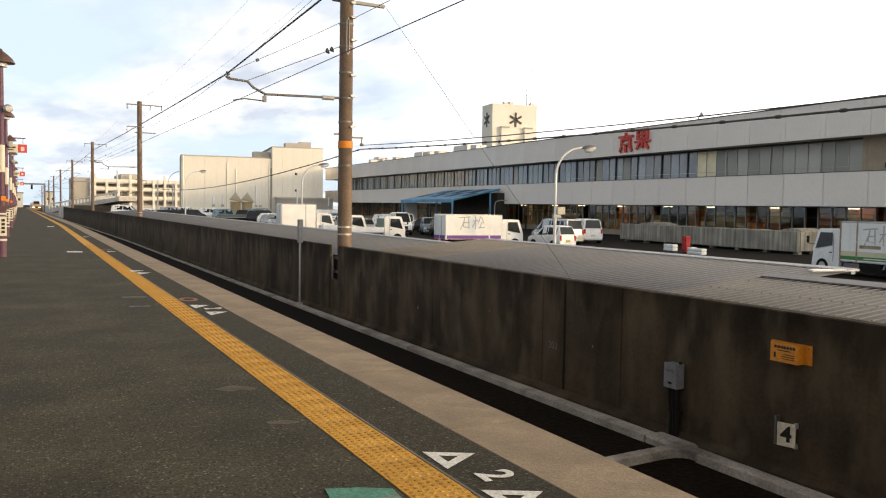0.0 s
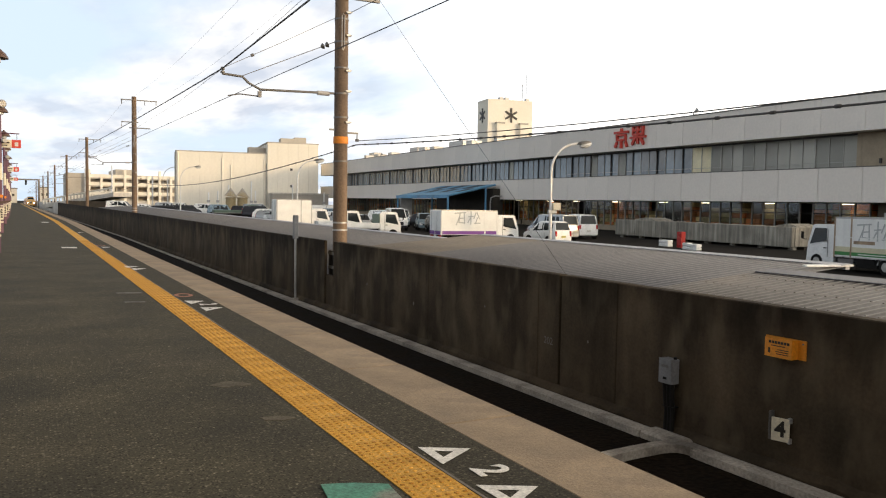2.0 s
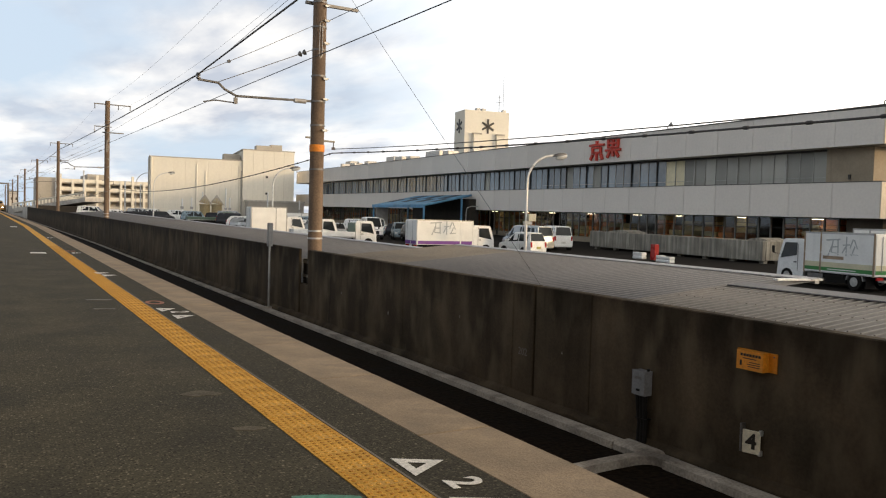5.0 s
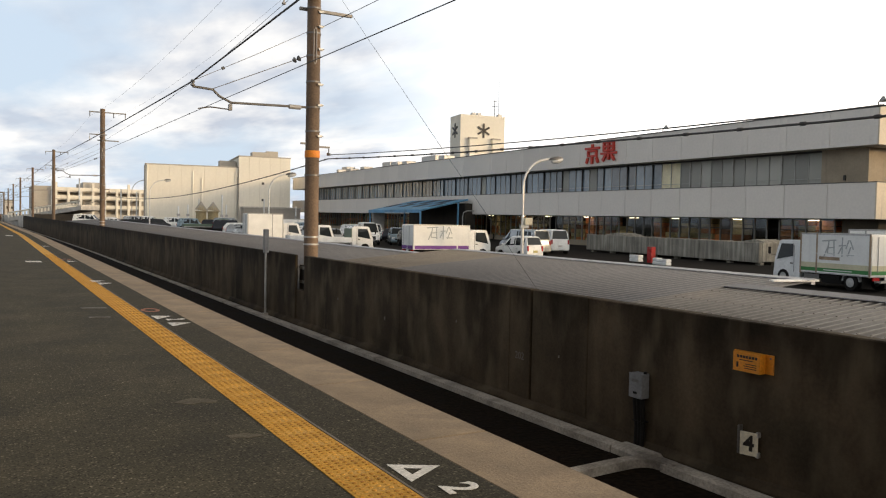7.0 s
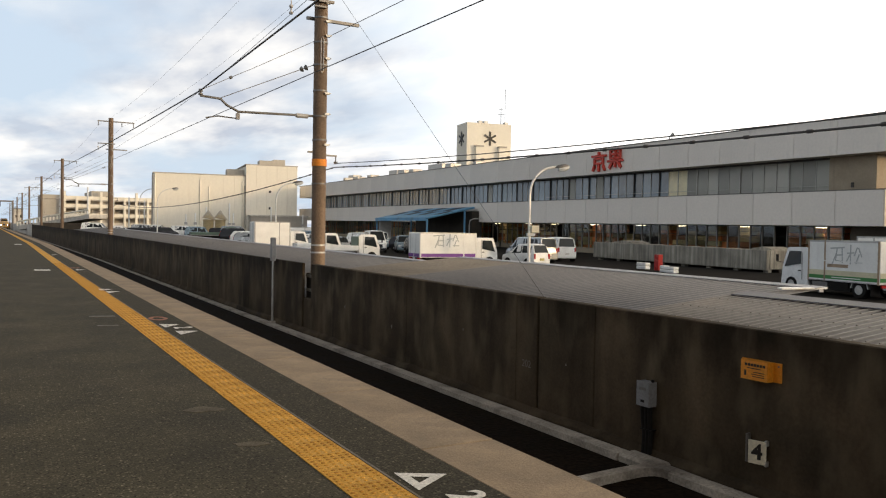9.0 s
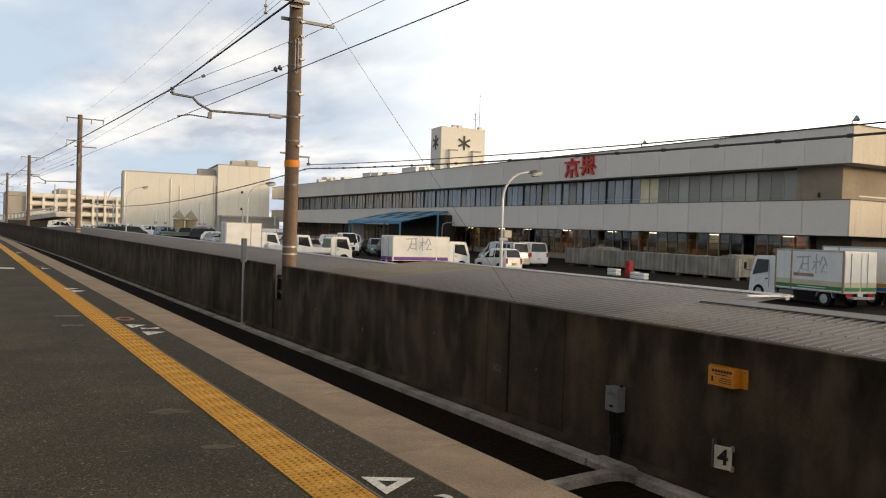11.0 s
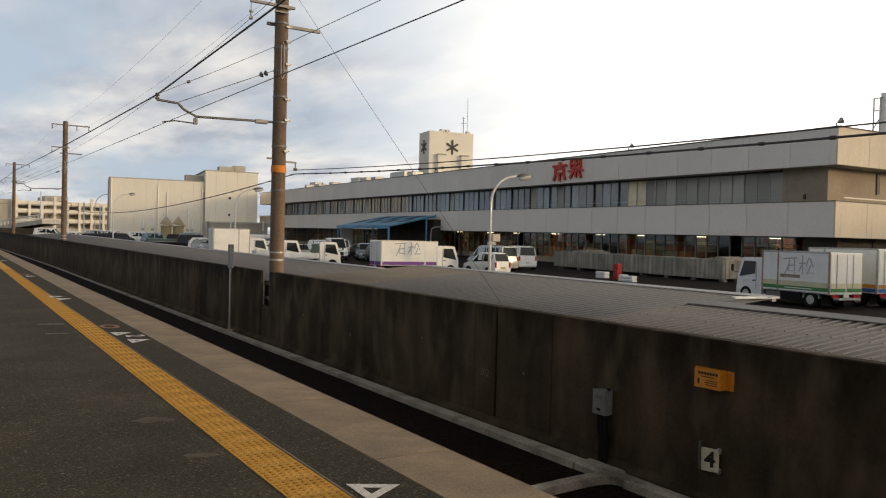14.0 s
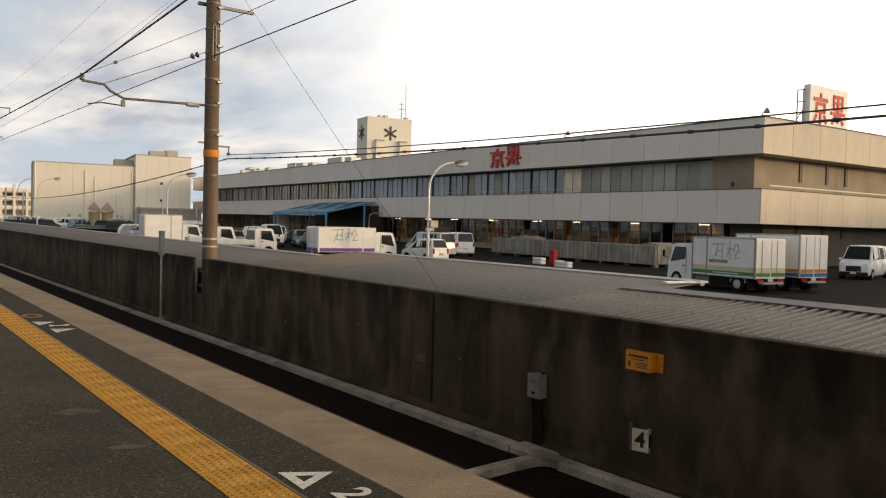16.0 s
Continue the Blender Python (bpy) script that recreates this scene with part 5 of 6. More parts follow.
def car(name, m, label, category, paint, L=3.9, W=1.7, H=1.55, belt=0.95, hood=0.75, rake=0.55, tail=0.25, nose_z=0.75, group="parked vehicles"):
    """A car or van, nose towards +x. hood: the length before the windscreen; rake, tail: how far the screens lean."""
    t = thing(name, m, label, category, group)
    r, f, b, hw = 0.31, L / 2, -L / 2, W / 2
    wh = (f - 0.72, b + 0.68)
    wr = hw * 0.80
    x1, x0 = f - hood, b + 0.06
    front, rear = x1 - rake, x0 + tail
    # stations from nose to tail: place, shoulder height, top height, half width, half width at the top
    st = [(f, nose_z - 0.22, nose_z - 0.20, hw * 0.72, hw * 0.6), (f - 0.05, nose_z - 0.10, nose_z - 0.07, hw * 0.88, hw * 0.75), (f - 0.20, nose_z - 0.01, nose_z + 0.03, hw * 0.97, hw * 0.84),
          ((f - 0.2 + x1) / 2, (nose_z + belt) / 2, (nose_z + belt) / 2 + 0.05, hw, hw * 0.88), (x1, belt, belt + 0.03, hw, hw * 0.90),
          (front, belt + 0.01, H - 0.03, hw, wr * 0.98), (front - 0.3, belt + 0.02, H, hw, wr), ((front + rear) / 2, belt + 0.03, H + 0.01, hw, wr),
          (rear + 0.2, belt + 0.04, H - 0.01, hw, wr * 0.99), (rear, belt + 0.04, H - 0.05, hw * 0.99, wr * 0.97), (x0, belt + 0.04, belt + 0.08, hw * 0.96, hw * 0.88), (b + 0.01, belt * 0.72, belt * 0.74, hw * 0.94, hw * 0.86)]
    bm = bmesh.new()
    rings = []
    for x, zs, zt, w, wt in st:
        low = 0.30 if x > f - 0.1 or x < b + 0.05 else 0.24
        half = [(w * 0.90, low), (w * 0.985, low + 0.13), (w, min(zs - 0.12, 0.62)), (w * 0.992, zs - 0.07), (w * 0.955, zs), (wt, max(zs + 0.012, zt - 0.06)), (wt * 0.86, zt), (wt * 0.4, zt + 0.015)]
        rings.append([bm.verts.new((x, y, z)) for y, z in half] + [bm.verts.new((x, -y, z)) for y, z in half[::-1]])
    n = len(rings[0])
    for a, c in zip(rings, rings[1:]):
        for i in range(n):
            bm.faces.new((a[i], a[(i + 1) % n], c[(i + 1) % n], c[i]))
    bm.faces.new(rings[0])
    bm.faces.new(rings[-1][::-1])
    part("body", bm, paint, t)
    # side glass follows the body between shoulder and roof
    def on_side(s, x, v):
        for (xa, sa, ta, wa, ra), (xb, sb, tb, wb, rb) in zip(st, st[1:]):
            if xb <= x <= xa:
                k = (xa - x) / (xa - xb)
                zs, zt, w, wt = sa + (sb - sa) * k, ta + (tb - ta) * k, wa + (wb - wa) * k, ra + (rb - ra) * k
                return Vector((x, s * (w * 0.955 + (wt - w * 0.955) * v), zs + (zt - 0.06 - zs) * v))
        return Vector((x, s * hw, belt))
    span = front - rear
    cuts = [(x1 - 0.30, front - 0.02, front - span * 0.36), (None, front - span * 0.40, front - span * 0.72), (None, front - span * 0.76, rear + 0.10)]
    for s in (-1, 1):
        for lead, xa, xb in cuts:
            bm = bmesh.new()
            lo_a = on_side(s, lead if lead else xa, 0.08)
            q = [lo_a, on_side(s, xb, 0.08), on_side(s, xb, 0.90), on_side(s, xa, 0.90)]
            if s < 0:
                q = [q[1], q[0], q[3], q[2]]
            quad_panel(bm, q, 0.0, 1.0, 0.0, 1.0, -0.014)
            part("side_window", bm, M_CGLASS, t)
    bm = bmesh.new()
    quad_panel(bm, ((x1 - 0.03, -hw * 0.86, belt + 0.05), (x1 - 0.03, hw * 0.86, belt + 0.05), (front, wr * 0.88, H - 0.03), (front, -wr * 0.88, H - 0.03)), 0.02, 0.98, 0.04, 0.94, 0.034)
    part("windscreen", bm, M_CGLASS, t)
    bm = bmesh.new()
    quad_panel(bm, ((x0, hw * 0.84, belt + 0.10), (x0, -hw * 0.84, belt + 0.10), (rear, -wr * 0.88, H - 0.05), (rear, wr * 0.88, H - 0.05)), 0.03, 0.97, 0.03, 0.94, 0.03)
    part("rear_window", bm, M_CGLASS, t)
    for y in (-1, 1):
        for x in wh:
            cy("wheel_arch", (x, y * (hw - 0.2), r), (x, y * (hw + 0.002), r), r + 0.05, M_BLACK, t, n=18)
            wheel(t, x, y * (hw - 0.085), r, 0.2, M_GALV)
        bm = bmesh.new()
        quad_panel(bm, ((f - 0.02, y * hw * 0.62 - 0.17, nose_z - 0.20), (f - 0.02, y * hw * 0.62 + 0.17, nose_z - 0.20), (f - 0.14, y * hw * 0.66 + 0.15, nose_z - 0.02), (f - 0.14, y * hw * 0.66 - 0.15, nose_z - 0.02)), 0, 1, 0, 1, 0.03)
        part("headlight", bm, M_LAMPW, t)
        bx("tail_light", (b - 0.012, y * hw * 0.83 - 0.07, belt - 0.30), (b + 0.09, y * hw * 0.83 + 0.07, belt + 0.05), M_LAMPR, t, bevel=0.02)
        bx("door_mirror", (x1 - 0.25, y * hw * 1.06 - 0.07, belt + 0.02), (x1 - 0.13, y * hw * 1.06 + 0.07, belt + 0.17), paint, t, bevel=0.02)
        bx("door_seam", ((front + rear) / 2 - 0.006, y * hw - 0.02, 0.42), ((front + rear) / 2 + 0.006, y * hw + 0.003, belt - 0.08), M_STEEL, t)
    bx("front_bumper", (f - 0.14, -W * 0.44, 0.26), (f + 0.03, W * 0.44, 0.46), M_DARKC if H > 1.9 else paint, t, bevel=0.03)
    bx("rear_bumper", (b - 0.03, -W * 0.45, 0.28), (b + 0.1, W * 0.45, 0.48), paint, t, bevel=0.03)
    bx("grille", (f - 0.08, -W * 0.24, 0.48), (f + 0.016, W * 0.24, nose_z - 0.13), M_DARKC, t, bevel=0.01)
    bx("plate", (b - 0.03, -0.17, 0.55), (b + 0.02, 0.17, 0.7), M_YELS if W < 1.6 else M_PAINT, t)
    bx("plate", (f + 0.02, -0.17, 0.33), (f + 0.036, 0.17, 0.47), M_PAINT, t)
    return t


def truck(m, label, stripes, L=4.9, W=1.75, Hbox=2.45, box_from=None, logo=True, cargo="box", paint=None, big_logo=1.0, lift=0.0, rail=None):
    """A cab-over lorry, nose towards +x."""
    paint = paint or M_WHITE
    t = thing("delivery_truck" if cargo == "box" else "flatbed_truck", m, label, "truck", "parked vehicles")
    f, b = L / 2, -L / 2
    c0 = f - 1.6
    x0, x1 = b, c0 - 0.06
    out = [(f, 0.45), (f - 0.05, 0.33)] + [(f - 0.62 + 0.38 * math.cos(math.pi * k / 6), 0.33 + 0.38 * math.sin(math.pi * k / 6)) for k in range(7)]
    out += [(c0, 0.33), (c0, 1.85 + lift), (c0 + 0.12, 1.96 + lift), (f - 0.42, 1.96 + lift), (f - 0.3, 1.9 + lift), (f - 0.03, 1.1 + lift)]
    bm = bmesh.new()
    prism(bm, out, -W * 0.47, W * 0.47)
    for v in bm.verts:
        if v.co.z > 1.2:
            v.co.y *= 0.95
    part("cab", bm, paint, t)
    w2 = W * 0.47
    for s in (-1, 1):
        q = [(c0 + 0.42, s * w2, 1.20 + lift), (f - 0.20, s * w2, 1.02 + lift), (f - 0.45, s * w2 * 0.955, 1.80 + lift), (c0 + 0.44, s * w2 * 0.955, 1.80 + lift)]
        if s > 0:
            q = [q[1], q[0], q[3], q[2]]
        bm = bmesh.new()
        quad_panel(bm, q, 0.0, 1.0, 0.02, 0.98, 0.015)
        part("side_window", bm, M_CGLASS, t)
        bx("door_seam", (c0 + 0.34, s * w2 - 0.004, 0.6), (c0 + 0.36, s * w2 + 0.004, 1.85), M_STEEL, t)
        bx("door_handle", (c0 + 0.42, s * w2 - 0.01, 0.98), (c0 + 0.58, s * w2 + 0.012, 1.03), M_BLACK, t)
        bx("headlight", (f - 0.1, s * 0.58 - 0.16, 0.55), (f + 0.012, s * 0.58 + 0.16, 0.75), M_LAMPW, t, bevel=0.02)
        bm = bmesh.new()
        tube(bm, [(f - 0.15, s * w2, 1.35), (f + 0.12, s * (w2 + 0.16), 1.38), (f + 0.12, s * (w2 + 0.16), 1.55)], 0.014)
        mr = part("mirror_arm", bm, M_BLACK, t)
        bx("mirror", (f + 0.08, s * (w2 + 0.16) - 0.07, 1.4), (f + 0.14, s * (w2 + 0.16) + 0.07, 1.72), M_BLACK, mr, bevel=0.015)
        wheel(t, f - 0.62, s * (W * 0.47 - 0.09), 0.36, 0.2, M_GALV)
        wheel(t, b + 1.0, s * (W * 0.47 - 0.12), 0.36, 0.3, M_GALV)
        bm = bmesh.new()
        prism(bm, [(b + 1.0 + 0.45 * math.cos(math.pi * k / 6), 0.42 + 0.4 * math.sin(math.pi * k / 6)) for k in range(7)] + [(b + 1.0 + 0.41 * math.cos(math.pi * k / 6), 0.42 + 0.36 * math.sin(math.pi * k / 6)) for k in range(6, -1, -1)], s * W * 0.47 - 0.15 if s > 0 else -W * 0.47 - 0.01, W * 0.47 + 0.01 if s > 0 else -W * 0.47 + 0.15)
        part("mudguard", bm, M_GALV if rail else M_BLACK, t)
        bx("tail_light", (b - 0.02, s * 0.62 - 0.17, 0.5), (b + 0.05, s * 0.62 + 0.17, 0.62), M_LAMPR, t)
        # guard blackened to read as the shaded gap under the cargo box
        bx("side_guard", (b + 1.6, s * W * 0.45 - 0.03, 0.42), (c0 - 0.15, s * W * 0.45 + 0.01, 0.62), M_BLACK, t)
        if rail:
            # brown door handle plate low on the box side
            bx("worn_patch", (c0 - 2.25, s * W / 2 - 0.004, 1.26), (c0 - 1.15, s * W / 2 + 0.009, 1.40), M_TANP, t, "rust-brown plate")
            bx("print_bar", (c0 - 2.9, s * W / 2 - 0.004, 0.80), (c0 - 1.4, s * W / 2 + 0.009, 0.835), M_BOXW, t)
            for z in (0.66, 1.52):
                bx("side_rail", (x0 + 0.06, s * W / 2 - 0.01, z), (x1 - 0.06, s * W / 2 + 0.016, z + 0.03), M_GALV if z < 1 else M_BOXW, t)
            bx("tool_box", (c0 - 1.1, s * W * 0.46 - 0.3, 0.3), (c0 - 0.25, s * W * 0.46 + 0.012, 0.6), M_STEEL, t, bevel=0.01)
    q = [(f - 0.02, -w2 * 0.98, 1.12 + lift), (f - 0.02, w2 * 0.98, 1.12 + lift), (f - 0.30, w2 * 0.93, 1.86 + lift), (f - 0.30, -w2 * 0.93, 1.86 + lift)]
    bm = bmesh.new()
    quad_panel(bm, q, 0.04, 0.96, 0.03, 0.95, 0.015)
    part("windscreen", bm, M_CGLASS, t)
    bx("front_bumper", (f - 0.08, -W * 0.46, 0.32), (f + 0.05, W * 0.46, 0.52), paint, t, bevel=0.03)
    bx("plate", (f + 0.045, -0.17, 0.36), (f + 0.056, 0.17, 0.48), M_PAINT, t)
    bx("chassis", (b + 0.1, -0.4, 0.36), (c0 + 0.2, 0.4, 0.72), M_BLACK, t)
    for s in (-1, 1):
        # black fill under the truck, standing in for the shade there
        bx("underfloor_box", (b + 1.5, s * W * 0.33 - 0.2, 0.24), (c0 - 1.2, s * W * 0.33 + 0.2, 0.66), M_BLACK, t, bevel=0.02)
        bx("mud_flap", (b + 0.42, s * W * 0.33 - 0.26, 0.14), (b + 0.46, s * W * 0.33 + 0.26, 0.66), M_BLACK, t)
        bx("cab_step", (c0 + 0.12, s * W * 0.44 - 0.06, 0.28), (c0 + 0.45, s * W * 0.44 + 0.02, 0.36), M_STEEL, t)
    if cargo == "box":
        bx("cargo_box", (x0, -W / 2, 0.64), (x1, W / 2, Hbox), M_BOXW, t, bevel=0.025)
        for s in (-1, 1):
            e = s * W / 2
            for x in (x0 + 0.04, x1 - 0.04, x1 - 0.95):
                bx("corner_post", (x - 0.04, e - 0.012, 0.62), (x + 0.04, e + 0.014, Hbox + 0.01), rail or (M_GALV if stripes[0][2] is not M_PURPLE else M_BOXW), t)
            bx("top_rail", (x0, e - 0.012, Hbox - 0.06), (x1, e + 0.012, Hbox + 0.015), M_GALV, t)
            for z0, z1, mt in stripes:
                bx("colour_stripe", (x0 + 0.08, e - 0.004, z0), (x1 - 0.08, e + 0.006, z1), mt, t)
            if logo:
                k = big_logo
                cxx = (x0 + x1) / 2 - 0.2
                for x, z, w, h, ln in ((-0.38, 0.42, 0.62, 0.05, -4), (-0.42, 0.15, 0.05, 0.5, 8), (-0.16, 0.1, 0.05, 0.55, -3), (-0.28, 0.12, 0.3, 0.045, -4), (-0.3, -0.14, 0.3, 0.045, 4), (-0.5, -0.02, 0.05, 0.5, 24),
                                       (0.2, 0.16, 0.05, 0.7, 0), (0.2, 0.22, 0.3, 0.045, -5), (0.1, 0.0, 0.05, 0.3, 30), (0.42, 0.28, 0.05, 0.34, 22), (0.6, 0.26, 0.05, 0.36, -24), (0.5, -0.02, 0.05, 0.36, 22), (0.55, -0.16, 0.34, 0.045, 0)):
                    bm = bmesh.new()
                    box(bm, (-w * k / 2, -0.005, -h * k / 2), (w * k / 2, 0.005, h * k / 2))
                    o = part("logo_stroke", bm, M_LOGO, t)
                    o.matrix_basis = pose(cxx - s * x * k, e + s * 0.003, (Hbox + 0.95) / 2 + z * k * 0.85, 0, -ln * s, 0)
        for y in (-W / 4, W / 4):
            bx("rear_door", (x0 - 0.03, y - W / 4 + 0.05, 0.70), (x0 - 0.004, y + W / 4 - 0.02, Hbox - 0.08), M_BOXW, t, bevel=0.008)
            cy("lock_bar", (x0 - 0.05, y + 0.12, 0.84), (x0 - 0.05, y + 0.12, Hbox - 0.1), 0.014, M_GALV, t, n=8)
            for z0, z1, mt in stripes:
                bx("colour_stripe", (x0 - 0.037, y - W / 4 + 0.06, z0), (x0 - 0.029, y + W / 4 - 0.03, z1), mt, t)
        bx("step_plate", (b - 0.22, -0.6, 0.42), (b + 0.1, 0.6, 0.5), M_GALV, t)
        bx("plate", (b - 0.03, -0.16, 0.52), (b - 0.01, 0.16, 0.66), M_PAINT, t)
    else:
        bx("bed_floor", (x0, -W / 2, 0.72), (x1, W / 2, 0.82), M_GALV, t)
        for s in (-1, 1):
            bx("bed_side", (x0, s * W / 2 - 0.03, 0.8), (x1, s * W / 2 + 0.03, 1.15), paint, t, bevel=0.01)
        bx("tail_board", (x0 - 0.03, -W / 2, 0.8), (x0 + 0.03, W / 2, 1.15), paint, t, bevel=0.01)
        bx("head_board", (x1 - 0.06, -W / 2, 0.8), (x1, W / 2, 1.8), M_GREENC, t, bevel=0.01)
    return t


def at(x, y, turn, dz=0.0):
    return pose(x, y, lot_z(y) + dz, 0, 0, turn)


GREEN = [(0.74, 0.90, M_GREENS), (0.90, 1.12, M_CREAMS)]
ORBL = [(0.70, 0.86, M_BLUES), (0.88, 1.04, M_ORS)]
PURP = [(0.68, 0.90, M_PURPLE)]
PLAIN = [(0.68, 0.72, M_BOXW)]
truck(at(32.6, 21.4, 80), "white delivery truck with green stripes and grey marks", GREEN, 5.4, 1.9, 2.42, lift=0.12, rail=M_TANP, big_logo=1.2)
truck(at(35.75, 21.1, 80), "white delivery truck with orange and blue stripes", ORBL, 5.4, 1.9, 2.62, big_logo=0.8, lift=0.12)
car("van", at(50.4, 23.0, 190), "white delivery van with a black grille and bumper", "van", M_WHITE, 4.7, 1.78, 2.05, 1.12, 0.5, 0.75, 0.12, 0.95)
truck(at(26.3, 44.9, -3), "white box truck with a purple stripe and grey marks", PURP, 5.8, 1.75, 2.25, big_logo=1.35)
car("minivan", at(30.8, 43.0, 95), "white compact minivan parked in the yard", "car", M_WHITE, 3.4, 1.5, 1.62, 0.95, 0.8, 0.75, 0.2, 0.85)
car("minivan", at(36.6, 50.3, 92), "silver minivan with dark rear glass", "car", M_SILVER, 4.7, 1.76, 1.95, 1.08, 0.7, 0.75, 0.15, 0.9)
car("minivan", at(40.7, 52.2, 74), "white minivan with a dark rear window", "car", M_WHITE, 4.4, 1.74, 1.95, 1.08, 0.7, 0.75, 0.15, 0.9)
car("hatchback", at(38.0, 59.0, -125), "pale blue hatchback parked in the yard", "car", M_BLUEC, 4.0, 1.70, 1.65, 0.98)
car("hatchback", at(35.9, 56.3, -125), "small red hatchback parked in the yard", "car", M_REDC, 3.6, 1.6, 1.5)
car("van", at(31.8, 69.5, -106), "white high-roofed van parked in the yard", "van", M_WHITE, 4.7, 1.75, 2.1, 1.1, 0.5, 0.75, 0.12, 0.95)
car("hatchback", at(34.6, 68.6, -112), "pale blue hatchback in a row of cars", "car", M_BLUEC, 4.0, 1.70, 1.65, 0.98)
car("hatchback", at(33.4, 63.8, -100), "small dark car behind the trucks", "car", M_DARKC, 3.4, 1.5, 1.55)
truck(at(22.0, 53.2, -6), "white flatbed truck with a low bed", PURP, 4.7, 1.7, 2.3, cargo="bed")
truck(at(21.4, 57.6, -6), "small white flatbed truck beside others", PURP, 3.5, 1.48, 2.3, cargo="bed")
car("minivan", at(28.0, 72.0, -30), "silver car behind the flatbed trucks", "car", M_SILVER, 4.0, 1.68, 1.6, 0.98)
car("minivan", at(31.2, 83.5, -30), "pale blue minivan in a row of cars", "car", M_BLUEC, 4.2, 1.7, 1.85, 1.02)
car("hatchback", at(29.0, 78.0, -30), "white hatchback in a row of cars", "car", M_WHITE, 4.0, 1.68, 1.55)
truck(at(21.25, 66.5, -4), "tall plain white box truck parked in the yard", PLAIN, 4.75, 1.9, 2.75, logo=False)
truck(at(31.0, 88.0, -4), "white cab-over truck behind the box truck", PLAIN, 5.2, 1.9, 2.2, logo=False)
car("hatchback", at(27.4, 98.5, -14), "white hatchback with dark windows", "car", M_WHITE, 4.4, 1.72, 1.5, 0.92, 0.9, 0.8, 0.4)
car("minivan", at(27.6, 104.5, -20), "black minivan parked in the yard", "car", M_DARKC, 4.4, 1.7, 1.8, 1.0)
truck(at(25.6, 109.0, -4), "dull green flatbed truck with a dark bed", PURP, 6.2, 1.9, 2.2, cargo="bed", paint=M_GREENC)
car("hatchback", at(22.6, 130.0, -12), "black estate car parked in the yard", "car", M_DARKC, 4.7, 1.75, 1.55)
car("hatchback", at(19.2, 128.0, -12), "dark saloon beside the estate car", "car", M_DARKC, 4.6, 1.75, 1.45)
car("minivan", at(26.4, 133.0, -20), "white minivan parked near the far fence", "car", M_WHITE, 4.3, 1.7, 1.8, 1.0)
car("minivan", at(21.5, 142.0, -15), "silver minivan parked near the far fence", "car", M_SILVER, 4.3, 1.7, 1.85, 1.0)
car("van", at(14.6, 150.0, -20), "white van parked near the far fence", "van", M_WHITE, 4.5, 1.7, 1.95, 1.08, 0.5, 0.75, 0.12, 0.92)
car("hatchback", at(18.4, 149.0, -20), "white hatchback beside the ramp", "car", M_WHITE, 4.0, 1.68, 1.5)
car("hatchback", at(29.6, 140.0, -20), "white hatchback in the far row", "car", M_WHITE, 4.0, 1.68, 1.5)
car("van", at(33.5, 128.0, -20), "silver van in the far row", "van", M_SILVER, 4.5, 1.7, 1.95, 1.08, 0.5, 0.75, 0.12, 0.92)
for kind, x, y, turn, paint, lab in (("hatchback", 24.5, 86.0, -20, M_SILVER, "silver hatchback among the parked trucks"), ("minivan", 34.0, 76.5, -50, M_WHITE, "white minivan in a row of cars"),
                                     ("hatchback", 37.5, 73.0, -55, M_DARKC, "black hatchback in a row of cars"), ("minivan", 33.0, 108.0, -25, M_SILVER, "silver minivan in the middle of the yard"),
                                     ("hatchback", 30.5, 116.0, -25, M_WHITE, "white hatchback in the middle of the yard"), ("minivan", 26.0, 120.0, -15, M_BLUEC, "pale blue minivan near the cowls"),
                                     ("hatchback", 17.0, 137.0, -15, M_WHITE, "white hatchback near the far fence"), ("minivan", 24.5, 147.0, -20, M_WHITE, "white minivan beside the masts"),
                                     ("hatchback", 34.5, 141.0, -20, M_DARKC, "dark hatchback below the cold store"), ("minivan", 37.0, 120.0, -30, M_WHITE, "white minivan below the cold store")):
    car(kind, at(x, y, turn), lab, "car", paint, 4.2, 1.7, 1.8 if kind == "minivan" else 1.5, 1.0)
car("hatchback", at(26.8, 66.5, -102), "silver hatchback behind the flatbed truck", "car", M_SILVER, 4.0, 1.68, 1.5)
car("hatchback", at(36.6, 78.5, -110), "pale blue hatchback facing the railway", "car", M_BLUEC, 4.0, 1.70, 1.52)
car("minivan", at(39.6, 84.5, -112), "white minivan facing the railway", "car", M_WHITE, 4.2, 1.7, 1.8, 1.0)
car("minivan", at(35.5, 96.0, -40), "white minivan near the canopy", "car", M_WHITE, 4.2, 1.7, 1.8, 1.0)

# unseen wall, added to keep the low sun off the yard's lower parts
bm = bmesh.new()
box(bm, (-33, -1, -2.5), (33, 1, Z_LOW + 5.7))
sun_block = part("wall_yard", bm, M_SIDEW)
sun_block.matrix_basis = pose(84.2, -0.1, B_AT.translation.z, 0, 0, 37.2)
tagged(sun_block, "plain brown unseen wall added to keep low sun off the yard", "wall", kind="structure")


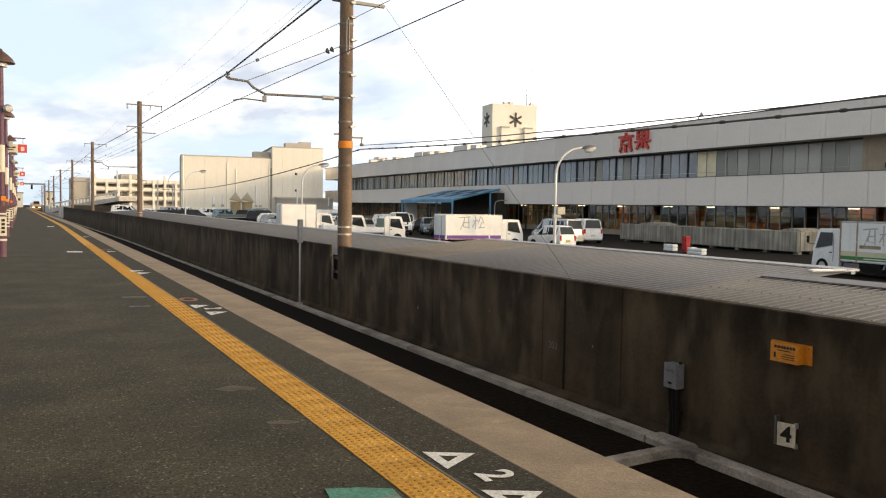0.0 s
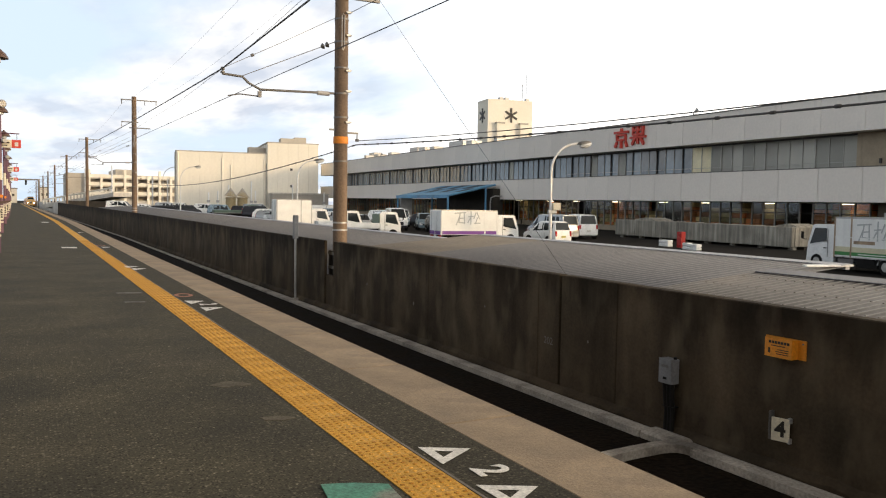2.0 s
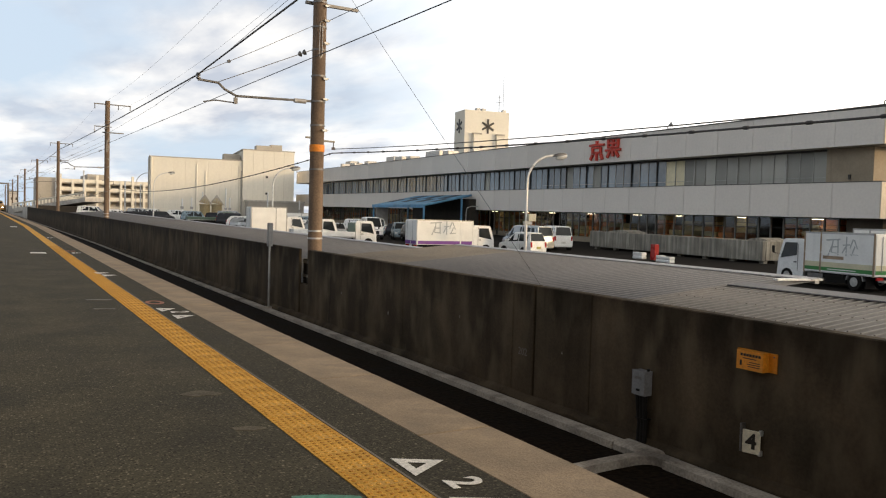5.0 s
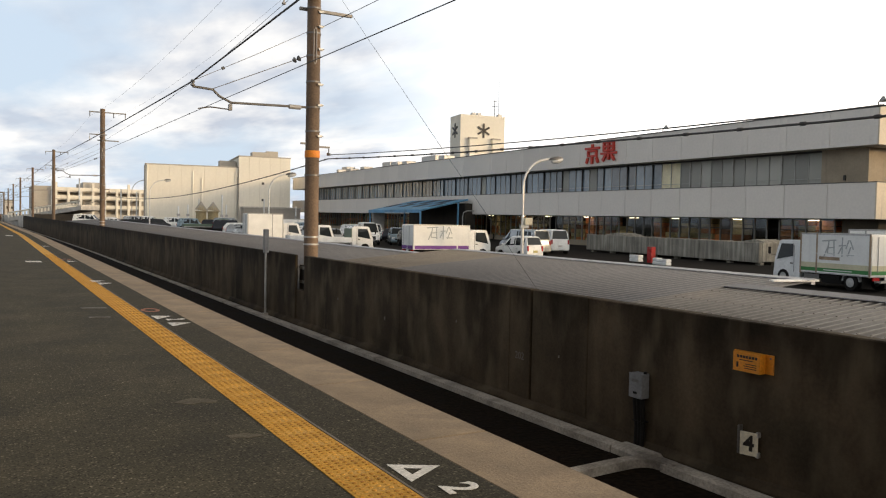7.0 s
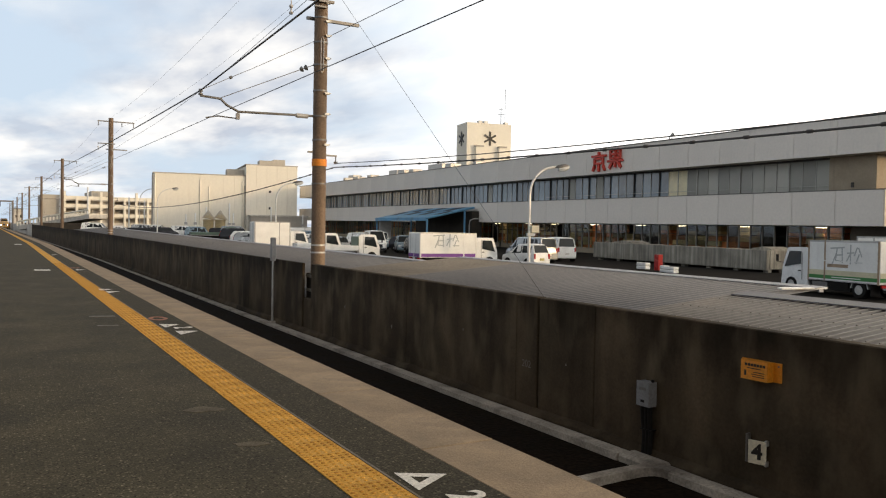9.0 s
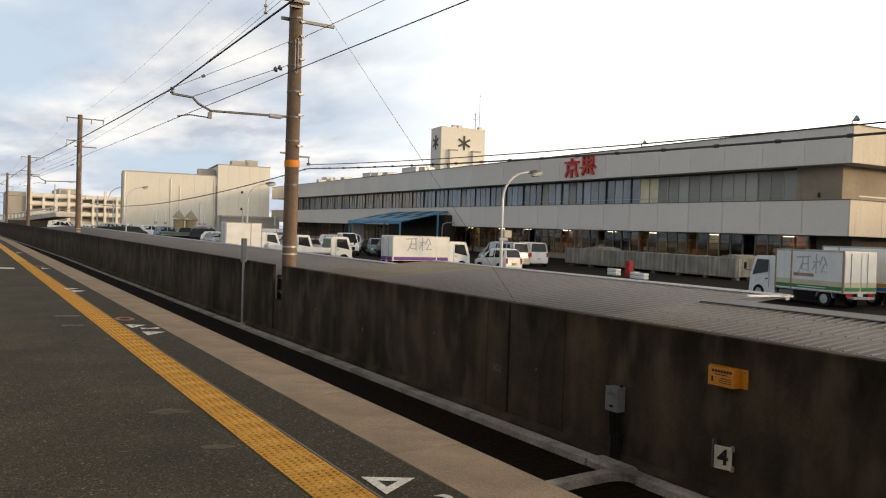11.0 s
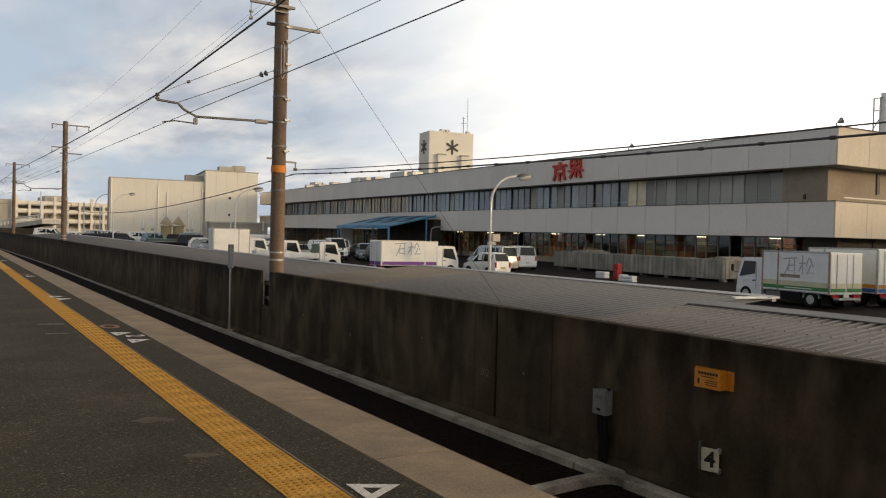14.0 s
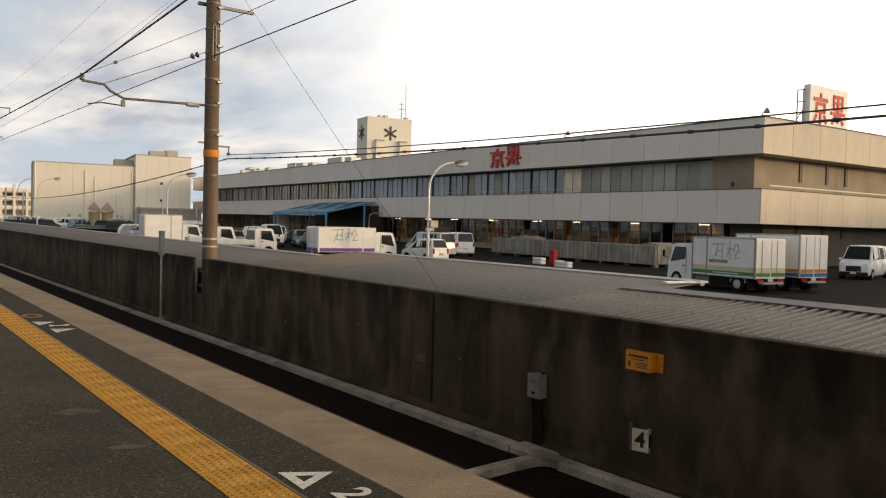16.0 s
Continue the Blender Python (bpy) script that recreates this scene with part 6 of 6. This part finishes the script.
# ---- distance ----
def clad_block(t, x0, x1, y0, y1, z0, z1, mat, bay):
    """A block clad in upright sheets, each a little apart from the next."""
    bx("core", (x0 + 0.1, y0 + 0.1, z0), (x1 - 0.1, y1, z1 - 0.1), mat, t)
    n = max(1, round((x1 - x0) / bay))
    w = (x1 - x0) / n
    bm = bmesh.new()
    box(bm, (0.015, -0.06, z0), (w - 0.015, 0.12, z1))
    me = mesh_of("cladding_sheet", bm, mat)
    for k in range(n):
        piece("cladding_sheet", me, t, pose(x0 + k * w, y0, 0))
    bx("roof_edge", (x0 - 0.1, y0 - 0.15, z1), (x1 + 0.1, y1, z1 + 0.2), M_BEIGE2, t)


def build_factory():
    t = thing("warehouse", pose(29.3, 170, 0.1, 0, 0, -8), "large windowless cream-clad cold store in two blocks", "building")
    clad_block(t, -1.75, 17.0, 0, 9, -1.5, 12.05, M_BEIGE, 2.4)
    clad_block(t, 17.0, 28.1, -0.6, 30, -1.5, 14.5, M_BEIGE, 2.2)
    # separate greyer sheet over the left face, its dimmer side put into the colour
    bx("side_face", (-1.87, 0.1, -1.5), (-1.75, 9, 12.0), M_BEIGE2, t)
    for x, z in ((-1.4, 12.05), (7.6, 10.9), (9.4, 9.5), (13.6, 6.0), (16.4, 10.9)):
        cy("downpipe", (x, -0.2, -1.5), (x, -0.2, z), 0.14, M_BEIGE, t, n=8)
    bx("rust_streak_pipe", (16.7, -0.3, -1.0), (16.95, -0.15, 10.0), M_DECK, t)
    for x, y, w, h, z in ((13.4, 3, 3.5, 1.5, 12.2), (20.5, 4, 3.6, 1.3, 14.7), (23.6, 4, 2.6, 1.6, 14.7)):
        bx("roof_unit", (x, y, z), (x + w, y + 3, z + h), M_BEIGE2, t, bevel=0.05)
    bx("annex", (17.6, -5.0, -1.5), (29.5, -0.8, 3.4), M_BEIGE2, t)
    bx("annex_roof", (17.4, -5.2, 3.4), (29.7, -0.7, 3.7), M_DECK, t)
    for z in (5.0, 8.6):
        bx("vent", (21.9, -0.75, z), (22.4, -0.64, z + 0.5), M_FRAME, t)
    for x in (4.2, 6.0, 8.1, 12.6, 13.4, 21.0, 27.6):
        g = thing("lamp_mast", t.matrix_basis @ pose(x, -9.5, -0.6), "slim pale mast standing before the cold store", "mast", "pale masts")
        cy("mast", (0, 0, -0.5), (0, 0, random.uniform(4.0, 6.6)), 0.14, M_WHITE, g, n=8)
        bx("box", (-0.3, -0.15, 2.0), (0.3, 0.15, 2.5), M_GALV, g)
    for k, x in enumerate((10.4, 13.1)):
        g = thing("vent_cowl", pose(34.5 + k * 2.1, 151 - k * 0.6, lot_z(151), 0, 0, -14), "tall beige ventilation cowl with a slanted fan hood", "vent", "twin vent cowls")
        bm = bmesh.new()
        lathe(bm, [(0.95, -0.3), (0.95, 2.7), (1.03, 2.75), (1.03, 2.9), (0.9, 3.0)], 20)
        part("drum", bm, M_OCHRE, g)
        bm = bmesh.new()
        apex = bm.verts.new((0.0, 0.1, 4.75))
        rim = [bm.verts.new((0.1 + 1.2 * math.cos(a), 1.1 * math.sin(a), 3.1 - 0.22 * math.cos(a))) for a in (math.pi * i / 9 for i in range(18))]
        for i in range(18):
            bm.faces.new((rim[i], rim[(i + 1) % 18], apex))
        bm.faces.new(rim[::-1])
        part("hood", bm, M_OCHRE, g)
        for j in range(9):
            a = -math.pi / 2 + (j - 4) * 0.36
            bm = bmesh.new()
            tube(bm, [(0.0, 0.1, 4.77), (0.1 + 1.23 * math.cos(a), 1.13 * math.sin(a), 3.1 - 0.22 * math.cos(a))], 0.06, 5)
            part("rib", bm, M_BEIGE2, g)
    bx("tank", (-2.4, -1.2, 0), (2.4, 1.2, 2.2), M_BEIGE2, thing("storage_tank", pose(45.0, 149, lot_z(149)), "long grey box tank beside the cowls", "tank"), bevel=0.1)


def build_parking():
    t = thing("parking_deck", pose(0, 0, 0), "far multi-level concrete parking deck with open storeys", "building")
    y0, y1 = 260, 285
    for z in (0.6, 3.4, 6.2, 8.6):
        bx("deck_slab", (16, y0 + 0.6, z - 0.35), (44, y1, z), M_DECK, t)
        bx("parapet", (16, y0, z), (44, y0 + 0.3, z + 1.05), M_BEIGE if z > 3 else M_DECK, t)
    for k in range(9):
        x = 16.5 + k * 3.4
        bx("column", (x, y0 - 0.3, -1.5), (x + 0.7, y0 + 0.6, 9.6 + (k % 3 == 0) * 1.5), M_BEIGE, t)
    bx("stair_tower", (24.5, y0 + 2, -1.5), (29.5, y1, 11.4), M_BEIGE2, t)
    bx("stair_tower", (10.5, y0 + 2, -1.5), (17.5, y1 - 5, 9.9), M_BEIGE2, t)
    bx("back_wall", (16, y0 + 5.0, -1.5), (44, y0 + 5.4, 8.4), M_BEIGE2, t)
    # ramp bridge with a balustrade
    r = thing("ramp_bridge", pose(0, 0, 0), "pale concrete ramp bridge with a baluster parapet", "bridge")
    bm = bmesh.new()
    a, b = Vector((3.0, 178, 0.6)), Vector((14.5, 160, 3.1))
    d = (b - a)
    n = Vector((-d.y, d.x, 0)).normalized() * 4
    vs = []
    for p in (a, b):
        for q in (p, p - n * -1):
            vs += [bm.verts.new(q), bm.verts.new(q + Vector((0, 0, -0.8)))]
    for f in ((0, 4, 6, 2), (1, 3, 7, 5), (0, 1, 5, 4), (2, 6, 7, 3), (0, 2, 3, 1), (4, 5, 7, 6)):
        bm.faces.new([vs[i] for i in f])
    part("deck", bm, M_DECK, r)
    for k in range(22):
        p = a.lerp(b, k / 21)
        bx("baluster", (p.x - 0.14, p.y - 0.14, p.z), (p.x + 0.14, p.y + 0.14, p.z + 0.8), M_BEIGE, r)
    bm = bmesh.new()
    tube(bm, [a + Vector((0, 0, 0.9)), b + Vector((0, 0, 0.9))], 0.17, 4)
    part("hand_rail", bm, M_BEIGE, r)
    # dark block stands in for the shaded opening under the ramp
    bx("abutment", (7.0, 163, -1.3), (15, 168, 1.4), M_DARK, r)
    for x, y, h in ((11.5, 190, 9), (16.5, 185, 9.5), (21.0, 180, 8.5), (24.5, 182, 7.5), (28.0, 184, 7.0), (30.5, 176, 6.5)):
        g = thing("lamp_mast", pose(x, y, lot_z(y)), "slim pale mast in the distance", "mast", "pale masts")
        cy("mast", (0, 0, -0.5), (0, 0, h), 0.16, M_WHITE, g, n=8)
    for x0, x1, y, h in ((-40, -22, 300, 7), (-20, -10, 330, 9), (48, 70, 330, 12), (-60, -45, 260, 8), (-9, -4, 420, 8), (5.5, 9.5, 430, 9)):
        g = thing("far_house", pose((x0 + x1) / 2, y, -1.3), "plain pale building far along the railway", "house", "far houses")
        w = (x1 - x0) / 2
        bx("wall", (-w, 0, 0), (w, 10, h), M_DECK, g)
        bx("roof", (-w - 0.3, -0.3, h), (w + 0.3, 10.3, h + 0.4), M_CAP, g)
        for k in range(int(w)):
            bx("window", (-w + 1 + k * 2, -0.05, h * 0.55), (-w + 2 + k * 2, 0.05, h * 0.55 + 1.2), M_FRAME, g)


def build_tower():
    t = thing("tower", YARD @ pose(95, 156, -1.0, 0, 0, -9), "cream concrete tower block with dark star emblems", "tower")
    bx("shaft", (0, 0, 0), (11.4, 6.4, 27.3), M_BEIGE, t)
    bx("roof_edge", (-0.03, -0.03, 27.3), (11.43, 6.43, 27.7), M_BEIGE, t)
    for x in (2.9, 8.9):
        bx("flue", (x - 0.9, -0.9, 0), (x + 0.9, -0.02, 22.0), M_BEIGE, t)
        bx("flue_cap", (x - 1.05, -1.05, 22.0), (x + 1.05, 0.0, 22.35), M_BEIGE2, t)
    for k in range(3):
        bm = bmesh.new()
        box(bm, (-1.7, -0.16, -0.22), (1.7, 0, 0.22))
        o = part("emblem_bar", bm, M_FRAME, t)
        o.matrix_basis = pose(5.9, -0.02, 24.1, 0, 30 + 60 * k, 0)
        bm = bmesh.new()
        box(bm, (-0.16, -1.7, -0.22), (0, 1.7, 0.22))
        o = part("emblem_bar", bm, M_FRAME, t)
        o.matrix_basis = pose(-0.02, 3.2, 24.1, 30 + 60 * k, 0, 0)
    for x in (3.4, 4.8, 10.2):
        bx("roof_unit", (x, 1, 27.7), (x + 0.9, 2.2, 28.4), M_GALV, t)
    for z in (4.0, 14.0, 18.0):
        bx("window", (1.6, -0.06, z), (2.4, 0.06, z + 1.1), M_FRAME, t)
    bm = bmesh.new()
    cyl(bm, (9.6, 2, 27.6), (9.6, 2, 32.0), 0.09, 0.06, 6)
    for z, w in ((31.5, 0.5), (30.3, 0.75)):
        tube(bm, [(9.6 - w, 2, z), (9.6 + w, 2, z + 0.1)], 0.05, 4)
    g = thing("aerial", t.matrix_basis, "thin roof aerial with two cross bars", "aerial")
    part("mast", bm, M_STEEL, g)
    g = thing("aerial", t.matrix_basis, "thin tall lightning rod on the tower", "aerial")
    cy("mast", (10.9, 2.5, 27.6), (10.9, 2.5, 36.6), 0.05, M_STEEL, g, n=6)


# ---- posts on the platform ----
def platform_post(x, y, near):
    t = thing("platform_lamp_post", pose(x, y, 0), "maroon platform lamp post with a brown bell shade and plates", "lamp post", "platform lamp posts")
    cy("shaft", (0, 0, 0), (0, 0, 5.0), 0.075, M_MAROON, t, r1=0.065, n=14)
    cy("sleeve", (0, 0, 0), (0, 0, 0.42), 0.095, M_MAROON, t, n=14)
    cy("collar", (0, 0, 0.42), (0, 0, 0.47), 0.105, M_CREAMP, t, n=14)
    cy("lower_tube", (0, 0, 0.47), (0, 0, 1.55), 0.085, M_MAROON, t, n=14)
    cy("collar", (0, 0, 1.1), (0, 0, 1.14), 0.10, M_CREAMP, t, n=14)
    bx("name_plate", (-0.07, -0.125, 0.55), (0.10, -0.105, 1.05), M_CREAMP, t, "cream plate with dark printed bars")
    for k in range(4):
        bx("print_bar", (-0.02, -0.130, 0.62 + k * 0.1), (0.06, -0.124, 0.69 + k * 0.1), M_INK, t)
    if near:
        bx("orange_plate", (-0.02, -0.14, 1.46), (0.09, -0.11, 1.58), M_ORANGE, t)
    cy("cream_tube", (0, 0, 2.2), (0, 0, 2.9), 0.08, M_CREAMP, t, n=14)
    bx("dark_plate", (-0.08, -0.13, 1.2), (0.1, -0.11, 1.32), M_BRONZE, t)
    bm = bmesh.new()
    lathe(bm, [(0.34, 0.0), (0.33, 0.03), (0.27, 0.13), (0.17, 0.22), (0.07, 0.30), (0.03, 0.36)], 18)
    o = part("shade", bm, M_BRONZE, t)
    o.matrix_basis = pose(0.0, 0, 5.0)
    cy("lamp_glass", (0, 0, 4.9), (0, 0, 5.02), 0.16, M_LAMPW, t, n=14)
    if near:
        bm = bmesh.new()
        lathe(bm, [(0.06, 0.0), (0.10, 0.05), (0.11, 0.15), (0.08, 0.2)], 16)
        o = part("loudspeaker", bm, M_GALV, t)
        o.matrix_basis = pose(0.12, -0.05, 3.85, 100, 0, 20)


def hanging_sign(x, y, z):
    t = thing("platform_sign", pose(x, y, z), "cream hanging sign with a red square panel", "sign", "platform signs")
    bx("board", (-0.5, -0.05, 0), (0.16, 0.05, 0.34), M_CREAMP, t, bevel=0.01)
    bx("red_panel", (0.16, -0.05, 0), (0.5, 0.05, 0.34), M_REDS, t, bevel=0.01)
    bx("print_bar", (-0.4, -0.056, 0.18), (0.08, -0.049, 0.24), M_INK, t)
    bx("print_bar", (-0.4, -0.056, 0.08), (0.0, -0.049, 0.12), M_INK, t)
    bx("print_bar", (0.27, -0.056, 0.07), (0.40, -0.049, 0.24), M_PAINT, t)
    for xx in (-0.35, 0.35):
        cy("hanger", (xx, 0, 0.34), (xx, 0, 0.60), 0.012, M_STEEL, t, n=6)
    cy("arm", (-0.9, 0, 0.60), (0.45, 0, 0.60), 0.025, M_MAROON, t, n=8)


def build_posts():
    for k, (x, y) in enumerate(((-0.80, 23.4), (-1.05, 37.5), (-1.2, 51.5), (-1.35, 65.5), (-1.5, 79.5), (-1.7, 94), (-1.9, 108), (-2.1, 122), (-2.4, 142), (-2.7, 165), (-3.0, 190))):
        platform_post(x, y, k < 3)
    for x, y, z in ((-0.78, 37.6, 3.55), (-1.06, 65.6, 3.45), (-1.36, 94.1, 3.4)):
        hanging_sign(x, y, z)
    # signal gantry far along the line
    t = thing("signal_gantry", pose(-1.0, 245, -1.0), "dark steel signal gantry across the line", "gantry")
    for x in (-8, 3.9):
        cy("leg", (x, 0, 0), (x, 0, 8.2), 0.15, M_STEEL, t, n=8)
    bx("beam", (-8, -0.25, 7.9), (3.9, 0.25, 8.3), M_STEEL, t)
    bx("signal_head", (0.6, -0.4, 6.6), (1.1, 0, 7.9), M_BLACK, t)


# ---- train ----
def build_train():
    def section(hw, floor, waist, eave, roof):
        pts = [(-hw, floor), (-hw, waist), (-hw * 0.97, eave)]
        for k in range(1, 8):
            a = math.pi * (1 - k / 8)
            pts.append((hw * 0.97 * math.cos(a), eave + (roof - eave) * math.sin(a)))
        return pts + [(hw * 0.97, eave), (hw, waist), (hw, floor)]

    y0 = 300.0
    x0 = TRACK_X + bend(y0) + 0.0
    t = thing("express_train", pose(x0, y0, -1.04, 0, 0, 0.7), "cream and crimson express train with lit headlights", "train")
    bm = bmesh.new()
    rings = []
    for y, hw, top, eave in ((0.0, 1.15, 2.35, 2.1), (0.12, 1.36, 2.6, 2.2), (0.7, 1.44, 2.7, 2.3), (2.2, 1.45, 2.75, 2.4), (4.4, 1.45, 3.45, 2.6), (20.5, 1.45, 3.45, 2.6)):
        rings.append([bm.verts.new((x, y, z)) for x, z in section(hw, 0.55 if y > 0.1 else 0.7, 1.6, eave, top)])
    n = len(rings[0])
    for a, b in zip(rings, rings[1:]):
        for i in range(n):
            bm.faces.new((a[i], a[(i + 1) % n], b[(i + 1) % n], b[i]))
    bm.faces.new(rings[0][::-1])
    bm.faces.new(rings[-1])
    part("front_car_body", bm, M_TRAINC, t)
    bm = bmesh.new()
    lo = [(-1.05, 0.85, 2.45), (1.05, 0.85, 2.45), (1.3, 4.0, 2.5), (-1.3, 4.0, 2.5)]
    hi = [(-0.78, 1.35, 3.45), (0.78, 1.35, 3.45), (1.0, 4.0, 3.6), (-1.0, 4.0, 3.6)]
    a, c = [bm.verts.new(p) for p in lo], [bm.verts.new(p) for p in hi]
    bm.faces.new(c)
    bm.faces.new(a[::-1])
    for i in range(4):
        bm.faces.new((a[i], a[(i + 1) % 4], c[(i + 1) % 4], c[i]))
    cab = part("cab", bm, M_TRAINC, t)
    for k, q in enumerate(((lo[0], lo[1], hi[1], hi[0]), (lo[1], lo[2], hi[2], hi[1]), (lo[3], lo[0], hi[0], hi[3]))):
        bm = bmesh.new()
        quad_panel(bm, q, 0.04, 0.96 if k == 0 else 0.8, 0.14, 0.86, 0.02)
        part("cab_window", bm, M_CGLASS, cab)
    bx("cab_roof", (-0.85, 1.25, 3.44), (0.85, 4.6, 3.62), M_TRAINK, t, bevel=0.04)
    for s in (-1, 1):
        bx("red_panel", (s * 1.0 - 0.38, -0.02, 1.02), (s * 1.0 + 0.36, 0.35, 1.62), M_TRAINR, t, bevel=0.03)
        cy("headlight", (s * 0.92, -0.06, 1.45), (s * 0.92, 0.1, 1.45), 0.15, M_HEAD, t, n=16)
        cy("tail_lamp", (s * 0.92, -0.05, 1.15), (s * 0.92, 0.1, 1.15), 0.11, M_DARKC, t, n=16)
        for z in (1.12, 1.28, 1.46):
            bx("cream_line", (s * 1.2 - 0.16, -0.035, z), (s * 1.2 + 0.15, -0.018, z + 0.02), M_TRAINC, t)
        cy("round_cover", (s * 0.9, -0.02, 1.9), (s * 0.9, 0.1, 1.9), 0.14, M_TRAINC, t, n=16)
        bx("marker_bar", (s * 0.82 - 0.2, -0.03, 2.28), (s * 0.82 + 0.2, 0.1, 2.34), M_GALV, t)
        bx("red_band", (s * 1.452 - 0.006, 3.5, 1.55), (s * 1.452 + 0.006, 20.4, 2.25), M_TRAINR, t)
    bx("head_board", (-0.33, -0.05, 1.32), (0.33, 0.1, 1.86), M_DARKC, t, "dark head board with pale printed bars", bevel=0.02)
    bx("print_bar", (-0.2, -0.056, 1.68), (0.2, -0.049, 1.76), M_PAINT, t)
    bm = bmesh.new()
    prism(bm, [(-0.36, 2.2), (0.36, 2.2), (0.0, 1.95)], -0.06, 0.1)
    part("chevron", bm, M_GALV, t)
    bx("coupler", (-0.25, -0.35, 0.35), (0.25, 0.6, 0.72), M_BLACK, t, bevel=0.04)
    bx("skirt", (-1.25, 0.15, 0.2), (1.25, 1.5, 0.62), M_BLACK, t, bevel=0.04)
    for k in range(3):
        yb = 21.0 * k
        for yy in (3.2, 17.2):
            bx("bogie", (-1.1, yb + yy - 1.3, 0.05), (1.1, yb + yy + 1.3, 0.6), M_BLACK, t, bevel=0.05)
        if k:
            bm = bmesh.new()
            sec = section(1.45, 0.55, 1.6, 2.6, 3.45)
            prism(bm, sec, yb + 0.2, yb + 20.6)
            part("car_body", bm, M_TRAINC, t)
            for s in (-1, 1):
                bx("red_band", (s * 1.452 - 0.006, yb + 0.4, 1.55), (s * 1.452 + 0.006, yb + 20.4, 2.25), M_TRAINR, t)


build_factory()
build_parking()
build_tower()
build_posts()
build_train()


# ---- small pieces of the platform ----
def platform_pieces(p):
    # tactile tiles with raised dots
    bm = bmesh.new()
    box(bm, (-0.1485, -0.1485, -0.03), (0.1485, 0.1485, 0.004))
    for i in range(6):
        for j in range(6):
            x, y = (i - 2.5) * 0.048, (j - 2.5) * 0.048
            lo = [bm.verts.new((x + 0.015 * math.cos(a), y + 0.015 * math.sin(a), 0.004)) for a in (k * math.pi / 3 for k in range(6))]
            hi = [bm.verts.new((x + 0.010 * math.cos(a), y + 0.010 * math.sin(a), 0.0075)) for a in (k * math.pi / 3 for k in range(6))]
            for k in range(6):
                bm.faces.new((lo[k], lo[(k + 1) % 6], hi[(k + 1) % 6], hi[k])).material_index = 1
            bm.faces.new(hi).material_index = 1
    near = mesh_of("tactile_tile", bm, M_YELLOW)
    near.materials.append(M_YDOT)
    bm = bmesh.new()
    box(bm, (-0.1485, -0.1485, -0.03), (0.1485, 0.1485, 0.007))
    plain = mesh_of("tactile_tile_far", bm, M_YELLOW)
    for i in range(300):
        y = 0.3 + i * 0.3
        piece("tactile_tile", near if y < 30 else plain, p, pose(1.62 + bend(y), y, random.uniform(-0.0015, 0.0015), 0, 0, random.uniform(-0.3, 0.3)))
    strip("tactile_strip", 1.472, 1.768, -0.03, 0.007, M_YELLOW, [-30, -15, 0.14], p)
    strip("tactile_strip", 1.472, 1.768, -0.03, 0.007, M_YELLOW, [90.16, 105, 120, 140, 160, 190, 220, 260, 300, 360], p)
    # edge stones
    bm = bmesh.new()
    box(bm, (-0.27, -0.8945, -0.2), (0.27, 0.8945, 0.006))
    stone = mesh_of("edge_stone", bm, M_COPING, 0.006)
    for i in range(70):
        y = 4.465 - 0.9 - 1.8 * 6 + i * 1.8
        piece("edge_stone", stone, p, pose(EDGE_X - 0.27 + bend(y), y, random.uniform(-0.002, 0.002), 0, 0, 0.7 if y > 60 else 0))
    strip("edge_run", EDGE_X - 0.54, EDGE_X, -0.2, 0.006, M_COPING, [117.1, 140, 160, 190, 220, 260, 300, 360, 420], p)
    strip("edge_run", EDGE_X - 0.54, EDGE_X, -0.2, 0.006, M_COPING, [-30, -20, -8.2], p)


platform_pieces(PLATFORM)
